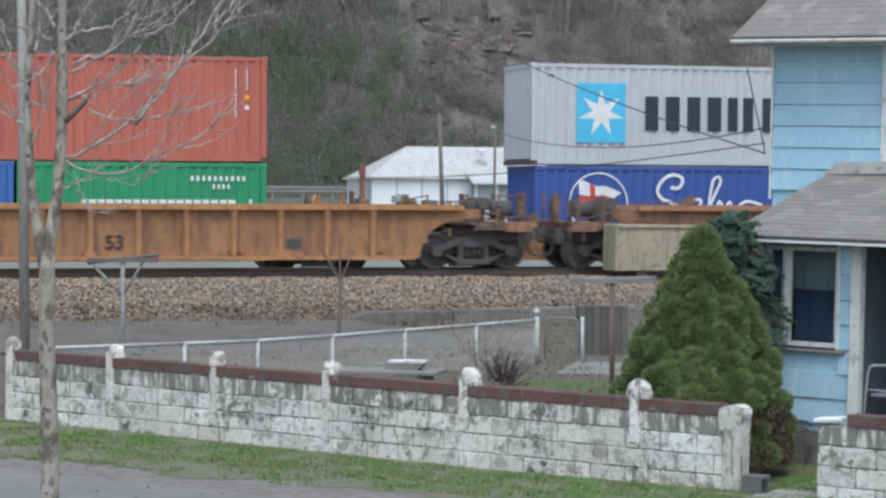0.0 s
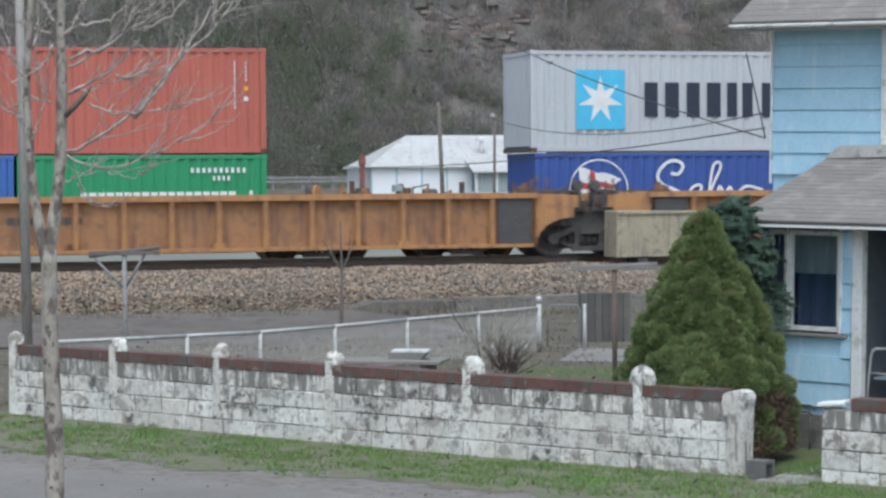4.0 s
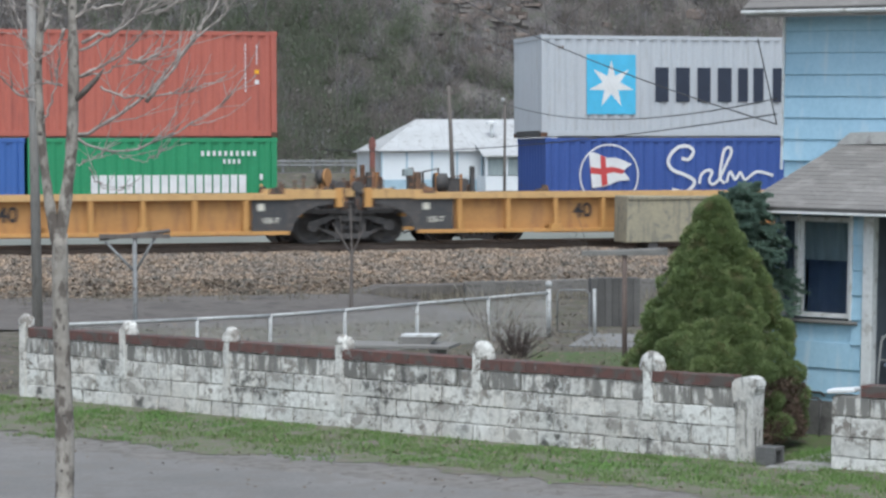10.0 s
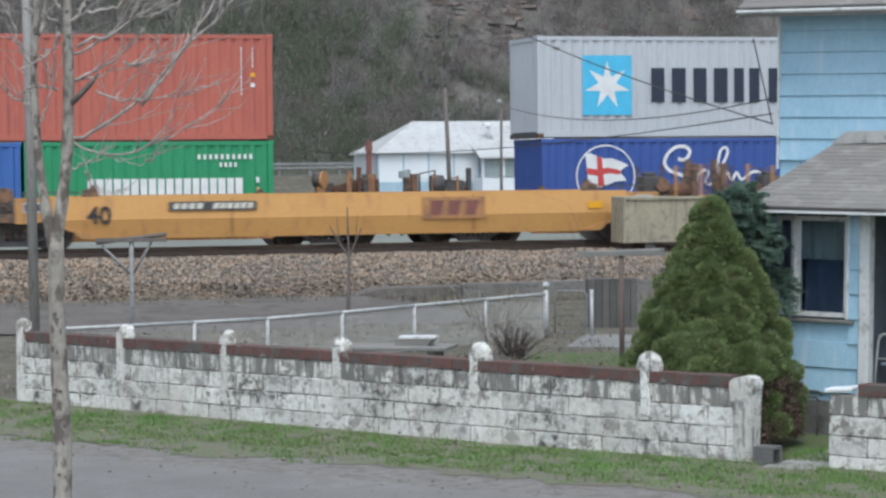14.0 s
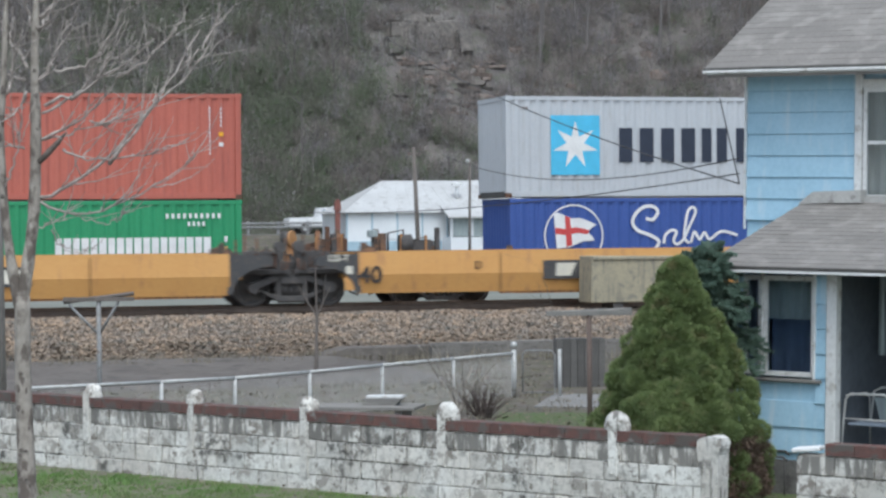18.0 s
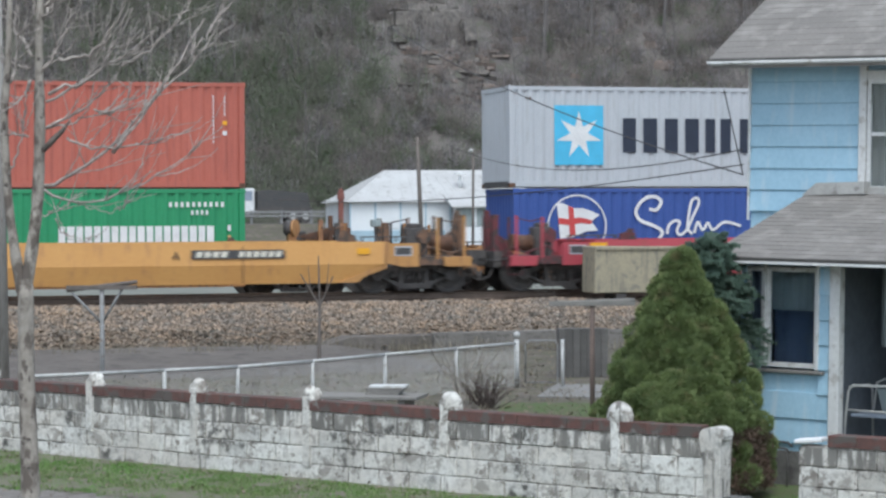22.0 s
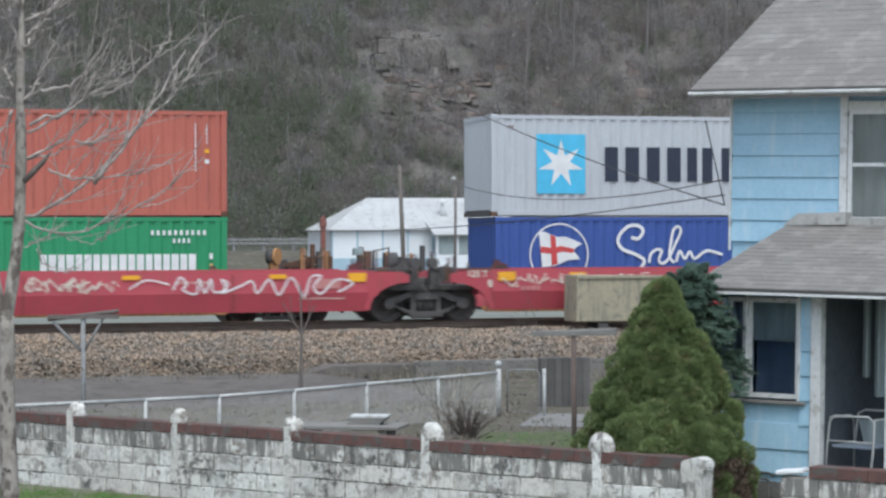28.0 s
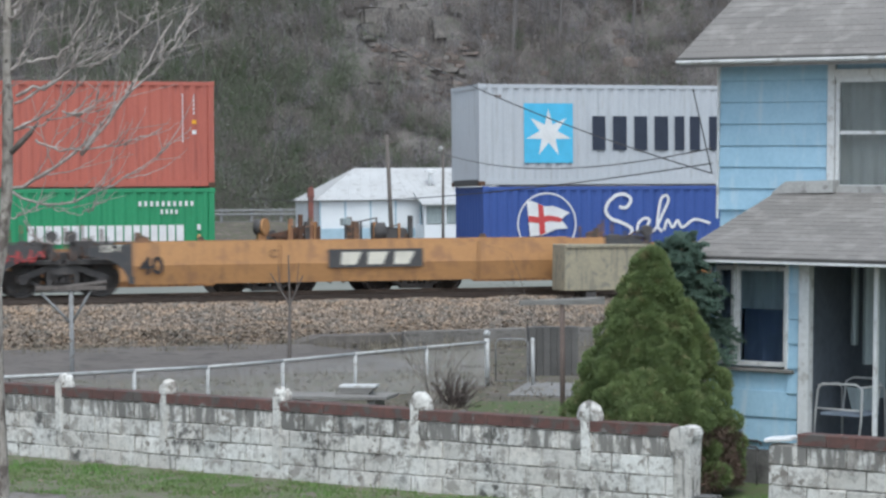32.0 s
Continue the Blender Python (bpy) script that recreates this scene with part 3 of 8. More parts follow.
def folded_side(parent, x0, x1, cut0, cut1, z0, zf, z1, near, material):
    """A smooth side: an upper plate that leans out to a crease and a lower one that leans back."""
    s = -1 if near else 1
    yo, yi, yb = 1.45, 1.40, 1.36
    for lo, hi, ya, yb_ in ((zf, z1, yo, yi), (z0, zf, yb, yo)):
        bm = B()
        def xat(z, cut, d):
            k = min(max((0.72 - z) / (0.72 - z0), 0), 1)
            return d * cut * k
        a0, a1 = x0 + xat(lo, cut0, 1), x1 + xat(lo, cut1, -1)
        b0, b1 = x0 + xat(hi, cut0, 1), x1 + xat(hi, cut1, -1)
        outer = [(a0, s * ya, lo), (a1, s * ya, lo), (b1, s * yb_, hi), (b0, s * yb_, hi)]
        inner = [(x, y - s * 0.06, z) for x, y, z in outer]
        vo = [bm.verts.new(v) for v in outer]
        vi = [bm.verts.new(v) for v in inner]
        bm.faces.new(vo)
        bm.faces.new(vi[::-1])
        for i in range(4):
            bm.faces.new((vo[i], vi[i], vi[(i + 1) % 4], vo[(i + 1) % 4]))
        part("upper_side" if lo == zf else "lower_side", bm, material, parent)


def platform(parent, x, d, z, colour, smooth, rise=1.0):
    """A coupler end: low deck, sills, hand-brake gear, grab posts, coupler and hoses. d: the way it points; z: the top of the side."""
    grimy = M_REDDIRT if colour == M_RED else M_DIRTY

    def X(a, b):
        return sorted((x + d * a, x + d * b))

    def at(a, y, h):
        return (x + d * a, y, z + (h * rise if h > 0 else h))

    bm = B()
    box(bm, *X(-0.15, 1.30), -1.30, 1.30, z - 0.44, z - 0.38)
    box(bm, *X(1.18, 1.32), -1.25, 1.25, z - 0.62, z - 0.38)
    part("end_deck", bm, grimy, parent, "grimy low end deck")
    for s in (-1, 1):
        bm = B()
        prism(bm, [(x + d * a, z + h) for a, h in ((0.62, -0.37), (1.30, -0.37), (1.30, -0.60), (0.66, -0.60))], *sorted((s * 1.42, s * 1.30)))
        part("end_sill", bevelled(bm, 0.008), colour, parent)
        bm = B()
        box(bm, *X(-0.05, 0.62), *sorted((s * 1.38, s * 1.28)), z - 0.56, z - 0.42)
        part("side_sill", bm, grimy, parent)
        for a, h in ((1.14, 0.58), (0.50, 0.54)):
            bm = B()
            box(bm, *X(a - 0.028, a + 0.028), *sorted((s * 1.36, s * 1.30)), z - 0.50, z + h * rise)
            part("grab_post", bm, colour if s < 0 and smooth else grimy, parent)
    bm = B()
    if not smooth:
        box(bm, *X(1.05, 1.2), 0.5, 0.7, z - 0.4, z + 0.1)
    else:
        prism(bm, [(x + d * a, z + h * (rise if h > 0 else 1)) for a, h in ((0.72, -0.38), (1.44, -0.38), (1.46, 0.70), (1.35, 0.70), (1.27, 0.22), (0.98, 0.02))], 0.15, 0.27)
    part("brake_stand", bm, grimy, parent, "rusty upright brake stand")
    bm = B()
    box(bm, *X(1.28, 1.44), -0.40, -0.24, z - 0.40, z + 0.60 * rise)
    part("end_post", bevelled(bm, 0.01), grimy, parent)
    bm = B()
    tube(bm, at(0.58, -0.55, -0.10), at(1.04, -0.55, -0.06), 0.20, n=16)
    tube(bm, at(0.54, -0.55, -0.10), at(0.60, -0.55, -0.10), 0.23, n=16)
    part("brake_cylinder", bm, M_RUST if smooth else M_IRON, parent, "grimy brake cylinder")
    bm = B()
    tube(bm, at(0.24, -1.12, 0.10), at(0.24, -0.90, 0.10), 0.15, n=16)
    box(bm, *X(0.19, 0.29), -1.05, -0.95, z - 0.40, z + 0.05)
    part("brake_drum", bm, M_IRON, parent)
    if smooth:
        bm = B()
        tube(bm, at(0.24, -1.16, 0.10), at(0.24, -1.12, 0.10), 0.17, n=16)
        part("drum_rim", bm, grimy, parent)
    elif colour == M_YELLOWP:
        # the pale top sill runs on over the truck, with a step bracket under it
        for s in (-1, 1):
            bm = B()
            box(bm, *X(-0.4, 1.42), *sorted((s * 1.46, s * 1.28)), z - 0.25, z - 0.03)
            box(bm, *X(0.02, 0.20), *sorted((s * 1.48, s * 1.28)), z - 0.44, z - 0.03)
            box(bm, *X(0.72, 1.10), *sorted((s * 1.47, s * 1.28)), z - 0.34, z + 0.05)
            part("end_rail", bevelled(bm, 0.008), M_YELLOWPALE, parent)
    bm = B()
    box(bm, *X(-0.02, 0.44), -0.55, -0.10, z - 0.40, z + 0.30 * rise)
    box(bm, *X(0.05, 0.34), -0.50, -0.15, z + 0.30 * rise, z + 0.40 * rise)
    part("valve_box", bevelled(bm, 0.02), M_IRON, parent)
    bm = B()
    pipe(bm, [at(0.1, -1.2, -0.36), at(0.3, -1.22, -0.14), at(0.62, -1.2, -0.22), at(0.9, -1.24, -0.30), at(1.2, -1.2, -0.16), at(1.4, -1.0, -0.5)], 0.024)
    pipe(bm, [at(0.5, -1.33, 0.50), at(0.8, -1.33, 0.44), at(1.14, -1.33, 0.52)], 0.016)
    part("brake_pipe", bm, grimy, parent)
    bm = B()
    box(bm, *X(0.0, 1.25), -1.0, 1.0, 0.66, z - 0.46)
    part("draft_sill", bm, M_IRON, parent)
    bm = B()
    box(bm, *X(1.3, 1.5), -0.75, 0.75, 0.58, 0.95)
    box(bm, *X(1.4, 1.95), -0.14, 0.14, 0.70, 0.92)
    box(bm, *X(1.75, 1.98), -0.24, 0.10, 0.64, 0.98)
    pipe(bm, [(x + d * 1.4, -0.5, 0.75), (x + d * 1.55, -0.5, 0.35), (x + d * 1.75, -0.45, 0.28), (x + d * 1.85, -0.35, 0.5)], 0.03)
    pipe(bm, [(x + d * 1.36, -1.3, 0.80), (x + d * 1.5, -0.9, 0.72), (x + d * 1.7, -0.2, 0.78)], 0.02)
    part("coupler", bm, M_IRON, parent, "dark steel coupler with air hose")
    bm = B()
    pipe(bm, [(x + d * 1.02, -1.40, z - 0.5), (x + d * 1.02, -1.40, 0.42), (x + d * 1.36, -1.40, 0.42), (x + d * 1.36, -1.40, z - 0.5)], 0.016)
    part("step_stirrup", bm, grimy, parent)
    # low rail and pedestal on top of the side
    bm = B()
    box(bm, *X(-1.35, -0.12), -1.36, -1.30, z + 0.085, z + 0.115)
    for a in (-1.3, -0.9, -0.5, -0.16):
        box(bm, *X(a - 0.02, a + 0.02), -1.35, -1.31, z - 0.02, z + 0.09)
    part("top_rail", bm, M_IRON if smooth else grimy, parent)
    bm = B()
    prism(bm, [(x + d * a, z + h) for a, h in ((-1.85, -0.01), (-1.42, -0.01), (-1.46, 0.14), (-1.62, 0.18), (-1.66, 0.26), (-1.76, 0.26))], -1.34, -1.22)
    part("lock_pedestal", bm, grimy, parent)
    if smooth:
        for s in (-1, 1):
            bm = B()
            prism(bm, [(x + d * a, h) for a, h in ((0.03, z - 0.05), (-0.76, z - 0.05), (-0.76, 0.71), (-0.36, 0.63), (0.03, 0.63))], *sorted((s * 1.43, s * 1.37)))
            prism(bm, [(x + d * a, h) for a, h in ((-0.74, 0.72), (-1.88, 0.28), (-1.42, 0.28), (-1.28, 0.41), (-0.74, 0.60))], *sorted((s * 1.42, s * 1.36)))
            part("end_wing", bm, colour, parent)
        bm = B()
        box(bm, *X(-0.56, -0.14), -1.437, -1.431, z - 0.34, z - 0.12)
        p = part("card_holder", bm, M_CGREY, parent, "pale frame round a black plate")
        bm = B()
        box(bm, *X(-0.53, -0.17), -1.442, -1.438, z - 0.31, z - 0.15)
        part("plate", bm, M_BLACK, p)


def joint_end(parent, x, d, z, colour, dark):
    """An articulated end: arched bulkhead plates over the shared truck, posts, hoses and connector."""
    grimy = M_REDDIRT if colour == M_RED else M_DIRTY
    plate = M_RED if colour == M_RED else dark

    def X(a, b):
        return sorted((x + d * a, x + d * b))

    def at(a, y, h):
        return (x + d * a, y, z + h)

    for s in (-1, 1):
        bm = B()
        arch = [(x + d * (0.50 + 0.93 * math.sin(a)), 0.30 + 0.62 * math.cos(a)) for a in [k * math.pi / 16 for k in range(9)]]
        prism(bm, [(x + d * 1.55, 0.28)] + arch[::-1] + [(x + d * 0.50, z - 0.10), (x + d * 0.72, z - 0.03), (x + d * 1.55, z - 0.02)], s * 1.40, s * 1.32)
        part("end_plate", bm, plate, parent)
    if colour == M_YELLOW and dark == M_IRON:
        for s in (-1, 1):
            bm = B()
            box(bm, *X(0.28, 1.6), *sorted((s * 1.44, s * 1.24)), z - 0.10, z + 0.10)
            part("end_sill", bm, M_YELLOWPALE, parent)
            bm = B()
            box(bm, *X(0.26, 0.42), *sorted((s * 1.46, s * 1.30)), z - 0.30, z + 0.14)
            part("end_post", bm, colour, parent)
    bm = B()
    box(bm, *X(0.05, 1.5), -1.2, 1.2, z - 0.45, z - 0.36)
    box(bm, *X(0.0, 0.55), -0.4, 0.4, 0.62, z - 0.2)
    box(bm, *X(0.0, 1.3), -1.05, 1.05, 0.72, z - 0.45)
    part("connector", bm, M_IRON, parent)
    bm = B()
    tube(bm, at(0.75, -0.3, -0.1), at(0.75, 0.3, -0.1), 0.17, n=12)
    part("air_reservoir", bm, M_IRON if dark == M_BLACK else M_RUST, parent)
    for px, py, h in ((0.30, -1.25, 0.08), (0.62, -1.3, 0.18), (0.95, -1.3, 0.16), (0.7, 0.9, 0.42), (0.35, 1.2, 0.35), (1.2, 1.2, 0.26), (1.05, 0.2, 0.32)):
        bm = B()
        box(bm, *X(px - 0.024, px + 0.024), py - 0.03, py + 0.03, z - 0.38, z + h)
        part("guide_post", bm, grimy if py > 0 else M_IRON, parent)
    bm = B()
    box(bm, *X(0.25, 0.6), -0.6, -0.3, z - 0.3, z + 0.05)
    part("valve_box", bevelled(bm, 0.02), M_IRON, parent)
    bm = B()
    pipe(bm, [at(0.9, -0.8, -0.1), at(0.55, -0.9, 0.12), at(0.2, -0.8, -0.12)], 0.025)
    pipe(bm, [at(0.12, -1.22, -0.10), at(0.14, -1.25, -0.34), at(0.24, -1.25, -0.36), at(0.30, -1.22, -0.12)], 0.022)
    pipe(bm, [at(0.40, -1.2, -0.06), at(0.42, -1.24, -0.30), at(0.54, -1.24, -0.30), at(0.56, -1.2, -0.08)], 0.020)
    part("brake_hose", bm, M_IRON if colour == M_RED else M_RUST, parent, "looped brake hoses")
    bm = B()
    tube(bm, at(0.22, -0.95, 0.16), at(0.22, -0.70, 0.16), 0.13, n=14)
    box(bm, *X(0.16, 0.28), -0.9, -0.75, z - 0.36, z + 0.1)
    part("brake_drum", bm, M_IRON, parent)
    bm = B()
    box(bm, *X(0.30, 1.5), -1.34, -1.29, z + 0.02, z + 0.05)
    for a in (0.34, 0.8, 1.46):
        box(bm, *X(a - 0.02, a + 0.02), -1.34, -1.29, z - 0.1, z + 0.03)
    part("top_rail", bm, M_IRON, parent)
    bm = B()
    prism(bm, [(x + d * a, z + h) for a, h in ((1.55, -0.02), (1.95, -0.02), (1.90, 0.13), (1.74, 0.17), (1.70, 0.24), (1.60, 0.24))], -1.34, -1.22)
    part("lock_pedestal", bm, grimy, parent)


def well_car(u, length, left, right, kind, paint, dark, label, plate=None, floor=True):
    """One well car or unit; x runs from its left truck centre to its right one. left, right: 'end' or 'joint'."""
    t = thing("well_car", track_pose(FRONT_C, u, RAIL), label, "railcar", group="cars of the passing train")
    L = length
    rib53, rib40, smooth = kind == "rib53", kind == "rib40", kind == "smooth"
    zt = 1.50 if rib53 else 1.15 if rib40 else 1.20
    zb = 0.27
    if smooth:
        a, b = (0.75 if left == "end" else 1.5), (0.75 if right == "end" else 1.5)
        for near in (True, False):
            folded_side(t, a, L - b, 1.15 if left == "end" else 0, 1.15 if right == "end" else 0, zb, 0.70, zt, near, paint)
        bm = B()
        box(bm, a, L - b, -1.40, -1.26, zt - 0.03, zt + 0.012)
        box(bm, a, L - b, 1.26, 1.40, zt - 0.03, zt + 0.012)
        part("top_chord", bm, paint, t)
        for k in (0.30, 0.72):
            bm = B()
            tube(bm, (a + (L - a - b) * k, -1.452, 0.3), (a + (L - a - b) * k, -1.452, zt - 0.05), 0.012, n=5)
            part("weld_seam", bm, M_RUST, t)
    else:
        def arch(x, d):
            return [(x + d * (0.38 + 0.98 * math.sin(k * math.pi / 16)), 0.28 + (zt - 0.62 if rib53 else zt - 0.52) * math.cos(k * math.pi / 16)) for k in range(9)]
        outline = []
        lx = [(p, q) for p, q in arch(0, 1)]
        rx = [(p, q) for p, q in arch(L, -1)]
        if left == "joint":
            lx = [(2.35, zb), (2.35, zt - 0.08)]
            outline = lx[:]
        else:
            outline = [(1.36, zb)] + lx[::-1][1:] + [(-0.1, zt - 0.30), (-0.1, zt - 0.10)]
        if right == "joint":
            outline += [(L - 2.35, zt - 0.08), (L - 2.35, zb)]
        else:
            outline += [(L + 0.1, zt - 0.10), (L + 0.1, zt - 0.30)] + rx[1:] + [(L - 1.36, zb)]
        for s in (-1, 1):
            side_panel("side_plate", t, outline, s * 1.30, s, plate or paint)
        for x, d, e in ((0, 1, left), (L, -1, right)):
            if e == "joint" and rib53:
                for s in (-1, 1):
                    bm = B()
                    box(bm, *sorted((x + d * 1.42, x + d * 2.36)), *sorted((s * 1.40, s * 1.33)), zb, zt - 0.06)
                    part("dark_panel", bm, M_BLACK, t, "black stencilled panel")
                    bm = B()
                    prism(bm, [(x + d * 1.42, zb)] + [(x + d * (0.38 + 1.02 * math.sin(k * math.pi / 16)), 0.28 + (zt - 0.62) * math.cos(k * math.pi / 16)) for k in range(8, -1, -1)] + [(x + d * 0.38, zt - 0.06), (x + d * 1.42, zt - 0.06)], s * 1.36, s * 1.30)
                    part("end_plate", bm, paint, t)
            elif e == "joint":
                for s in (-1, 1):
                    bm = B()
                    box(bm, *sorted((x + d * 1.5, x + d * 2.36)), *sorted((s * 1.39, s * 1.32)), zb, zt - 0.12)
                    part("dark_panel", bm, M_BLACK, t)
        x0, x1 = (0.35 if left == "end" else 1.4), (L - 0.35 if right == "end" else L - 1.4)
        for s in (-1, 1):
            bm = B()
            box(bm, x0, x1, *sorted((s * 1.46, s * 1.22)), zt - 0.12, zt)
            part("top_chord", bm, M_YELLOWPALE if rib40 else paint, t)
            bm = B()
            box(bm, 1.5, L - 1.5, *sorted((s * 1.44, s * 1.30)), zb - 0.03, zb + 0.05)
            part("bottom_sill", bm, paint, t)
        count = 13 if rib53 else 9
        r0, r1 = 2.5, L - 2.5
        bmr = B()
        box(bmr, -0.05, 0.05, -1.45, -1.35, zb + 0.02, zt - 0.1)
        rib = finish(bmr, "rib")
        rib.materials.append(paint)
        for k in range(count):
            x = r0 + (r1 - r0) * k / (count - 1)
            piece("rib", rib, t, pose(x, 0, 0))
            if k % 4 == 2:
                bmr = B()
                box(bmr, x - 0.13, x + 0.13, -1.47, -1.36, zb - 0.02, zb + 0.16)
                part("jacking_pad", bmr, paint, t)
    # floor, bulkheads
    for x in np.linspace(2.4, L - 2.4, 5) if floor else ():
        bm = B()
        box(bm, x - 0.18, x + 0.18, -1.30, 1.30, zb + 0.0, zb + 0.16)
        part("cross_beam", bm, paint, t)
    for x in (1.22, L - 1.22):
        bm = B()
        box(bm, x - 0.04, x + 0.04, -1.28, 1.28, zb + 0.35, zt - 0.38)
        part("bulkhead", bm, paint, t)
    for x, d, e in ((0, 1, left), (L, -1, right)):
        if e == "end":
            platform(t, x, -d, zt - 0.02 if not smooth else 1.22, plate or paint, smooth, 0.5 if not smooth or (u == 125.78 and d == 1) else 1.0)
        else:
            joint_end(t, x, d, zt, paint, dark)
    truck(t, 0)
    if right == "end":
        truck(t, L)
    return t


M_TAN = mat("railcar_tan", (0.50, 0.262, 0.105), (0.415, 0.212, 0.085), 0.65, scale=0.9, fine=14, bump=0.05, streak=(0.27, 0.145, 0.075), amount=0.4, grime=(0.34, 0.175, 0.085), blotch=(0.55, 0.7))
M_PALERED = mat("faded_stencil", (0.52, 0.24, 0.22), (0.45, 0.17, 0.165), 0.7, scale=9, fine=30, bump=0)
M_REDDIRT = mat("grimy_railcar_red", (0.175, 0.038, 0.046), (0.085, 0.034, 0.036), 0.8, scale=2.2, fine=14, bump=0.1, grime=(0.055, 0.042, 0.040), blotch=(0.46, 0.60))
M_DIRTY = mat("grimy_railcar_end", (0.255, 0.135, 0.075), (0.120, 0.078, 0.058), 0.8, scale=2.4, fine=14, bump=0.1, grime=(0.062, 0.052, 0.046), blotch=(0.46, 0.60))
YS = -1.462
cars = []


# plates darker than their ribs: more dirt, plus painted shade that sets ribs off
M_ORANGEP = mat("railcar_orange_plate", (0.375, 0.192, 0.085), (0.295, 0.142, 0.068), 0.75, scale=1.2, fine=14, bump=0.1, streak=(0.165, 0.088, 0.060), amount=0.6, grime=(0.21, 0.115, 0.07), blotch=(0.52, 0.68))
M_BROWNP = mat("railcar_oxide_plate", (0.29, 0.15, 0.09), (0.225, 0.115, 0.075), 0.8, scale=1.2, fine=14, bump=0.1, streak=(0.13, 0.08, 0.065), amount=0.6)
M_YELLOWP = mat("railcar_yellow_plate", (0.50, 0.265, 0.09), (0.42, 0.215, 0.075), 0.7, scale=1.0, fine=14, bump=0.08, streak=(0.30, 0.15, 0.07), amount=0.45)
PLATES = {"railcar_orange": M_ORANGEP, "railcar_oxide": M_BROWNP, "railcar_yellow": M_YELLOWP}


def car(u, length, left, right, kind, paint, dark, label):
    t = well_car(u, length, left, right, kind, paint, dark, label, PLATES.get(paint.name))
    cars.append((t, u))
    return t


def emblem_panel(t, x, z, w=2.25, h=0.42, back=None, fore=None):
    bm = B()
    box(bm, x, x + w, YS - 0.006, YS - 0.002, z - h / 2, z + h / 2)
    p = part("emblem_panel", bm, back or M_BLACK, t, "black panel with a cream emblem")
    for k in range(3):
        bm = B()
        a = x + w * (0.12 + 0.28 * k)
        k1, k2 = w / 2.25, h / 0.42
        prism(bm, [(a + 0.05 * k1, z + 0.145 * k2), (a + 0.52 * k1, z + 0.145 * k2), (a + 0.38 * k1, z - 0.145 * k2), (a + 0.02 * k1, z - 0.145 * k2)], YS - 0.010, YS - 0.007)
        part("emblem_stroke", bm, fore or M_CREAM, p)


def mark_bar(t, x, z, w=2.0, n=10):
    bm = B()
    box(bm, x, x + w, YS - 0.006, YS - 0.002, z - 0.10, z + 0.10)
    p = part("marking_panel", bm, M_BLACK, t, "black panel with pale unreadable marks")
    bars("mark", p, x + 0.10, x + w * 0.40, z - 0.065, z + 0.065, YS - 0.007, 4, M_CREAM, 0.03, 0.72)
    bars("mark", p, x + w * 0.50, x + w - 0.06, z - 0.065, z + 0.065, YS - 0.007, 6, M_CREAM, 0.03, 0.72)


def reflector(t, x, z, w=0.42, h=0.17):
    bm = B()
    box(bm, x - w / 2, x + w / 2, YS - 0.005, YS - 0.001, z - h / 2, z + h / 2)
    part("reflector", bm, M_REFLECT, t, "amber reflective strip")


def scrawl(t, x0, x1, z, h, material, seed, r=0.016):
    """Loose sprayed tags that cannot be read: broken runs of loops and zigzags."""
    rnd = random.Random(seed)
    x = x0
    while x < x1:
        pts, n = [], rnd.randint(4, 8)
        cx = x
        for _ in range(n):
            pts.append((cx + rnd.uniform(-0.22, 0.30) * h, z + rnd.uniform(-0.5, 0.5) * h))
            cx += rnd.uniform(0.05, 0.34) * h
        line = smooth_line(pts, 5) if rnd.random() < 0.7 else pts
        stroke("graffiti", t, line, r * rnd.uniform(0.8, 1.3), YS - 0.004, material, "sprayed graffiti scrawl")
        x += h * rnd.uniform(0.45, 0.9)


SIDE_Y = YS - 0.004
car(-20.6, 17.9, "end", "end", "rib53", M_ORANGE, M_BLACK, "orange ribbed well car with sloped ends, empty")
text_part("number", "53", 0.44, cars[-1][0], 9.5, 0.62, -1.318, M_DARKLET, "black stencilled number")
bars("lettering", cars[-1][0], 13.4, 13.75, 0.5, 0.72, -1.312, 3, M_BLACK, 0, 0.9)
car(0.9, 17.93, "end", "end", "rib53", M_BROWN, M_IRON, "rust-brown ribbed well car, empty")
for x in (3.7, 4.7):
    bars("lettering", cars[-1][0], x, x + 0.6, 0.92, 1.08, -1.312, 3, M_BLACK, 0, 0.8)
for k, (u, l, r) in enumerate(((22.3, "end", "joint"), (40.1, "joint", "joint"), (57.95, "joint", "end"))):
    car(u, 17.82 if k < 2 else 17.65, l, r, "rib53", M_ORANGE, M_ORANGE, "orange ribbed articulated well unit with black end panels")
    t = cars[-1][0]
    if k == 0:
        for x in (4.2, 5.2):
            bars("lettering", t, x, x + 0.7, 0.90, 1.06, -1.312, 3, M_BLACK, 0, 0.8)
    if k == 1:
        text_part("number", "53", 0.44, t, 14.85, 0.98, -1.318, M_DARKLET, "black stencilled number")
        bars("lettering", t, 9.8, 11.6, 0.80, 1.02, -1.312, 4, M_BLACK, 0.0, 0.85)
        bars("lettering", t, 15.65, 16.25, 0.55, 0.60, -1.405, 4, M_CREAM, 0, 0.8)
        bars("lettering", t, 15.65, 16.25, 0.95, 1.00, -1.405, 3, M_CREAM, 0, 0.6)
    if k == 2:
        text_part("number", "125T", 0.33, t, 1.87, 0.66, -1.41, M_CREAM, "pale stencilled capacity mark")
        bars("lettering", t, 11.6, 13.2, 0.85, 1.00, -1.312, 5, M_BLACK, 0, 0.8)
        text_part("number", "53", 0.44, t, 15.0, 0.85, -1.318, M_DARKLET, "black stencilled number")
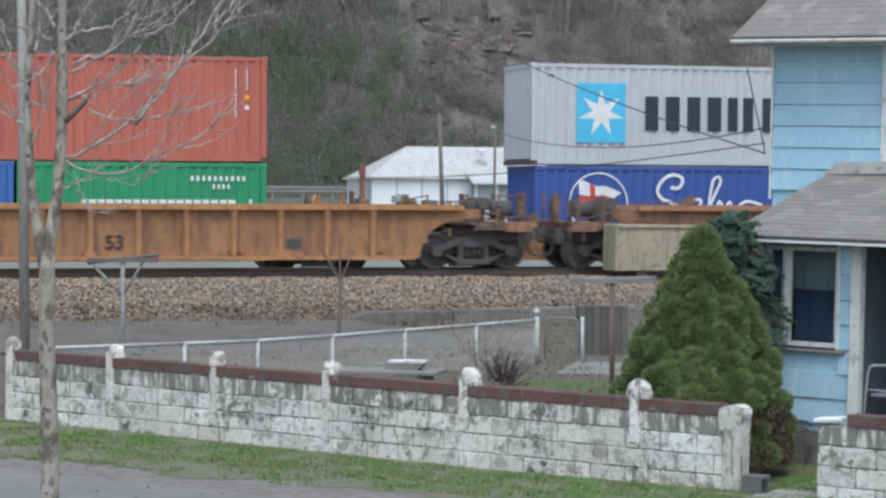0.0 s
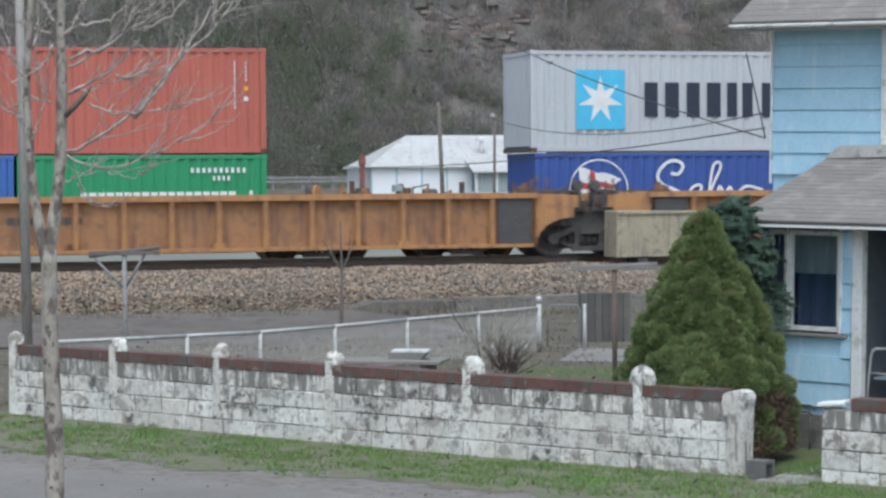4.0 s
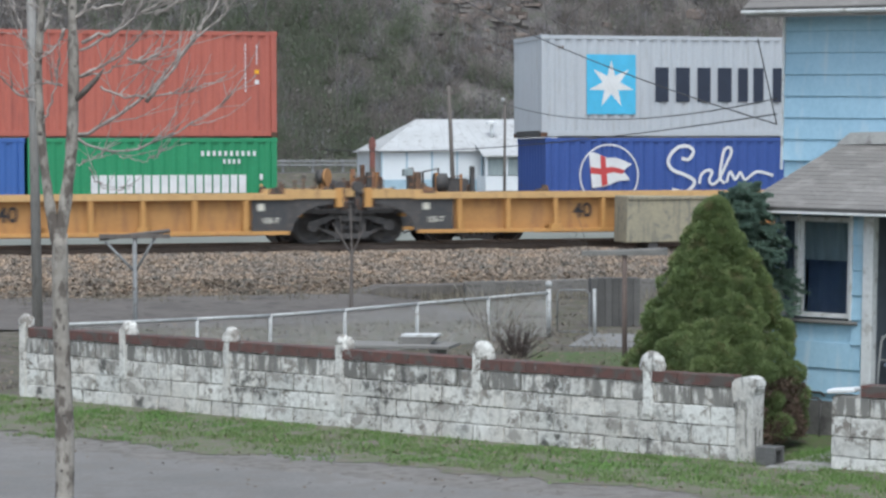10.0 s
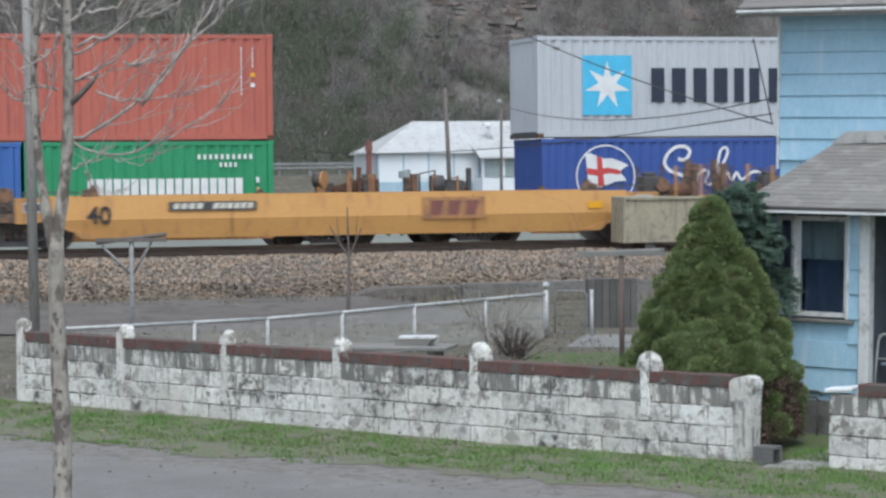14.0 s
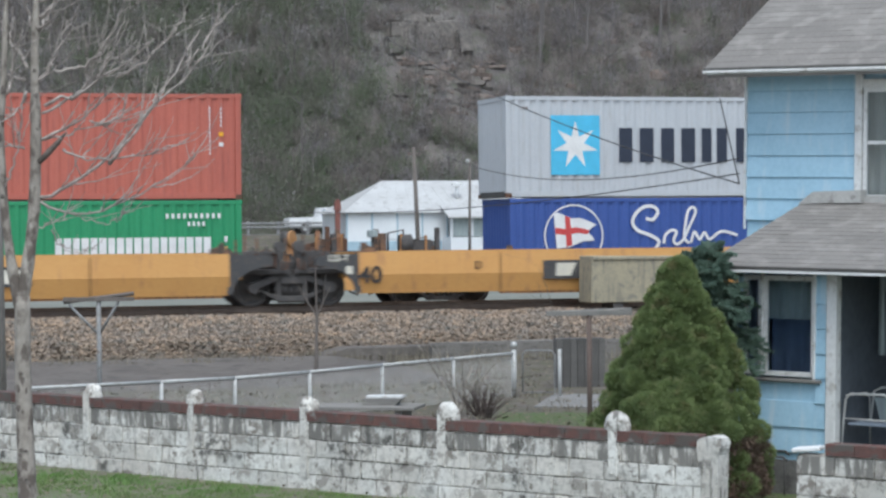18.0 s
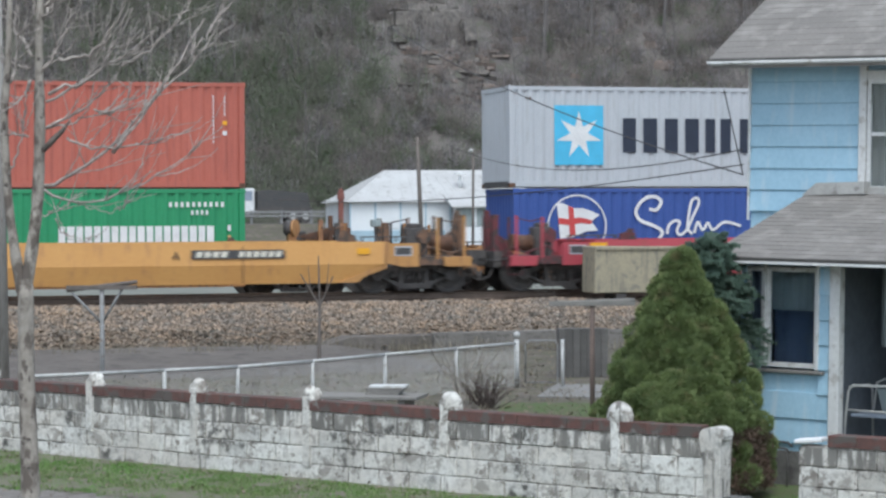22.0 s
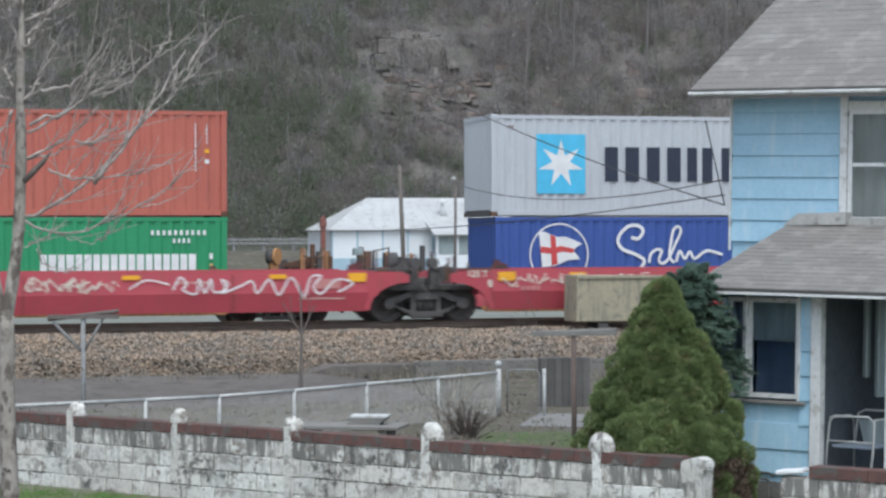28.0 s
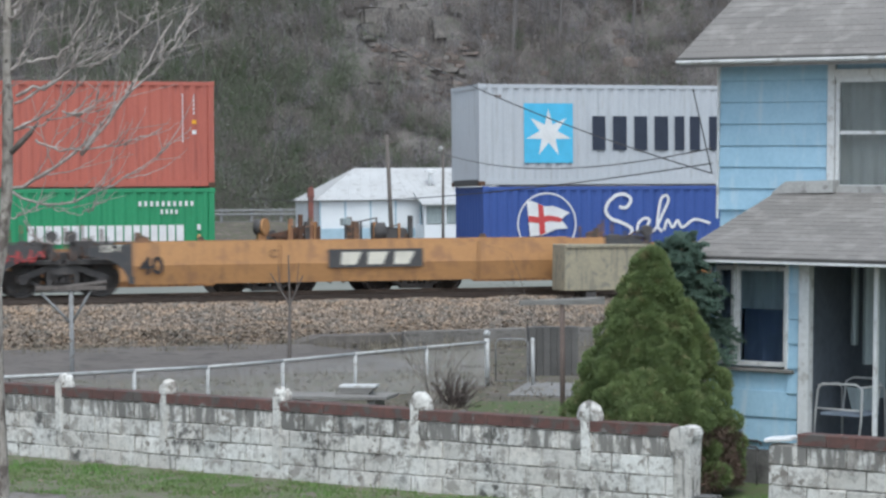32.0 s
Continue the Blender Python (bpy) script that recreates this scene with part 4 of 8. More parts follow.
for k, (u, l, r) in enumerate(((79.24, "end", "joint"), (93.54, "joint", "joint"), (107.84, "joint", "end"))):
    car(u, 14.3, l, r, "rib40", M_YELLOW, M_IRON, "yellow ribbed articulated well unit with a pale top sill")
    t = cars[-1][0]
    text_part("number", "40", 0.46, t, (6.5, 5.51, 7.75)[k], 0.72, -1.318, M_DARKLET, "black stencilled number")
    if k == 0:
        bars("lettering", t, 3.0, 5.2, 0.60, 0.78, -1.312, 8, M_BLACK, 0.02, 1.0)
        bars("lettering", t, 3.1, 3.7, 0.63, 0.75, -1.318, 4, M_CREAM, 0.02, 0.7)
        bars("lettering", t, 4.3, 5.1, 0.63, 0.75, -1.318, 6, M_CREAM, 0.02, 0.7)
    if k == 1:
        bars("lettering", t, 6.44, 8.12, 0.58, 0.82, -1.312, 5, M_BLACK, 0.02, 0.98)
        bars("lettering", t, 6.56, 8.00, 0.63, 0.77, -1.318, 4, M_YELLOW, 0.02, 0.55)
    if k == 2:
        bars("lettering", t, 8.75, 9.1, 0.62, 0.74, -1.312, 2, M_BLACK, 0.02, 0.8)
        bars("lettering", t, 10.3, 11.35, 0.60, 0.78, -1.312, 8, M_BLACK, 0.02, 1.0)
        bars("lettering", t, 10.38, 11.0, 0.63, 0.75, -1.318, 4, M_CREAM, 0.02, 0.7)
        bars("lettering", t, 11.45, 12.5, 0.63, 0.77, -1.312, 6, M_CREAM, 0.02, 0.7)
    for x in (1.93, 12.37):
        if (x < 5 and l == "joint") or (x > 5 and r == "joint"):
            text_part("number", "125-T", 0.17, t, x, 0.55, -1.395, M_CREAM)
            bm = B()
            box(bm, x - 0.3, x - 0.14, -1.402, -1.395, 0.78, 0.94)
            part("placard", bm, M_CREAM, t)

car(125.78, 14.95, "end", "end", "smooth", M_YELLOW, M_IRON, "smooth-sided yellow well car, empty")
t = cars[-1][0]
text_part("number", "40", 0.54, t, 1.8, 0.78, SIDE_Y, M_DARKLET, "black stencilled number")
mark_bar(t, 3.35, 0.98)
emblem_panel(t, 9.2, 0.86, 1.5, 0.50, M_ORANGE, M_BRICKRED)
reflector(t, 13.4, 0.88, 0.35, 0.16)

F = (144.2, 158.38, 172.60, 186.90, 201.15, 215.35)
for k in range(5):
    car(F[k], F[k + 1] - F[k], "end" if k == 0 else "joint", "end" if k == 4 else "joint", "smooth", M_YELLOW, M_BLACK, "smooth-sided yellow articulated well unit with black ends")
    t = cars[-1][0]
    text_part("number", "40", 0.54, t, 1.77, 0.68, SIDE_Y - 0.002, M_DARKLET, "black stencilled number")
    if k < 4:
        text_part("unit_letter", "BCDE"[k], 0.26, t, 4.35, 0.88, SIDE_Y, M_DARKLET)
        if k:
            emblem_panel(t, 5.93, 0.76, 2.35, 0.44)
        else:
            bars("lettering", t, 10.2, 11.2, 0.80, 0.92, SIDE_Y, 8, M_YELLOWP, 0, 0.7)
    else:
        text_part("unit_letter", "A", 0.26, t, 8.58, 0.92, SIDE_Y, M_DARKLET)
        mark_bar(t, 8.92, 0.95, 2.15)
        reflector(t, 12.9, 1.0, 0.3, 0.14)
    if k:
        text_part("number", "125-T", 0.21, t, 1.02, 1.08, -1.41, M_CREAM)
        bm = B()
        box(bm, 1.2, 1.36, -1.408, -1.402, 0.72, 0.90)
        part("placard", bm, M_CREAM, t)

G = (218.9, 233.5, 247.75, 262.0, 276.2, 290.4)
for k in range(5):
    car(G[k], G[k + 1] - G[k], "end" if k == 0 else "joint", "end" if k == 4 else "joint", "smooth", M_RED, M_RED if k % 2 else M_IRON, "smooth-sided red articulated well unit with graffiti and amber reflectors")
    t = cars[-1][0]
    L = G[k + 1] - G[k]
    for x in ((0.85, L - 1.7) if k == 0 else (1.85, L - 1.0) if k == 4 else (1.85, L - 1.75)):
        reflector(t, x, 1.05, 0.42, 0.20)
    for x in (3.6, 7.25, 10.6):
        reflector(t, x, 1.08, 0.40, 0.10)
    bars("lettering", t, 8.3, 9.1, 0.94, 0.975, SIDE_Y, 9, M_CREAM, 0, 0.55)
    bars("lettering", t, L - 3.1, L - 2.0, 0.56, 0.59, SIDE_Y + 0.03, 12, M_CREAM, 0, 0.5)
    if k:
        bm = B()
        box(bm, L - 2.75, L - 2.15, YS - 0.005, YS - 0.001, 0.80, 1.02)
        part("stencil_panel", bm, M_PALERED, t, "faded pale stencil panel")
        bars("lettering", t, 2.2, 2.7, 0.72, 0.82, SIDE_Y - 0.002, 4, M_PALERED, 0, 0.7)
    if k == 0 or k == 4:
        x = 2.07 if k == 0 else L - 1.96
        text_part("number", "40", 0.62, t, x, 0.70, SIDE_Y - 0.002, M_CREAM, "cream stencilled number")
        n0 = 3.1 if k == 0 else 9.25
        bars("lettering", t, n0, n0 + 0.85, 0.80, 0.99, SIDE_Y, 4, M_CREAM, 0, 0.6)
        bars("lettering", t, n0 + 1.4, n0 + 2.4, 0.80, 0.99, SIDE_Y, 6, M_CREAM, 0, 0.6)
        bars("lettering", t, x + 0.5, x + 1.5, 0.50, 0.53, SIDE_Y + 0.04, 10, M_CREAM, 0, 0.7)
    text_part("unit_letter", "AEDCB"[k], 0.30, t, (6.15, 4.5, 5.0, 5.0, 8.4)[k], 0.88, SIDE_Y, M_CREAM)
    if k:
        text_part("number", "125 T", 0.21, t, 1.15, 1.10, -1.41, M_CREAM)
    bm = B()
    box(bm, *((0.62, 0.80) if k == 0 else (1.42, 1.58)), -1.412, -1.406, 0.80, 0.96)
    part("placard", bm, M_CREAM, t)
    spots = (((9.4, 12.0, 0.97, 0.34),), (), (), ((4.9, 6.8, 0.92, 0.36), (8.1, 12.6, 0.88, 0.55)), ((1.7, 5.6, 0.96, 0.34), (8.3, 10.9, 1.03, 0.34)))[k]
    if k == 3:
        zig = [(8.2, 0.80), (8.35, 1.08), (8.5, 0.92), (8.42, 0.80), (8.72, 0.70), (8.78, 1.05), (8.92, 0.72), (9.05, 1.05), (9.12, 0.75), (9.4, 0.80), (9.3, 1.02), (9.45, 0.92), (9.3, 0.72), (9.75, 0.88), (10.0, 0.98), (10.12, 0.70), (10.4, 1.02), (10.62, 0.66), (10.9, 1.06), (11.2, 0.62), (11.35, 1.05), (11.6, 1.08), (11.42, 0.85), (11.6, 0.68), (11.95, 1.0), (12.35, 0.92), (12.0, 0.72)]
        stroke("graffiti", t, smooth_line(zig, 4), 0.021, YS - 0.004, M_LETW, "sprayed white graffiti line")
        stroke("graffiti", t, smooth_line([(7.2, 0.82), (7.6, 1.02), (8.1, 0.92)], 5), 0.018, YS - 0.004, M_LETW)
    for j, (x0, x1, z, h) in enumerate(spots[:1] if k == 3 else spots):
        scrawl(t, x0, x1, z, h, M_CREAM if k > 2 else M_CGREY, 10 * k + j, 0.012)

H = (293.75, 308.15, 322.4)
for k in range(2):
    car(H[k], H[k + 1] - H[k], "end" if k == 0 else "joint", "joint", "smooth", M_TAN, M_BLACK, "smooth-sided tan-orange articulated well unit with black ends")
    t = cars[-1][0]
    text_part("number", "40", 0.54, t, 1.93, 0.68, SIDE_Y - 0.002, M_DARKLET, "black stencilled number")
    if k == 0:
        mark_bar(t, 3.5, 0.93)
        scrawl(t, 5.7, 8.2, 0.85, 0.42, M_LETR, 91, 0.015)
        scrawl(t, 9.4, 13.6, 0.95, 0.36, M_LETR, 92, 0.015)
        for x in (6.4, 8.0, 12.9):
            reflector(t, x, 1.02, 0.4, 0.12)
    else:
        text_part("unit_letter", "C", 0.26, t, 4.72, 0.92, SIDE_Y, M_DARKLET)
        emblem_panel(t, 6.0, 0.80)
        text_part("number", "125-T", 0.21, t, 1.02, 1.08, -1.41, M_CREAM)

# ---- standing train behind ----
for u, l, r in ((-20.36, 14.9, "x"), (-1.65, 14.9, "x")):
    t = well_car(0, l, "end", "end", "smooth", M_ORANGE, M_IRON, "orange well car standing on the further track, loaded with boxes", None, False)
    t.matrix_basis = track_pose(REAR_C, u, RAIL2)
    t["group"] = "cars of the standing train"


def container(u, z, length, paint, label, group="", tall=2.591):
    """A freight container: corner posts and castings, rails, ribbed sides and ends, roof."""
    t = thing("shipping_container", track_pose(REAR, u, z), label, "container", group or "stacked freight containers")
    Lc, W, Hc = length, 2.438, tall
    n = int((Lc - 0.24) / 0.278)
    step = (Lc - 0.24) / n
    for name, y, s in (("side_wall", 0.0, 1), ("side_wall", W, -1)):
        bm = B()
        prof = []
        for k in range(n):
            x = 0.12 + k * step
            prof += [(x, 0.045), (x + step * 0.26, 0.045), (x + step * 0.5, 0.012), (x + step * 0.76, 0.012)]
        prof.append((Lc - 0.12, 0.045))
        lo = [bm.verts.new((x, y + s * d, 0.16)) for x, d in prof]
        hi = [bm.verts.new((x, y + s * d, Hc - 0.10)) for x, d in prof]
        for i in range(len(prof) - 1):
            bm.faces.new((lo[i], lo[i + 1], hi[i + 1], hi[i]))
        part(name, bm, paint, t)
    bm = B()
    m = 9
    for x, s in ((0.0, 1), (Lc, -1)):
        prof = []
        for k in range(m):
            y = 0.12 + k * (W - 0.24) / m
            w = (W - 0.24) / m
            prof += [(y, 0.045), (y + w * 0.26, 0.045), (y + w * 0.5, 0.010), (y + w * 0.76, 0.010)]
        prof.append((W - 0.12, 0.045))
        bm = B()
        lo = [bm.verts.new((x + s * d, y, 0.16)) for y, d in prof]
        hi = [bm.verts.new((x + s * d, y, Hc - 0.10)) for y, d in prof]
        for i in range(len(prof) - 1):
            bm.faces.new((lo[i], lo[i + 1], hi[i + 1], hi[i]))
        part("end_wall", bm, paint, t)
    for x in (0.004, Lc - 0.074):
        bm = B()
        box(bm, x, x + 0.07, 0.16, W - 0.16, Hc - 0.11, Hc - 0.005)
        part("end_header", bm, paint, t)
        bm = B()
        box(bm, x, x + 0.07, 0.16, W - 0.16, 0.0, 0.165)
        # black instead of the box's paint: stands in for the dark gap below
        part("end_sill", bm, M_BLACK, t)
    bm = B()
    box(bm, 0.05, Lc - 0.05, 0.05, W - 0.05, Hc - 0.06, Hc - 0.02)
    box(bm, 0.05, Lc - 0.05, 0.05, W - 0.05, 0.08, 0.16)
    part("roof_and_floor", bm, paint, t)
    for x in (0.0, Lc - 0.14):
        for y in (0.0, W - 0.14):
            bm = B()
            box(bm, x, x + 0.14, y, y + 0.14, 0.12, Hc - 0.12)
            part("corner_post", bevelled(bm, 0.008), paint, t)
            for z in (0.0, Hc - 0.12):
                bm = B()
                box(bm, x - 0.005, x + 0.16, y - 0.005, y + 0.16, z, z + 0.118)
                part("corner_casting", bevelled(bm, 0.01), M_RUST if z == 0 else paint, t)
    for y in (0.005, W - 0.07):
        bm = B()
        box(bm, 0.14, Lc - 0.14, y, y + 0.065, Hc - 0.105, Hc - 0.01)
        part("top_rail", bm, paint, t)
        bm = B()
        box(bm, 0.14, Lc - 0.14, y, y + 0.065, 0.03, 0.17)
        part("bottom_rail", bm, paint, t)
    return t


TOP, MID, LOW = 3.555, 1.155, 2.39
red = container(-18.99, TOP, 12.19, M_CREDD, "red-orange ribbed freight container stacked on top")
for x, z0, n in ((11.40, 1.10, 12), (11.68, 1.78, 5)):
    for k in range(n):
        bars("lettering", red, x, x + 0.04, z0 + 0.1 * k, z0 + 0.1 * k + 0.075, -0.002, 1, M_LETW)
for z, m in ((1.55, M_REFLECT), (1.30, M_LETW)):
    bm = B()
    box(bm, 11.64, 11.75, -0.004, 0.0, z, z + 0.10)
    part("sticker", bm, m, red)
bm = B()
box(bm, 2.2, 3.0, -0.004, 0.0, 1.2, 1.6)
part("marking_panel", bm, M_LETW, red)
green = container(-12.86, MID, 6.058, M_CGREEN, "green ribbed freight container half sunk in a well car", "", LOW)
for k in range(9):
    x = 1.50 + k * 0.425
    for a, b in ((0.0, 0.165), (0.205, 0.385)):
        bm = B()
        box(bm, x + a, x + b, -0.004, -0.001, 1.045, 1.485)
        part("lettering_bar", bm, M_LETW, green)
bars("lettering", green, 4.18, 5.6, 1.945, 2.065, -0.001, 10, M_LETW, 0, 0.5)
bars("lettering", green, 4.72, 5.20, 1.755, 1.865, -0.001, 4, M_LETW, 0, 0.5)
bars("lettering", green, 5.62, 5.70, 1.36, 1.50, -0.001, 1, M_LETW, 0, 1)
bars("lettering", green, 5.62, 5.70, 1.15, 1.25, -0.001, 1, M_YELLOWPALE, 0, 1)
container(-19.0, MID, 6.058, M_CBLUE2, "mid-blue ribbed freight container half sunk in a well car", "", LOW)
grey = container(0.0, TOP, 12.19, M_CGREY, "light grey ribbed freight container stacked on top")
bm = B()
box(bm, 1.20, 2.52, -0.004, 0.0, 0.58, 2.10)
panel = part("emblem_panel", bm, M_CSKY, grey, "sky-blue square with a white seven-pointed star")
bm = B()
star = [((0.62 if k % 2 == 0 else 0.24) * math.sin(k * math.pi / 7) + 1.86, (0.62 if k % 2 == 0 else 0.24) * math.cos(k * math.pi / 7) + 1.34) for k in range(14)]
prism(bm, star, -0.008, -0.005)
part("star", bm, M_LETW, panel)
for x, w in ((3.05, 1.0), (4.20, 1.0), (5.32, 0.75), (6.28, 0.9), (7.35, 0.9), (8.45, 0.9)):
    bm = B()
    box(bm, x, x + w * 0.36, -0.004, -0.001, 0.90, 1.78)
    part("lettering_bar", bm, M_LETD, grey)
    bm = B()
    box(bm, x + w * 0.56, x + w * 0.94, -0.004, -0.001, 0.90, 1.78)
    part("lettering_bar", bm, M_LETD, grey)
bars("lettering", grey, 0.45, 0.62, 2.25, 2.31, -0.001, 2, M_RUST, 0, 0.6)
blue = container(0.10, MID, 12.19, M_CBLUE, "dark blue ribbed freight container half sunk in a well car", "", LOW)
ring = [(1.70 + 0.78 * math.cos(a), 1.425 + 0.78 * math.sin(a)) for a in np.linspace(0, math.tau, 49)]
stroke("ring", blue, ring, 0.02, 0.0, M_LETW, "white painted ring")
bm = B()
prism(bm, [(1.16, 2.00), (1.30, 2.01), (1.45, 1.95), (1.65, 1.87), (1.85, 1.88), (2.05, 1.82), (2.32, 1.70), (2.18, 1.62), (2.08, 1.52), (2.20, 1.40), (2.26, 1.30), (1.95, 1.28), (1.60, 1.14), (1.24, 1.10)], -0.006, -0.002)
flag = part("flag_emblem", bm, M_LETW, blue, "white pennant with red bands")
bm = B()
prism(bm, [(1.46, 1.94), (1.60, 1.885), (1.66, 1.19), (1.50, 1.14)], -0.010, -0.007)
prism(bm, [(1.20, 1.64), (1.45, 1.60), (1.75, 1.64), (1.98, 1.60), (2.12, 1.55), (2.06, 1.46), (1.80, 1.50), (1.50, 1.44), (1.20, 1.48)], -0.0135, -0.0105)
part("flag_band", bm, M_LETR, flag)


for pts, r in (([(3.66, 1.85), (3.86, 1.83), (3.99, 2.03), (3.84, 2.16), (3.59, 2.14), (3.37, 1.955), (3.30, 1.73), (3.45, 1.54), (3.75, 1.43), (4.02, 1.25), (3.8, 1.0), (3.4, 1.05)], 0.044),
               ([(4.15, 1.20), (4.20, 1.42), (4.36, 1.54), (4.50, 1.50), (4.42, 1.28), (4.52, 1.18), (4.70, 1.32), (4.88, 1.68), (5.03, 2.0), (4.97, 2.13), (4.83, 2.04), (4.75, 1.68), (4.72, 1.35), (4.85, 1.2)], 0.036),
               ([(4.90, 1.22), (5.0, 1.50), (5.14, 1.30), (5.28, 1.48), (5.42, 1.30), (5.75, 1.5), (6.2, 1.4)], 0.036)):
    stroke("script_stroke", blue, smooth_line(pts), r, 0.0, M_LETW, "white brush stroke")


# hand-brake gear and fittings on the decks between the boxes
def deck_gear():
    t = thing("brake_wheel", track_pose(REAR_C, -5.65, RAIL2 + 1.2), "ochre brake wheel drum on an orange railcar deck", "brake wheel")
    bm = B()
    tube(bm, (-0.10, -1.12, 0.50), (0.06, -1.25, 0.50), 0.19, n=20)
    part("drum", bm, M_IRON, t)
    bm = B()
    tube(bm, (0.06, -1.25, 0.50), (0.11, -1.29, 0.50), 0.21, n=20)
    part("rim", bm, M_TAN, t)
    bm = B()
    box(bm, -0.08, 0.12, -1.3, -1.0, -0.3, 0.5)
    part("bracket", bm, M_ORANGE, t)
    t = thing("railcar_ladder_frame", track_pose(REAR_C, -4.55, RAIL2 + 1.2), "rusty red stanchions and brackets on a railcar deck", "railcar fitting")
    for k, (x, z) in enumerate(((-0.35, 0.7), (-0.1, 0.8), (0.18, 0.62), (0.35, 0.5))):
        bm = B()
        box(bm, x - 0.05, x + 0.05, -1.25, -1.13, -0.3, z)
        part("stanchion", bm, M_RUST if k % 2 else M_BROWN, t)
    bm = B()
    box(bm, -0.75, 0.4, -1.15, -0.9, 0.05, 0.28)
    prism(bm, [(-1.0, 0.28), (-0.4, 0.42), (0.3, 0.62), (0.3, 0.4), (-0.4, 0.2)], -1.2, -1.1)
    part("bracket", bm, M_RUST, t)
    t = thing("signal_box", track_pose(REAR_C, -3.6, RAIL2 + 1.1), "dark grey box on a thin post", "box")
    bm = B()
    tube(bm, (0.1, -1.2, -0.6), (0.1, -1.2, 0.7), 0.03)
    part("post", bm, M_IRON, t)
    bm = B()
    box(bm, -0.02, 0.22, -1.32, -1.12, 0.62, 0.80)
    part("case", bevelled(bm, 0.02), M_CURTAIN, t)
    bm = B()
    box(bm, -0.95, -0.82, -1.25, -1.12, -0.6, 0.72)
    part("stub_post", bm, M_IRON, t)
    t = thing("railcar_winch", track_pose(REAR_C, -2.5, RAIL2 + 1.2), "rusty brown winch gear on a railcar deck", "railcar fitting")
    bm = B()
    tube(bm, (-0.3, -1.2, 0.35), (0.0, -1.2, 0.35), 0.24, n=14)
    box(bm, 0.0, 0.5, -1.3, -1.0, 0.0, 0.45)
    pipe(bm, [(-0.6, -1.2, 0.1), (-0.6, -1.2, 0.62), (-0.2, -1.2, 0.7), (-0.2, -1.2, 0.2)], 0.03)
    box(bm, 0.62, 0.72, -1.3, -1.15, -0.3, 0.75)
    part("gear", bm, M_IRON, t)


deck_gear()


# ---- garden wall ----
PILLARS = (0.0, 1.64, 3.22, 4.83, 6.64, 8.70, 9.77)
YAW = math.degrees(math.atan2(D.y, D.x))


def block_mesh(w, h, d, seed, material):
    rnd = random.Random(seed)
    bm = B()
    box(bm, 0, w, -d, 0, 0, h)
    bevelled(bm, 0.007)
    for v in bm.verts:
        v.co += Vector((rnd.uniform(-0.006, 0.006), rnd.uniform(-0.006, 0.006), rnd.uniform(-0.005, 0.005)))
    me = finish(bm, "block")
    me.materials.append(material)
    return me


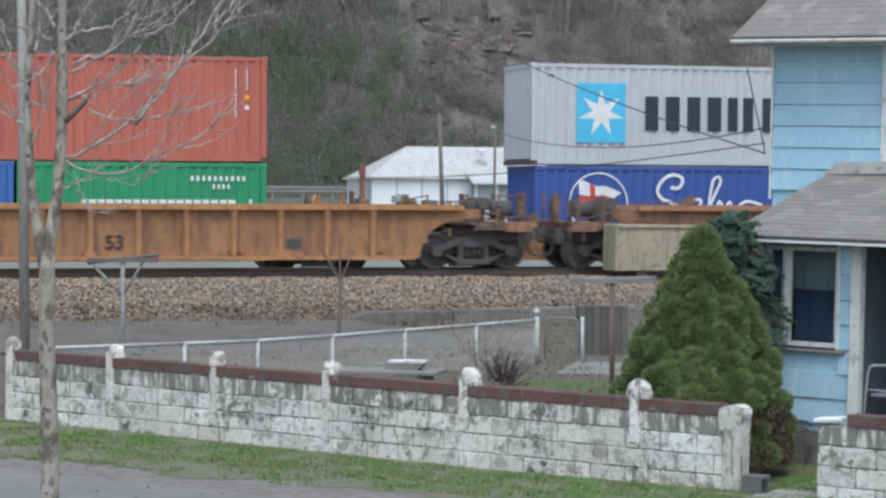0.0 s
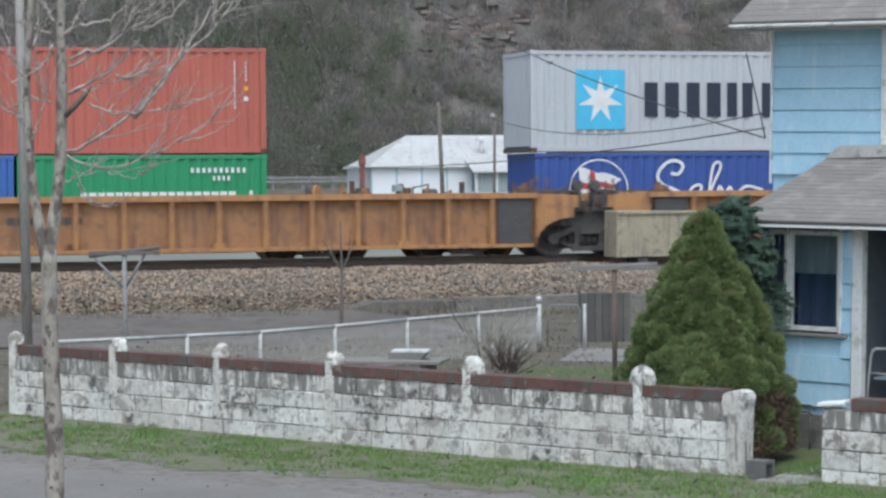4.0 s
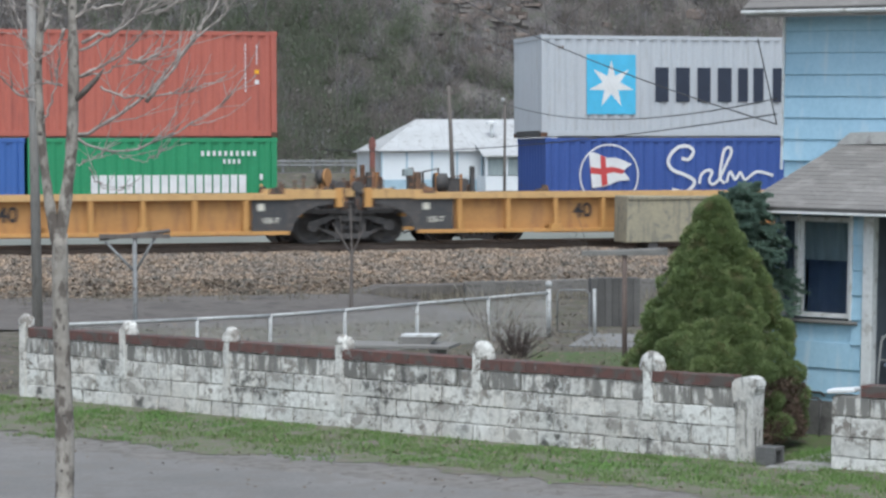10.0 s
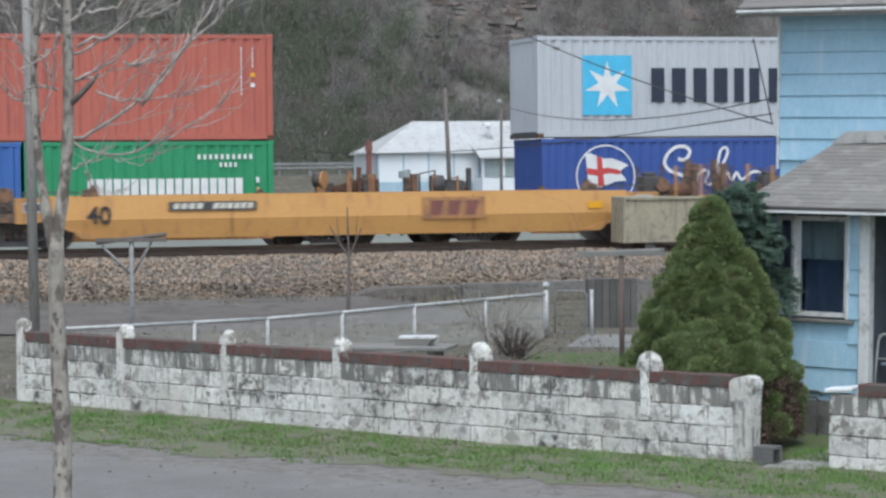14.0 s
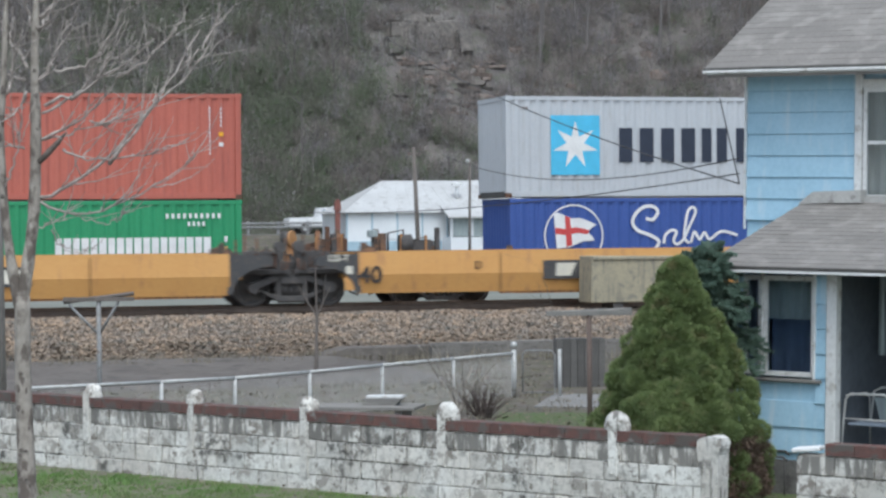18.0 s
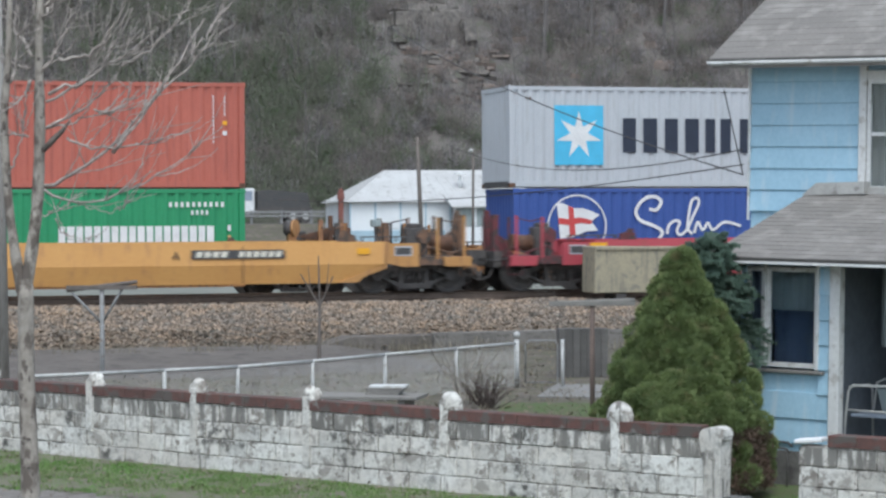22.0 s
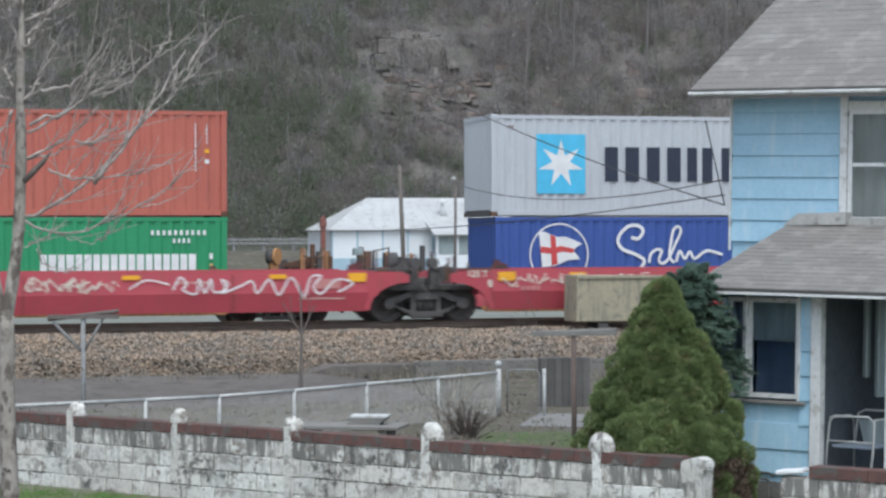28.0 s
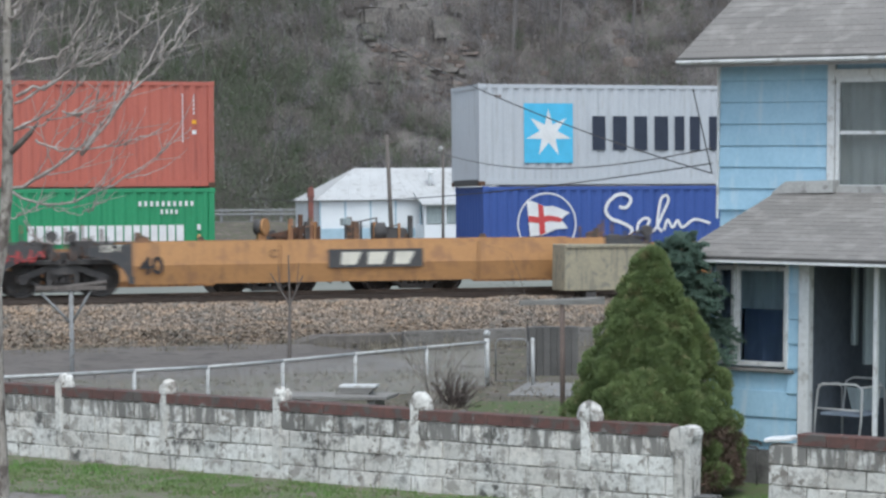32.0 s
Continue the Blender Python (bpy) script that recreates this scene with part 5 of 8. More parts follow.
def garden_wall(name, s0, s1, top, pillars, label, cap=True, first_cap=0.0):
    w = thing(name, wall_pose(0, 0, 0.08) @ pose(0, 0, 0, 0, 0.70, 0), label, "garden wall", kind="structure")
    bm = B()
    box(bm, s0 + 0.02, s1 - 0.02, 0.014, 0.17, -0.1, top - 0.11)
    part("mortar_core", bm, M_MORTAR, w)
    course = (top - 0.11) / 4
    meshes = [[block_mesh(0.385, course - 0.015, 0.19, k, m) for k in range(9)] for m in (M_BLOCK, M_BLOCKTOP)]
    halves = [[block_mesh(0.19, course - 0.012, 0.19, k, m) for k in range(2)] for m in (M_BLOCK, M_BLOCKTOP)]
    rnd = random.Random(9)
    for c in range(4):
        x = s0 + (0.0 if c % 2 else -0.0)
        first, mesh, half = True, meshes[c == 3], halves[c == 3]
        while x < s1 - 0.1:
            short = (first and c % 2 == 0) or x + 0.4 > s1
            me = rnd.choice(half) if short else rnd.choice(mesh)
            piece("block", me, w, pose(x, 0.19 - rnd.uniform(0, 0.008), c * course, 0, 0, rnd.uniform(-0.3, 0.3)))
            x += 0.2 if short else 0.4
            first = False
    if cap:
        bm = B()
        box(bm, 0, 0.2955, -0.015, 0.205, 0, 0.11)
        bevelled(bm, 0.004)
        me = finish(bm, "cap_brick")
        me.materials.append(M_CAPBRICK)
        x = s0 + first_cap + 0.1
        while x < s1 - 0.35:
            piece("cap_brick", me, w, pose(x, 0, top - 0.11, rnd.uniform(-0.5, 0.5), 0, rnd.uniform(-0.15, 0.15)))
            x += 0.298
    foot = (-0.05, 0.36, 0.22, 0.16, 0.40, 0.44, -0.05)
    for k, s in enumerate(pillars):
        bm = B()
        last = k == len(pillars) - 1
        zt = top + (0.0 if last or s > 9.5 else 0.03)
        z0 = foot[min(k, 6)]
        if last:
            # end pillar, worn to a lumpy leaning shape
            ring = [(-0.085, -0.05), (0.115, -0.05), (0.10, 0.25), (0.108, 0.5), (0.098, zt - 0.16), (0.135, zt - 0.10), (0.13, zt - 0.03), (0.08, zt + 0.005), (-0.02, zt + 0.0), (-0.11, zt - 0.03), (-0.135, zt - 0.10), (-0.105, zt - 0.2), (-0.075, 0.45)]
            prism(bm, ring, -0.03, 0.20)
        else:
            wd = 0.058
            prism(bm, [(-wd, z0), (wd, z0 - 0.03), (wd + 0.004, zt + 0.03), (-wd - 0.004, zt + 0.03)], -0.018, 0.10)
        bmesh.ops.bevel(bm, geom=list(bm.edges), offset=0.014, segments=2, affect="EDGES")
        for v in bm.verts:
            v.co += Vector((rnd.uniform(-0.004, 0.004), rnd.uniform(-0.004, 0.004), rnd.uniform(-0.004, 0.004)))
        p = part("pillar", bm, M_PILLAR, w, "white-washed narrow pillar")
        p.matrix_basis = pose(s, 0, 0)
        if last:
            continue
        # a rounded concrete head; the earlier ones are broken open
        bm = B()
        rd, off = ((0.145, 0.045) if k == 4 else (0.152, 0.02)) if k > 3 else (0.118, (0.01, 0.05, 0.035, 0.03)[k])
        bmesh.ops.create_icosphere(bm, subdivisions=3, radius=1.0)
        for v in bm.verts:
            c = v.co.copy()
            dent = 1.0 + 0.10 * noise.noise(c * 1.7 + Vector((k * 3.1, 0, 0)))
            if k < 4:
                dent -= 0.42 * max(0.0, 1 - (c - Vector((0.35, -0.85, 0.25))).length * 1.1) + 0.30 * noise.noise(c * 2.6 + Vector((k * 5.0, 2, 0)))
            v.co = Vector((c.x * rd, c.y * 0.075, c.z * rd * (0.98 if k > 3 else 0.9))) * dent
        for f in bm.faces:
            f.smooth = True
        h = part("pillar_head", bm, M_HEAD, p, "worn round concrete head")
        h.matrix_basis = pose(off, 0.05, zt + (0.015 if k > 3 else 0.02))
    return w


garden_wall("garden_wall_1", 0.0, 9.82, 0.87, PILLARS, "peeling white-washed block wall with red brick cap")
garden_wall("garden_wall_2", 10.70, 17.0, 0.87, (), "peeling white-washed block wall beside a path gap", True, 0.2)


def loose_bits():
    t = thing("hollow_block", wall_pose(9.99, -0.24, 0.0) @ pose(0, 0, 0, 0, 0, -8), "dark grey hollow half block lying by the wall gap", "concrete block")
    bm = B()
    for y0, y1, z0, z1 in ((0, 0.2, 0, 0.03), (0, 0.2, 0.16, 0.19), (0, 0.03, 0.03, 0.16), (0.17, 0.2, 0.03, 0.16)):
        box(bm, 0, 0.2, y0, y1, z0, z1)
    ob = part("shell", bm, mat("damp_concrete", (0.15, 0.145, 0.14), (0.10, 0.097, 0.094), 0.95, scale=8), t)
    ob.matrix_basis = pose(0, 0.06, 0, 0, 0, 8)
    bm = B()
    box(bm, -0.03, 0.24, -0.03, 0.2, 0, 0.04)
    ob = tagged(part("foam_slab", bevelled(bm, 0.01), M_LETW), "white slab lying on the wall end", "slab")
    ob.matrix_basis = wall_pose(10.70, -0.01, 0.722) @ pose(0, 0, 0, 0, -5, 10)
    t = thing("garden_path", wall_pose(10.0, 0.0, 0.0), "grey concrete garden path with a low step", "path", kind="structure")
    for k, (a, b, z) in enumerate(((-0.30, 0.45, 0.030), (0.47, 1.2, 0.036), (1.22, 2.0, 0.05), (2.02, 3.0, 0.06))):
        bm = B()
        box(bm, 0.16, 0.68, a, b, -0.05, z)
        part("slab", bevelled(bm, 0.01), M_CONC, t)


loose_bits()

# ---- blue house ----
# boards inside the porch, its deep shade painted into their colour
M_PORCHSHADE = mat("shade_toned_porch_boards", (0.105, 0.120, 0.142), (0.074, 0.086, 0.102), 0.9, scale=2, fine=12)
HOUSE = pose(3.09, 25.62, 0.0, 0, 1.2, YAW)
house = thing("house", HOUSE, "light blue clapboard house with grey shingle roofs and white trim", "house", kind="structure")


def board_wall(x0, x1, y, z0, z1, step=0.25, gaps=()):
    """Lapped boards on a front that faces the street; gaps: openings as x0, x1, z0, z1."""
    n = int(math.ceil((z1 - z0) / step))
    for k in range(n):
        a, b = z0 + k * step, min(z0 + (k + 1) * step, z1)
        spans = [(x0, x1)]
        for g0, g1, h0, h1 in gaps:
            if h0 < b - 0.02 and h1 > a + 0.02:
                spans = [q for s0, s1 in spans for q in ((s0, min(s1, g0)), (max(s0, g1), s1)) if q[1] - q[0] > 0.01]
        for s0, s1 in spans:
            bm = B()
            prism(bm, [(y - 0.028, a), (y - 0.022, a - 0.006), (y + 0.01, a), (y + 0.01, b + 0.01), (y - 0.006, b + 0.01)], s0, s1, "x")
            part("siding_board", bm, M_SIDING, house)


def trim(x0, x1, y0, y1, z0, z1, name="trim_board", material=None):
    bm = B()
    box(bm, x0, x1, y0, y1, z0, z1)
    return part(name, bevelled(bm, 0.006), material or M_WHITE, house)


# walls behind the boards
for name, x0, x1, y0, y1, z0, z1 in (("wall_upper", -0.60, 0.84, 2.21, 2.33, 0.0, 4.7), ("wall_upper", 1.72, 6.5, 2.21, 2.33, 0.0, 4.7), ("wall_upper", 0.84, 1.72, 2.21, 2.33, 0.0, 3.15), ("wall_upper", 0.84, 1.72, 2.21, 2.33, 4.45, 4.7),
                                     ("wall_side", -0.60, -0.48, 2.33, 7.5, 0.0, 4.7), ("wall_back", -0.60, 6.5, 7.5, 7.62, 0.0, 4.7), ("wall_side", 6.38, 6.5, 2.33, 7.5, 0.0, 4.7),
                                     ("wall_lower", 0.45, 0.50, 0.012, 0.12, 0.0, 2.40), ("wall_lower", 0.50, 1.37, 0.012, 0.12, 0.0, 1.24), ("wall_lower", 1.37, 1.55, 0.012, 0.12, 0.0, 2.40),
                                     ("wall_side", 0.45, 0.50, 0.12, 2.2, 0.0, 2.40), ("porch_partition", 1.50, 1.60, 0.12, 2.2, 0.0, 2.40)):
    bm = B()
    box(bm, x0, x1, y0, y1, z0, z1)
    part(name, bm, M_PORCHSHADE if name == "porch_partition" else M_SIDING, house)
bm = B()
box(bm, -0.45, 6.4, 2.4, 7.4, 3.0, 3.05)
box(bm, 0.50, 1.5, 0.15, 2.18, 0.40, 0.45)
box(bm, -0.45, 6.4, 4.6, 4.65, 3.05, 4.65)
part("inner_floor", bm, M_INSIDE, house)
board_wall(-0.60, 0.78, 2.2, 2.91, 4.60, 0.25)
board_wall(1.85, 6.5, 2.2, 2.91, 4.60, 0.25)
board_wall(0.45, 1.50, 0.0, 0.49, 2.38, 0.262, ((0.50, 1.37, 1.20, 2.40),))
bm = B()
box(bm, 0.44, 4.6, -0.01, 2.2, -0.05, 0.40)
part("foundation", bm, mat("dark_stained_concrete", (0.20, 0.19, 0.178), (0.13, 0.122, 0.115), 0.95, scale=3, fine=20, bump=0.5, grime=(0.09, 0.085, 0.08)), house)
trim(-0.625, -0.60, 2.15, 2.19, 2.8, 4.62)
# upper window
trim(0.78, 0.87, 2.14, 2.20, 3.05, 4.60)
trim(1.69, 1.78, 2.14, 2.20, 3.05, 4.60)
trim(0.75, 1.81, 2.12, 2.21, 3.08, 3.15, "sill", M_WHITE)
trim(0.87, 1.69, 2.15, 2.20, 4.42, 4.52)


def window(x0, x1, z0, z1, y, bars_at=(), shade=None):
    w = new("window_1")
    w.parent = house
    w.empty_display_size = 0.2
    for a, b, c, d in ((x0, x0 + 0.045, z0, z1), (x1 - 0.045, x1, z0, z1), (x0 + 0.045, x1 - 0.045, z0, z0 + 0.05), (x0 + 0.045, x1 - 0.045, z1 - 0.05, z1)):
        bm = B()
        box(bm, a, b, y - 0.01, y + 0.03, c, d)
        part("window_frame", bm, M_WHITE, w)
    for z in bars_at:
        bm = B()
        box(bm, x0 + 0.045, x1 - 0.045, y, y + 0.03, z, z + 0.04)
        part("sash_bar", bm, M_WHITE, w)
    bm = B()
    box(bm, x0 + 0.045, x1 - 0.045, y + 0.012, y + 0.018, z0 + 0.05, z1 - 0.05)
    g = part("pane", bm, M_GLASS, w)
    g.visible_shadow = False
    if shade:
        bm = B()
        prism(bm, [(x, y + 0.10 + 0.02 * math.sin(x * 40)) for x in np.linspace(x0, x1, 30)] + [(x1, y + 0.14), (x0, y + 0.14)], shade[0], shade[1], "z")
        part("curtain", bm, shade[2], w)


M_SHADE = mat("old_roller_shade", (0.42, 0.40, 0.36), None, 0.9, bump=0)
window(0.88, 1.68, 3.16, 4.42, 2.17, (3.78,), (3.2, 4.4, M_SHADE))
window(0.74, 1.34, 1.28, 2.34, 0.03, (), (1.88, 2.34, M_CURTAIN))
# added sheet that gives the lower pane the navy tone of a dim room
bm = B()
prism(bm, [(x, 0.20 + 0.02 * math.sin(x * 30)) for x in np.linspace(0.76, 1.32, 20)] + [(1.32, 0.25), (0.76, 0.25)], 1.30, 1.90, "z")
part("lower_curtain", bm, mat("navy_pane_tone", (0.085, 0.115, 0.19), (0.055, 0.075, 0.13), 0.95, scale=4), house)
window(0.50, 0.72, 1.28, 2.34, 0.03, (), (1.3, 2.3, M_INSIDE))
trim(0.42, 1.44, -0.05, 0.012, 1.222, 1.258, "sill", M_BOARD)
trim(1.335, 1.372, -0.035, 0.012, 1.26, 2.38)
trim(0.715, 0.745, -0.02, 0.03, 1.28, 2.36)
trim(1.50, 1.615, -0.05, 0.08, 0.36, 2.38, "porch_post")
trim(2.33, 2.375, -0.02, 0.03, 0.36, 2.38, "screen_post")
trim(4.40, 4.52, -0.05, 0.08, 0.36, 2.38, "porch_post")
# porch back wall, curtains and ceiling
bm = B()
# back wall carries the painted porch shade
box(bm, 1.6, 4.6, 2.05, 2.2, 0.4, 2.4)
part("porch_back_wall", bm, M_PORCHSHADE, house)
for x0, x1, z0 in ((1.72, 1.80, 1.5), (1.86, 2.02, 1.30), (2.02, 2.18, 0.95), (2.45, 2.75, 1.2)):
    bm = B()
    prism(bm, [(x, 0.75 + 0.03 * math.sin(x * 45)) for x in np.linspace(x0, x1, 14)] + [(x1, 0.80), (x0, 0.80)], z0, 2.36, "z")
    part("porch_curtain", bm, M_CURTAIN, house)
bm = B()
box(bm, 0.3, 4.7, -0.30, 2.19, 2.385, 2.41)
part("porch_ceiling", bm, M_POLE, house)
trim(0.20, 4.8, -0.36, -0.325, 2.375, 2.405, "eave_board")
trim(0.20, 4.8, -0.352, -0.325, 2.406, 2.452, "fascia", M_DARKWOOD)


def roof(x0, x1, y0, z0, y1, z1, hip, name):
    """Shingle courses from eave to top; hip: how far the left edge runs in on the way up."""
    rise, rn = z1 - z0, y1 - y0
    n = int(math.hypot(rise, rn) / 0.145)
    bm = B()
    v = [bm.verts.new(q) for q in ((x0, y0, z0 - 0.03), (x1, y0, z0 - 0.03), (x1, y1, z1 - 0.03), (x0 + hip, y1, z1 - 0.03))]
    bm.faces.new(v)
    part(name + "_deck", bm, M_SHINGLE, house)
    rnd = random.Random(n)
    for k in range(n):
        a, b = k / n, (k + 1.08) / n
        bm = B()
        xa, xb = x0 + hip * a, x0 + hip * b
        x = xa
        off = rnd.uniform(0, 0.3)
        cuts = [xa] + [xa + off + 0.305 * j for j in range(int((x1 - xa) / 0.305)) if xa + off + 0.305 * j > xa + 0.02] + [x1]
        lift = 0.0065
        for c0, c1 in zip(cuts, cuts[1:]):
            if c1 - c0 < 0.02:
                continue
            dz = rnd.uniform(-0.002, 0.003)
            lo = [(c0 + 0.001, y0 + rn * a, z0 + rise * a + lift + dz), (c1 - 0.001, y0 + rn * a, z0 + rise * a + lift + dz)]
            hi = [(max(c1, xb) - 0.001, y0 + rn * b, z0 + rise * b + 0.002), (max(c0, xb) + 0.001, y0 + rn * b, z0 + rise * b + 0.002)]
            bm.faces.new([bm.verts.new(q) for q in lo + hi])
            bm.faces.new([bm.verts.new(q) for q in (lo[0], lo[1], (lo[1][0], lo[1][1], lo[1][2] - 0.008), (lo[0][0], lo[0][1], lo[0][2] - 0.008))])
        part("shingle_course", bm, M_SHINGLE, house)


roof(0.20, 4.8, -0.36, 2.44, 2.2, 3.16, 0.0, "porch_roof")
bm = B()
prism(bm, [(-0.34, 2.40), (2.2, 3.12), (2.2, 2.41), (-0.34, 2.36)], 0.22, 0.30, "x")
part("porch_gable_board", bm, M_SIDING, house)
# flashing and small dormer-like saddle where the porch roof meets the wall
bm = B()
box(bm, 0.25, 4.8, 2.05, 2.19, 3.10, 3.20)
prism(bm, [(0.18, 3.10), (0.36, 3.24), (0.95, 3.26), (0.95, 3.12)], 1.95, 2.12)
part("flashing", bm, mat("weathered_flashing", (0.45, 0.44, 0.42), (0.33, 0.32, 0.305), 0.8, scale=3, grime=(0.24, 0.23, 0.215)), house)
roof(-0.92, 6.9, 1.72, 4.66, 5.1, 6.55, 0.0, "main_roof")
bm = B()
prism(bm, [(5.1, 6.50), (8.4, 4.64), (8.4, 4.58), (5.1, 6.42), (1.75, 4.55), (1.75, 4.62)], -0.90, 6.9, "x")
part("roof_body", bm, M_SHINGLE, house)
trim(-0.94, 6.9, 1.70, 1.735, 4.598, 4.632, "eave_board")
trim(-0.94, 6.9, 1.705, 1.735, 4.634, 4.662, "roof_edge", M_DARKWOOD)
bm = B()
box(bm, -0.9, 6.9, 1.735, 2.2, 4.585, 4.60)
part("soffit", bm, M_WHITE, house)


def lawn_chair():
    m = HOUSE @ pose(1.90, 0.40, 0.46, 0, 0, -4)
    t = thing("lawn_chair", m, "white tubular metal lawn chair on the porch", "chair")
    m_tube = mat("dull_white_tube", (0.50, 0.50, 0.49), (0.38, 0.38, 0.37), 0.6, scale=6)
    bm = B()
    pipe(bm, [(-0.30, -0.26, -0.06), (-0.27, -0.26, 0.36), (-0.25, -0.25, 0.60), (-0.20, -0.25, 0.66), (0.20, -0.25, 0.67), (0.27, -0.25, 0.62), (0.26, -0.25, 0.3), (0.23, -0.26, -0.06)], 0.014, 8)
    part("front_frame", bm, m_tube, t)
    for x in (-0.25, 0.26):
        bm = B()
        pipe(bm, [(x, -0.24, 0.64), (x, 0.20, 0.64), (x, 0.27, 0.58), (x, 0.30, -0.06)], 0.012, 8)
        part("arm_frame", bm, m_tube, t)
    bm = B()
    pipe(bm, [(-0.20, 0.20, 0.34), (-0.20, 0.28, 0.66), (-0.12, 0.29, 0.70), (0.12, 0.29, 0.70), (0.20, 0.28, 0.66), (0.20, 0.20, 0.34)], 0.013, 8)
    part("backrest", bm, m_tube, t)
    bm = B()
    prism(bm, [(-0.17, 0.60), (0.17, 0.60), (0.13, 0.36), (-0.10, 0.36)], 0.22, 0.235)
    part("back_cloth", bm, M_CURTAIN, t, "pale cloth over the backrest")
    bm = B()
    box(bm, -0.23, 0.23, -0.24, 0.22, 0.33, 0.36)
    part("seat", bevelled(bm, 0.01), M_INSIDE, t)
    bm = B()
    pipe(bm, [(-0.25, -0.25, 0.40), (0.25, -0.25, 0.40)], 0.012)
    part("stretcher", bm, m_tube, t)


lawn_chair()
t = thing("metal_rack", HOUSE @ pose(0.86, -0.16, 0.0), "low dark metal rack at the house foot", "rack")
for z, y in ((0.44, 0.0), (0.50, 0.05)):
    bm = B()
    pipe(bm, [(-0.26, y, z - 0.03), (-0.22, y, z), (0.22, y, z), (0.27, y, z - 0.04)], 0.013, 6)
    part("bar", bm, M_IRON, t)
for x in (-0.24, 0.24):
    bm = B()
    tube(bm, (x, 0, 0.0), (x, 0, 0.44), 0.010)
    part("leg", bm, M_IRON, t)


# ---- conifers ----
def conifer(name, base, height_m, radius, material, lobes, blades, seed, label, squat=0.8, lift=0.0, full=0.62, clump=0.13, spike=1.0, widest=9.0):
    """A clipped-looking cone made of needle tufts with hollows between."""
    rnd = random.Random(seed)
    t = thing(name, pose(*base), label, "conifer")
    bm = B()
    tube(bm, (0, 0, 0), (0, 0, height_m * 0.9), 0.07, 0.02)
    part("trunk", bm, M_TRUNK, t)
    verts, faces = [], []
    for k in range(lobes):
        h = ((k + rnd.random()) / lobes) ** 1.45
        r = min(radius * (1 - h) ** full, widest) + 0.02
        a = k * 2.39996 + rnd.uniform(-0.25, 0.25)
        rr = r * rnd.uniform(0.66, 1.0)
        c = Vector((rr * math.cos(a), rr * math.sin(a), 0.12 + lift + h * (height_m - 0.25 - lift)))
        size = clump * rnd.uniform(0.7, 1.2) * (0.75 + 0.3 * (1 - h))
        out = Vector((math.cos(a), math.sin(a), 0.5)).normalized()
        for _ in range(blades):
            d = Vector((rnd.gauss(0, 1), rnd.gauss(0, 1), rnd.gauss(0, 1))).normalized()
            d = (d + out * 0.8).normalized()
            p = c + Vector((d.x * size, d.y * size, d.z * size * squat)) * rnd.uniform(0.82, 1.0)
            q = (d + Vector((rnd.uniform(-0.5, 0.5), rnd.uniform(-0.5, 0.5), rnd.uniform(-0.1, 0.5)))).normalized()
            s = q.cross(Vector((rnd.uniform(-1, 1), rnd.uniform(-1, 1), rnd.uniform(-1, 1)))).normalized() * 0.009
            e = p + q * rnd.uniform(0.02, 0.045) * spike
            o = len(verts)
            verts += [tuple(p - s), tuple(p + s), tuple(e)]
            faces.append((o, o + 1, o + 2))
    me = bpy.data.meshes.new("crown")
    me.from_pydata(verts, [], faces)
    me.materials.append(material)
    ob = new("crown", me)
    ob.parent = t
    ob["label"] = "dense tufted needles"
    bm = B()
    n = 14
    prof = [(0.05, 0.52), (0.3, 0.62), (0.9, 0.46), (1.6, 0.26), (2.1, 0.08), (height_m - 0.2, 0.02)]
    rings = [[bm.verts.new((radius * r * math.cos(k * math.tau / n), radius * r * math.sin(k * math.tau / n), lift + z / 2.5 * (height_m - lift))) for k in range(n)] for z, r in prof[:-1]]
    for r0, r1 in zip(rings, rings[1:]):
        for k in range(n):
            bm.faces.new((r0[k], r0[(k + 1) % n], r1[(k + 1) % n], r1[k]))
    bm.faces.new(rings[0][::-1])
    bm.faces.new(rings[-1])
    part("inner_crown", bm, material, t)
    return t


island_vary(M_SPRUCE, 0.85, 1.15)
island_vary(M_BLUESPRUCE, 0.85, 1.15)
thin_leaf(M_SPRUCE, 0.35)
thin_leaf(M_BLUESPRUCE, 0.45)
dwarf = conifer("dwarf_spruce", (2.72, 24.2, 0.0), 2.60, 1.22, M_SPRUCE, 360, 470, 3, "dense cone-shaped green dwarf spruce by the blue house", 0.75, 0.12, 0.95, 0.15, 1.0, 0.84)


def dead_skirt():
    """Brown dead twigs low on the house side of the clipped spruce."""
    rnd = random.Random(77)
    m = mat("dead_brown_needles", (0.155, 0.100, 0.070), (0.085, 0.062, 0.046), 0.95, scale=4, fine=20, bump=0)
    verts, faces = [], []
    for _ in range(16000):
        a = rnd.uniform(-1.25, 0.5)
        r = rnd.uniform(0.62, 0.93)
        p = Vector((r * math.cos(a), r * math.sin(a), rnd.uniform(0.12, 0.72)))
        if noise.noise(p * 5.0) < -0.12:
            continue
        q = Vector((rnd.gauss(0, 1), rnd.gauss(0, 1), rnd.gauss(0, 1))).normalized()
        s = q.cross(Vector((rnd.uniform(-1, 1), rnd.uniform(-1, 1), rnd.uniform(-1, 1)))).normalized() * 0.006
        o = len(verts)
        verts += [tuple(p - s), tuple(p + s), tuple(p + q * 0.06)]
        faces.append((o, o + 1, o + 2))
    me = bpy.data.meshes.new("dead_skirt")
    me.from_pydata(verts, [], faces)
    me.materials.append(m)
    ob = new("dead_skirt", me)
    ob.parent = dwarf
    ob["label"] = "dead brown lower twigs"


dead_skirt()


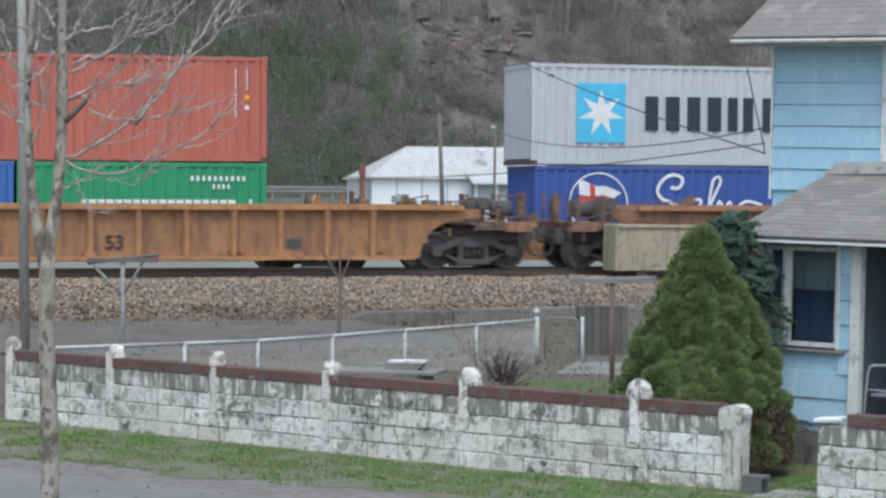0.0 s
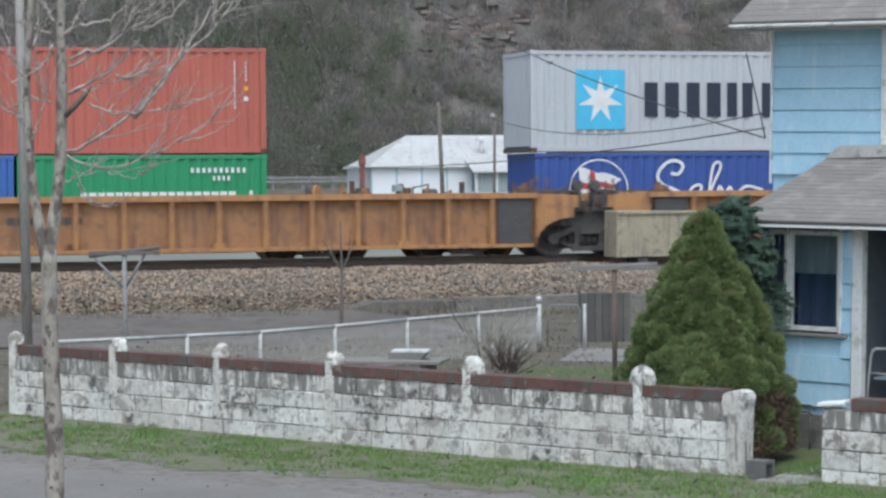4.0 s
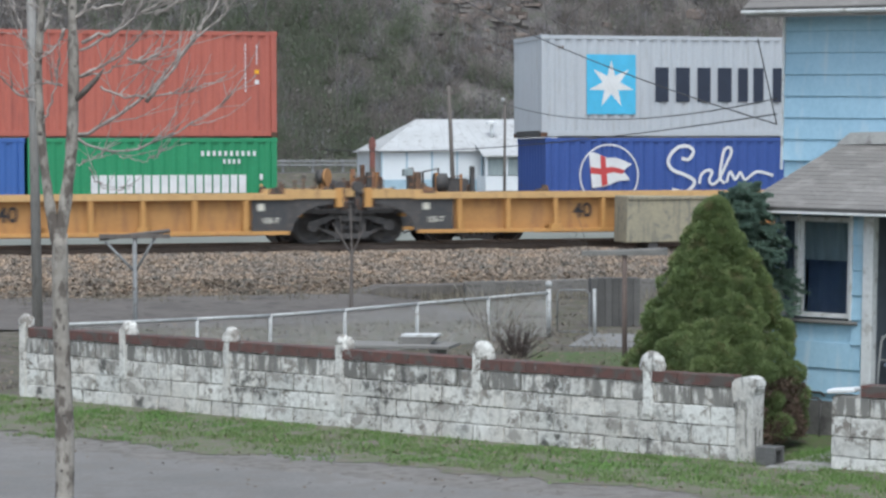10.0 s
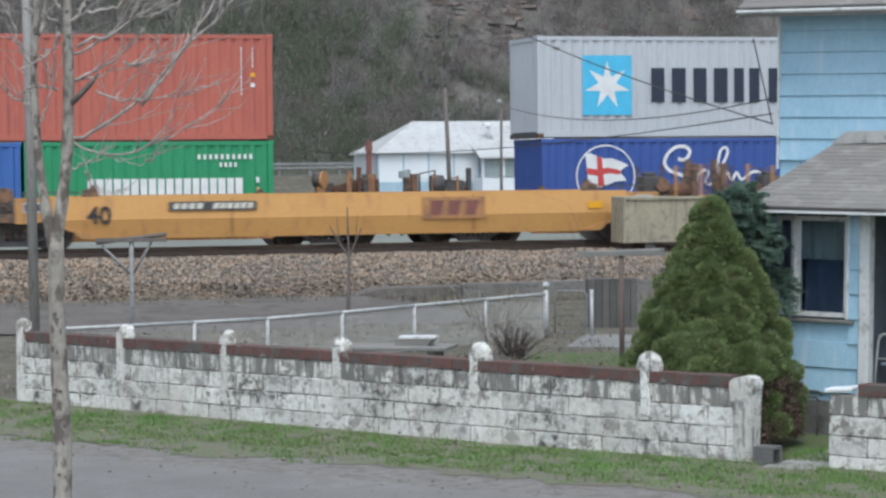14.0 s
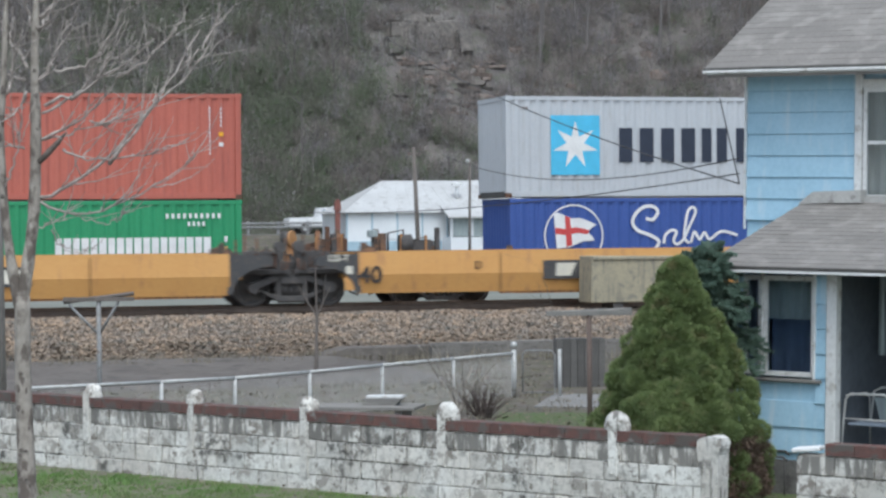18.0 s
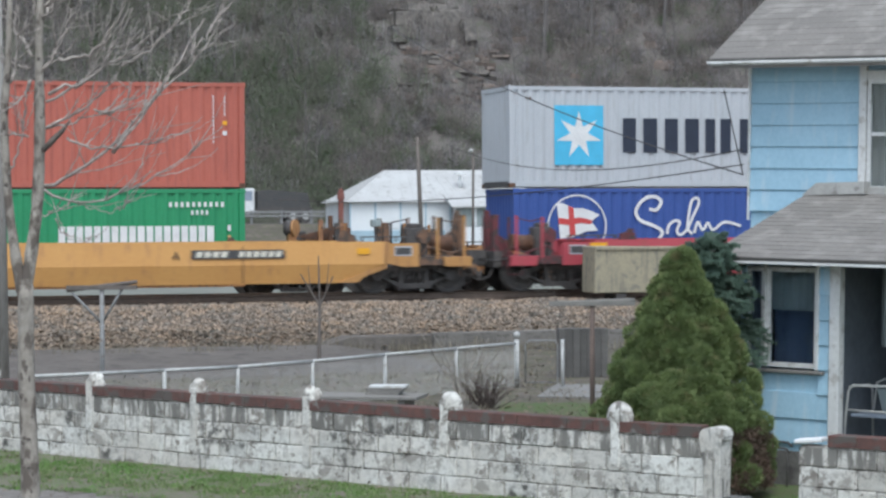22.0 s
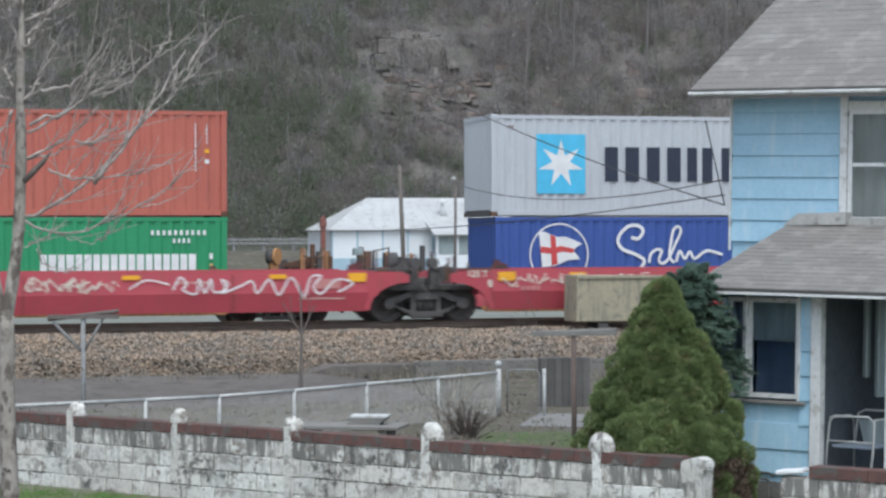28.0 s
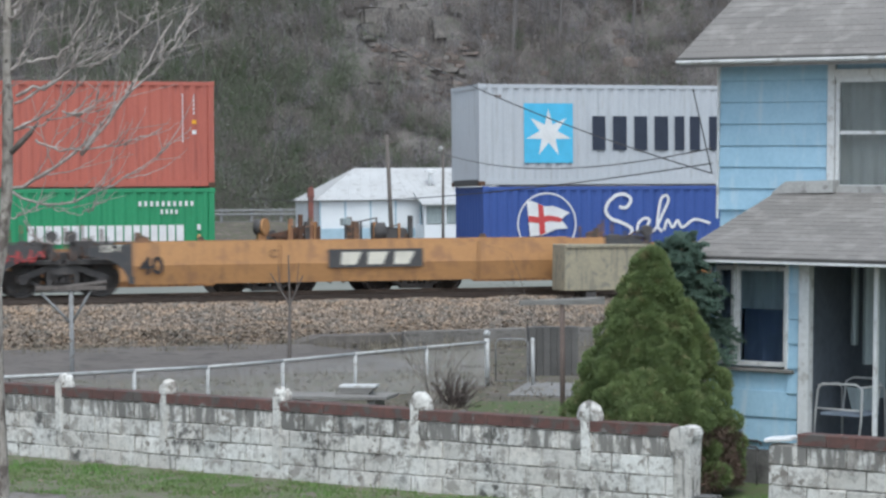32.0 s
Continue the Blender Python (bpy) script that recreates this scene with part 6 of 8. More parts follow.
def feathery_spruce():
    """A young spruce: whorls of drooping boughs, each with needled side shoots."""
    rnd = random.Random(5)
    t = thing("blue_spruce", pose(3.12, 25.0, 0.0), "blue-green young spruce against the house front", "conifer")
    bm = B()
    tube(bm, (0, 0, 0), (0, 0, 2.55), 0.05, 0.012)
    part("trunk", bm, M_TRUNK, t)
    H = 2.66

    def needles(verts, faces, a, b, n, size):
        ax = (b - a).normalized()
        for _ in range(n):
            p = a.lerp(b, rnd.random())
            d = Vector((rnd.gauss(0, 1), rnd.gauss(0, 1), rnd.gauss(0, 1)))
            d = ((d - ax * d.dot(ax)).normalized() + ax * 0.7).normalized()
            s = d.cross(Vector((rnd.uniform(-1, 1), rnd.uniform(-1, 1), rnd.uniform(-1, 1)))).normalized() * 0.0075
            o = len(verts)
            verts += [tuple(p - s), tuple(p + s), tuple(p + d * size * rnd.uniform(0.7, 1.2))]
            faces.append((o, o + 1, o + 2))

    z, k = 1.52, 0
    while z < H - 0.08:
        f = (z - 1.52) / (H - 1.52)
        reach = 0.55 * (1 - f) ** 0.62 + 0.05
        for _ in range(8 if f < 0.75 else 6):
            a = k * 2.39996 + rnd.uniform(-0.3, 0.3)
            k += 1
            L = reach * rnd.uniform(0.75, 1.08)
            out, droop = Vector((math.cos(a), math.sin(a), 0)), rnd.uniform(-0.35, 0.25)
            pts = [Vector((0, 0, z)) + out * L * j / 5 + Vector((0, 0, L * (0.55 * (j / 5) - 0.62 * (j / 5) ** 2 + 0.55 * f * j / 5 + droop * j / 5))) for j in range(6)]
            bm = B()
            pipe(bm, pts, [0.012 * (1 - 0.13 * j) for j in range(6)], 5)
            bough = part("bough", bm, M_POLE, t)
            verts, faces = [], []
            for j, (p, q) in enumerate(zip(pts, pts[1:])):
                needles(verts, faces, p, q, 34, 0.034)
                if j:
                    for side in (-1, 1):
                        for _ in range(3):
                            o = p.lerp(q, rnd.random())
                            d = (out * 0.8 + out.cross(Vector((0, 0, 1))) * side * rnd.uniform(0.6, 1.0) + Vector((0, 0, rnd.uniform(-0.55, 0.35)))).normalized()
                            needles(verts, faces, o, o + d * L * rnd.uniform(0.22, 0.42) * (1.15 - 0.12 * j), 60, 0.034)
            me = bpy.data.meshes.new("needles")
            me.from_pydata(verts, [], faces)
            me.materials.append(M_BLUESPRUCE)
            nd = new("needles", me)
            nd.parent = bough
        z += 0.105 * (1 - 0.35 * f)


feathery_spruce()


# ---- bare trees ----
def limb(bm, rnd, a, d, length, r, depth, droop=0.0, spread=0.7):
    """A crooked tapering limb with side shoots."""
    steps = max(3, int(length / 0.22))
    p, d = Vector(a), Vector(d).normalized()
    for k in range(steps):
        d = (d + Vector((rnd.gauss(0, 0.17), rnd.gauss(0, 0.13), rnd.gauss(0.04, 0.14) - droop))).normalized()
        q = p + d * length / steps
        ra, rb = r * (1 - 0.8 * k / steps), r * (1 - 0.8 * (k + 1) / steps)
        tube(bm, p, q, ra, rb, 6 if r > 0.02 else 4, False)
        if depth and k > 0 and rnd.random() < 0.75:
            side = Vector((rnd.gauss(0, 1), rnd.gauss(0, 0.6), rnd.gauss(0.3, 0.5))).normalized()
            limb(bm, rnd, q, (d * 0.7 + side * spread), length * rnd.uniform(0.35, 0.6), rb * 0.62, depth - 1, droop * 0.5, spread)
        p = q
    return p


def street_tree():
    """A young kerb tree: one scarred trunk, two upright stems, long thin branches that sweep out and up."""
    t = thing("bare_tree", pose(-3.10, 19.0, 0.0), "young bare tree with pale mottled bark at the kerb", "tree")
    rnd = random.Random(12)
    heights = [-0.05 + 2.40 * k / 24 for k in range(25)]
    bm = B()
    pipe(bm, [(0.012 * math.sin(z * 2.6) - 0.012 * max(0, z - 2.0), 0.01 * math.sin(z * 1.9), z) for z in heights], [(0.080 - 0.008 * z) * rnd.uniform(0.96, 1.05) for z in heights], 14)
    part("trunk", bm, M_TRUNK, t)
    M_SCAR = mat("dark_bark_scar", (0.085, 0.072, 0.064), (0.17, 0.145, 0.125), 0.95, scale=18)

    def scar(x, y, z, s, tall):
        bm = B()
        bmesh.ops.create_icosphere(bm, subdivisions=2, radius=s, matrix=Matrix.Translation((x, y, z)) @ Matrix.Diagonal((1.0, 0.5, tall, 1)))
        for v in bm.verts:
            v.co += Vector((rnd.gauss(0, 0.16), 0, rnd.gauss(0, 0.2))) * s
        part("bark_scar", bm, M_SCAR, t)

    # an old wound at the height of the wall's cap, then rings and knots up and down the trunk
    for a, z, s, tall in ((0.1, 1.68, 0.022, 1.7), (-0.45, 1.62, 0.022, 1.9), (0.5, 1.60, 0.013, 2.6), (-0.1, 1.74, 0.026, 0.5), (-0.5, 1.46, 0.024, 1.3), (0.0, 1.43, 0.016, 0.8), (-0.3, 1.13, 0.026, 0.4), (0.2, 1.12, 0.022, 0.4), (-0.6, 1.09, 0.018, 0.9),
                          (-0.7, 0.90, 0.020, 0.5), (0.1, 0.89, 0.024, 0.35), (0.5, 0.84, 0.012, 2.0), (0.3, 0.70, 0.010, 2.2), (0.4, 1.95, 0.016, 0.6), (-0.6, 2.10, 0.018, 0.6), (0.0, 2.24, 0.022, 1.2), (0.7, 1.30, 0.014, 0.8), (-0.2, 0.45, 0.020, 0.5)):
        r = (0.080 - 0.008 * z) * 0.97
        scar(r * math.sin(a) + 0.012 * math.sin(z * 2.6), -r * math.cos(a), z, 0.72 * s, 1.2 * tall)
    for x, z in ((-0.11, 2.72), (-0.155, 3.15), (-0.17, 3.62), (0.05, 2.68), (0.075, 2.84), (0.08, 3.0), (0.105, 3.28), (0.10, 3.46), (0.125, 3.68), (0.12, 3.95), (0.11, 4.15), (-0.14, 4.0)):
        scar(x, -0.035, z, rnd.uniform(0.012, 0.022), rnd.uniform(0.6, 2.2))
    for chain, rs in (([(-0.03, 0, 2.25), (-0.10, 0.03, 2.65), (-0.15, 0, 3.1), (-0.17, 0.02, 3.7), (-0.13, 0, 4.3), (-0.10, 0, 5.4)], [0.045, 0.038, 0.034, 0.030, 0.026, 0.012]),
                      ([(-0.02, 0, 2.25), (0.05, 0, 2.7), (0.09, -0.02, 3.05), (0.11, 0, 3.6), (0.11, 0, 4.3), (0.16, 0, 5.5)], [0.050, 0.047, 0.048, 0.044, 0.034, 0.012])):
        bm = B()
        path = [(x, 0.0, z) for x, z in smooth_line([(p[0], p[2]) for p in chain], 5)]
        pipe(bm, path, [rs[min(len(rs) - 1, int(k * len(rs) / len(path)))] * rnd.uniform(0.93, 1.08) for k in range(len(path))], 10)
        part("stem", bm, M_TRUNK, t)

    def sweep(bm, a, c, b, r, knots):
        """A thin branch from a to b, drawn towards c, knobbly at its buds."""
        pts = []
        for k in range(15):
            f = k / 14
            p = Vector(a) * (1 - f) ** 2 + Vector(c) * 2 * f * (1 - f) + Vector(b) * f * f
            pts.append(p + Vector((rnd.gauss(0, knots), rnd.gauss(0, knots), rnd.gauss(0, knots))) * (0 < k))
        pipe(bm, pts, [r * (1 - 0.72 * k / 14) * rnd.uniform(0.85, 1.25) for k in range(15)], 6)
        return pts

    def crown(arcs):
        """Branches as (start, pull, end), each aside and up from the trunk's foot, with upswept shoots and buds."""
        for (a0, z0), (a1, z1), (a2, z2), r in arcs:
            y1, y2 = rnd.uniform(-0.12, 0.12), rnd.uniform(-0.3, 0.3)
            bm = B()
            pts = sweep(bm, (a0, 0, z0), (a1, y1, z1), (a2, y2, z2), 1.3 * r, 0.010)
            br = part("branch", bm, M_TWIG, t)
            bm = B()
            size = (Vector((a2, z2)) - Vector((a0, z0))).length
            for _ in range(int(3 + 4.8 * size)):
                k = rnd.randrange(2, 13)
                d = (pts[k + 1] - pts[k]).normalized()
                side = Vector((rnd.gauss(0, 0.42), rnd.gauss(0, 0.5), rnd.gauss(0.22, 0.38)))
                d = (d + side).normalized() * rnd.uniform(0.18, 0.36 + 0.32 * size) * (1.1 - 0.04 * k)
                shoot = sweep(bm, pts[k], pts[k] + d * 0.55 - Vector((0, 0, 0.05 * d.length)), pts[k] + d + Vector((0, 0, 0.30 * d.length)), 0.0058, 0.004)
                for j in (6, 9):
                    if rnd.random() < 0.4:
                        e = Vector((rnd.gauss(d.x, 0.12), rnd.gauss(0, 0.1), rnd.uniform(0.02, 0.22)))
                        tube(bm, shoot[j], shoot[j] + e * 0.7, 0.0034, 0.0022, 4, False)
            for _ in range(int(5 * size) + 2):
                s0 = rnd.choice(pts[2:])
                e0 = s0 + Vector((rnd.gauss(0, 0.02), rnd.gauss(-0.01, 0.02), rnd.uniform(-0.015, 0.035)))
                tube(bm, s0, e0, 0.008, 0.004, 5, False)
            tw = part("twig_spray", bm, M_TWIG, br)
            tw["kind"] = "stuff"

    crown((((0.14, 3.14), (0.75, 3.27), (1.41, 4.47), 0.0145), ((0.69, 3.4), (1.05, 3.89), (1.64, 4.44), 0.011),
           ((0.14, 3.11), (0.59, 2.77), (1.56, 3.59), 0.01), ((0.33, 3.52), (0.64, 3.31), (1.32, 3.6), 0.009),
           ((0.15, 3.6), (0.48, 3.73), (0.74, 4.02), 0.01), ((0.13, 3.59), (0.59, 3.71), (0.93, 3.78), 0.007),
           ((0.54, 3.75), (0.76, 3.63), (0.83, 3.99), 0.008), ((0.18, 3.87), (0.7, 4.05), (1.1, 4.4), 0.011),
           ((0.77, 4.09), (1.05, 4.24), (1.32, 4.62), 0.009), ((0.27, 4.15), (0.66, 4.11), (0.84, 4.63), 0.011),
           ((0.16, 3.81), (0.66, 4.02), (0.83, 4.57), 0.01), ((0.12, 4.06), (0.29, 4.24), (0.36, 4.54), 0.013),
           ((0.51, 4.02), (0.55, 4.26), (0.53, 4.52), 0.006)))
    crown((((0.12, 4.44), (0.2, 4.54), (0.28, 4.74), 0.013), ((0.1, 4.48), (0.06, 4.65), (0.0, 4.87), 0.012),
           ((0.15, 4.57), (0.41, 4.74), (0.57, 5.17), 0.012), ((0.13, 4.7), (0.54, 4.8), (0.98, 5.26), 0.012),
           ((1.31, 4.2), (1.49, 4.37), (1.61, 4.62), 0.006), ((0.1, 2.88), (0.23, 2.94), (0.49, 3.0), 0.006),
           ((0.47, 2.97), (0.72, 2.85), (0.82, 3.02), 0.005), ((0.23, 2.88), (0.31, 2.64), (0.54, 2.72), 0.005),
           ((0.06, 4.18), (-0.05, 4.31), (-0.2, 4.52), 0.012), ((0.04, 4.08), (-0.08, 4.09), (-0.29, 4.2), 0.01),
           ((0.04, 3.99), (-0.04, 3.74), (-0.26, 3.7), 0.009), ((0.02, 3.53), (-0.13, 3.59), (-0.33, 3.48), 0.01),
           ((-0.14, 3.4), (-0.31, 3.4), (-0.52, 3.7), 0.011), ((-0.16, 3.7), (-0.3, 3.89), (-0.36, 4.22), 0.011),
           ((-0.12, 3.96), (-0.03, 4.18), (-0.03, 4.54), 0.01), ((-0.15, 3.22), (-0.02, 3.4), (0.01, 3.74), 0.008),
           ((0.09, 4.83), (-0.06, 5.09), (-0.14, 5.43), 0.01)))
    # a broken stub on the stem
    bm = B()
    pipe(bm, [(0.14, -0.03, 3.42), (0.22, -0.05, 3.50), (0.30, -0.06, 3.58), (0.36, -0.06, 3.66)], [0.022, 0.026, 0.020, 0.006], 7)
    part("broken_stub", bm, M_SCAR, t)


street_tree()


def shrub(name, base, h, count, seed, material, label, spread=0.35, r=0.012):
    rnd = random.Random(seed)
    t = thing(name, pose(*base), label, "shrub")
    for k in range(count):
        bm = B()
        limb(bm, rnd, (rnd.uniform(-0.1, 0.1), rnd.uniform(-0.1, 0.1), 0), (rnd.gauss(0, spread), rnd.gauss(0, spread), 1), h * rnd.uniform(0.6, 1.0), r, 2)
        part("stem", bm, material, t)
    return t


t = thing("sapling", pose(-1.88, 46.0, 0.0), "thin bare sapling before the ballast bank", "tree")
bm = B()
rnd = random.Random(2)
for a, b, r in (((0, 0, 0), (0.02, 0, 1.15), 0.045), ((0.02, 0, 1.15), (0.0, 0, 2.1), 0.022), ((0.02, 0, 1.12), (-0.35, 0, 1.75), 0.018), ((0.02, 0, 1.12), (0.28, 0, 1.7), 0.018), ((-0.16, 0, 1.42), (-0.2, 0, 1.9), 0.01), ((0.15, 0, 1.42), (0.2, 0, 1.95), 0.01)):
    tube(bm, a, b, r, r * 0.6, 7, False)
part("trunk", bm, M_POLE, t)
M_DARKTWIG = mat("dark_brown_twig", (0.105, 0.078, 0.068), (0.065, 0.052, 0.047), 0.95, scale=4, bump=0)
shrub("bare_shrub", (0.75, 36.0, 0.0), 1.35, 9, 21, M_TRUNK, "tangled bare shrub by the fence", 0.4, 0.016)
shrub("bare_shrub", (1.05, 35.2, 0.0), 0.66, 78, 22, M_DARKTWIG, "low dark bare shrub behind the wall", 0.55, 0.009)
shrub("bare_shrub", (2.95, 44.5, 0.1), 2.2, 3, 23, M_POLE, "thin bare brush below the tracks", 0.25, 0.012)
shrub("bare_shrub", (-3.2, 48.0, 0.0), 1.3, 5, 24, M_POLE, "thin bare brush below the tracks", 0.5, 0.012)


M_POLE2 = mat("dull_grey_steel", (0.30, 0.30, 0.30), (0.20, 0.20, 0.20), 0.7, 0.2, scale=6, grime=(0.17, 0.14, 0.12))


# ---- yard: fence, clothes-line posts, bench, low stone wall, bin ----
def lerp(a, b, k):
    return tuple(p + (q - p) * k for p, q in zip(a, b))


def chain_fence():
    t = thing("chain_link_fence", pose(0, 0, 0), "galvanised chain-link fence running up the yard", "fence")
    line = [(-5.3, 32.2, 0.72), (-3.55, 33.5, 0.71), (-2.59, 34.5, 0.69), (-1.55, 35.6, 0.70), (-0.48, 36.87, 0.716), (0.65, 38.2, 0.73), (1.68, 39.5, 0.74)]
    for k, (x, y, z) in enumerate(line):
        bm = B()
        tube(bm, (x, y, -0.1), (x, y, z + (0.06 if k == len(line) - 1 else 0.0)), 0.045 if k == len(line) - 1 else 0.028, n=10)
        part("post", bm, M_GALV, t)
        if k == len(line) - 1:
            bm = B()
            bmesh.ops.create_icosphere(bm, subdivisions=2, radius=0.06, matrix=Matrix.Translation((x, y, z + 0.14)))
            part("post_cap", bm, M_GALV, t)
    for a, b in zip(line, line[1:]):
        bm = B()
        tube(bm, a, b, 0.026, n=8)
        part("top_rail", bm, M_GALV, t)
        bm = B()
        n = int((Vector(b) - Vector(a)).length / 0.055)
        for i in range(n):
            for flip in (0, 1):
                p, q = lerp(a, b, i / n), lerp(a, b, (i + 1) / n)
                for j in range(13):
                    z0, z1 = 0.02 + 0.052 * j, 0.02 + 0.052 * (j + 1)
                    s, e = (p, q) if (j + flip) % 2 else (q, p)
                    tube(bm, (s[0], s[1], z0), (e[0], e[1], z1), 0.0022, n=3, caps=False)
        ob = part("mesh", bm, M_GALV, t)
        ob["kind"] = "stuff"
    g = thing("fence_gate", pose(1.75, 39.6, 0, 0, 0, -8), "galvanised chain-link gate with bent frame", "gate")
    for x0, x1 in ((0.08, 0.62),):
        bm = B()
        pipe(bm, [(x0, 0, 0.08), (x0, 0, 0.72), (x0 + 0.06, 0, 0.78), (x1 - 0.06, 0, 0.78), (x1, 0, 0.72), (x1, 0, 0.08), (x0, 0, 0.08)], 0.013, 8)
        part("gate_frame", bm, M_POLE2, g)
    bm = B()
    tube(bm, (0.70, 0, -0.1), (0.70, 0, 0.80), 0.03)
    part("post", bm, M_GALV, g)


chain_fence()


def line_post(base, z, half, tilt, material, label, braces=True, arm=None):
    t = thing("clothes_line_post", pose(*base), label, "clothes-line post")
    bm = B()
    tube(bm, (0, 0, -0.2), (0, 0, z), 0.035, n=10)
    part("post", bm, material, t)
    bm = B()
    a, b = (-half, 0, z - tilt), (half, 0, z + tilt)
    tube(bm, a, b, 0.03, n=8)
    box(bm, -half, half, -0.05, 0.05, z - 0.05, z + 0.01)
    part("cross_arm", bm, arm or material, t)
    if braces:
        for k, e in enumerate((-0.85, 0.62)):
            bm = B()
            tube(bm, (0, 0, z - 0.55), (half * e, 0, z + tilt * e - 0.04), 0.02)
            part("brace", bm, material, t)
    return t


line_post((-4.62, 35.0, 0.0), 1.86, 0.52, 0.06, M_POLE2, "weathered grey steel clothes-line post with braced arm", True, M_POLE)
M_BROWNPIPE = mat("brown_rusted_pipe", (0.165, 0.118, 0.10), (0.118, 0.09, 0.078), 0.8, 0.1, scale=6)
line_post((2.31, 31.0, 0.0), 1.74, 0.56, 0.02, M_BROWNPIPE, "rusty steel clothes-line post with a pale arm", False, M_BOARD)


def bench():
    t = thing("picnic_table", pose(-0.62, 31.0, 0.0, 0, 0, -12), "weathered board table with planks stacked on it", "table")
    for y in (-0.28, -0.09, 0.10, 0.29):
        bm = B()
        box(bm, -0.72, 0.72, y - 0.085, y + 0.085, 0.50, 0.545)
        part("board", bevelled(bm, 0.006), M_BOARD, t)
    for x in (-0.5, 0.5):
        bm = B()
        box(bm, x - 0.05, x + 0.05, -0.3, 0.3, 0.0, 0.5)
        part("leg", bm, M_BOARD, t)
    t2 = thing("plank_stack", pose(-0.40, 31.0, 0.545, 0, 0, -10), "stack of white painted planks", "planks")
    for k in range(4):
        bm = B()
        box(bm, -0.24 + 0.05 * (k % 2), 0.20 + 0.03 * k, -0.15, 0.15, 0.032 * k, 0.032 * k + 0.028)
        part("plank", bm, M_WHITE if k == 3 else M_BOARD, t2)


bench()


def stone_wall():
    t = thing("low_stone_wall", track_pose(FRONT_C, 0, 0), "low weathered concrete retaining wall below the ballast", "retaining wall", kind="structure")
    rnd = random.Random(31)
    M_FIELD = mat("field_stone", (0.215, 0.200, 0.184), (0.150, 0.138, 0.127), 0.95, scale=1.5, fine=20, bump=0.5, vary=0.12, grime=(0.085, 0.076, 0.068))
    meshes = []
    for k in range(6):
        bm = B()
        box(bm, -0.5, 0.5, -0.5, 0.5, -0.5, 0.5)
        bmesh.ops.bevel(bm, geom=list(bm.edges), offset=0.03, segments=1, affect="EDGES")
        for v in bm.verts:
            v.co += Vector((rnd.uniform(-0.006, 0.006), rnd.uniform(-0.04, 0.04), rnd.uniform(-0.03, 0.03)))
        me = finish(bm, "stone")
        me.materials.append(M_FIELD)
        meshes.append(me)
    u = -4.6
    while u < 7.5:
        w = rnd.uniform(0.9, 1.9)
        piece("stone", rnd.choice(meshes), t, pose(u + w / 2, -6.2, 0.20, 0, rnd.uniform(-0.6, 0.6), rnd.uniform(-1.5, 1.5)) @ Matrix.Diagonal((w, 0.3, 0.42 + rnd.uniform(-0.02, 0.02), 1)))
        u += w * 0.985
    bm = B()
    prism(bm, [(-7.5, 0.0), (-6.35, 0.33), (7.5, 0.36), (7.5, -0.1), (-7.5, -0.1)], -6.05, -5.2)
    part("fill", bm, M_DIRT, t)


stone_wall()
# dark soil slope to the west of the stone wall
bm = B()
us = np.linspace(-22, -5.6, 28)
rows_ = []
for q, z in ((-12.5, 0.01), (-10.5, 0.08), (-8.6, 0.13), (-6.8, 0.20), (-5.2, 0.16)):
    rows_.append([bm.verts.new((*(FRONT_C + TU * u + TN * q)[:2], (z + 0.05 * noise.noise(Vector((u, q, 3)))) * min(1, (-5.4 - u) / 1.5 + 0.1))) for u in us])
for r0, r1 in zip(rows_, rows_[1:]):
    for i in range(len(us) - 1):
        bm.faces.new((r0[i], r0[i + 1], r1[i + 1], r1[i]))
tagged(part("soil_slope", bm, M_DIRT), "bare dark soil below the tracks", "soil", kind="structure")
strip("yard_path", mat("dull_concrete", (0.25, 0.24, 0.228), (0.19, 0.182, 0.172), 0.9, scale=2, fine=30, bump=0.4), [(1.9, 37.3), (2.9, 37.0), (3.4, 39.6), (2.4, 40.2)], 0.02, "pale concrete path beside the fence gate", "path")
strip("back_grass", M_LAWN, [(1.0, 31.5), (3.8, 31.0), (3.9, 35.8), (1.3, 36.2)], 0.018, "green grass patch behind the wall", "grass")

t = thing("wood_shed_panel", pose(2.55, 41.8, 0.0, 0, 0, 4), "low dark grey board shed", "shed")
for k in range(7):
    bm = B()
    box(bm, -0.02 + 0.125 * k, 0.098 + 0.125 * k, 0, 0.4, 0, 0.86)
    part("board", bm, M_DARKWOOD, t)

# big stained bin standing below the near rail
t = thing("concrete_bin", track_pose(FRONT_C, 0.42, 1.06), "stained grey-yellow concrete bin beside the track", "bin")
bm = B()
prism(bm, [(-0.22, 0.0), (1.98, 0.0), (2.0, 1.05), (-0.20, 1.08)], -2.75, -1.85)
bmesh.ops.bevel(bm, geom=list(bm.edges), offset=0.02, segments=1, affect="EDGES")
part("body", bm, M_TANK, t)
bm = B()
box(bm, -0.18, 1.96, -2.79, -1.82, 1.0, 1.055)
part("rim", bm, M_TANK, t)
for x in (0.45, 1.55):
    bm = B()
    box(bm, x - 0.12, x + 0.12, -2.7, -1.9, -0.32, 0.0)
    part("skid", bm, M_IRON, t)


# ---- poles and cables ----
M_GREYPOLE = mat("pale_grey_pole", (0.38, 0.36, 0.335), (0.27, 0.25, 0.232), 0.9, scale=3, stretch=(4, 4, 0.5), grime=(0.22, 0.20, 0.185))


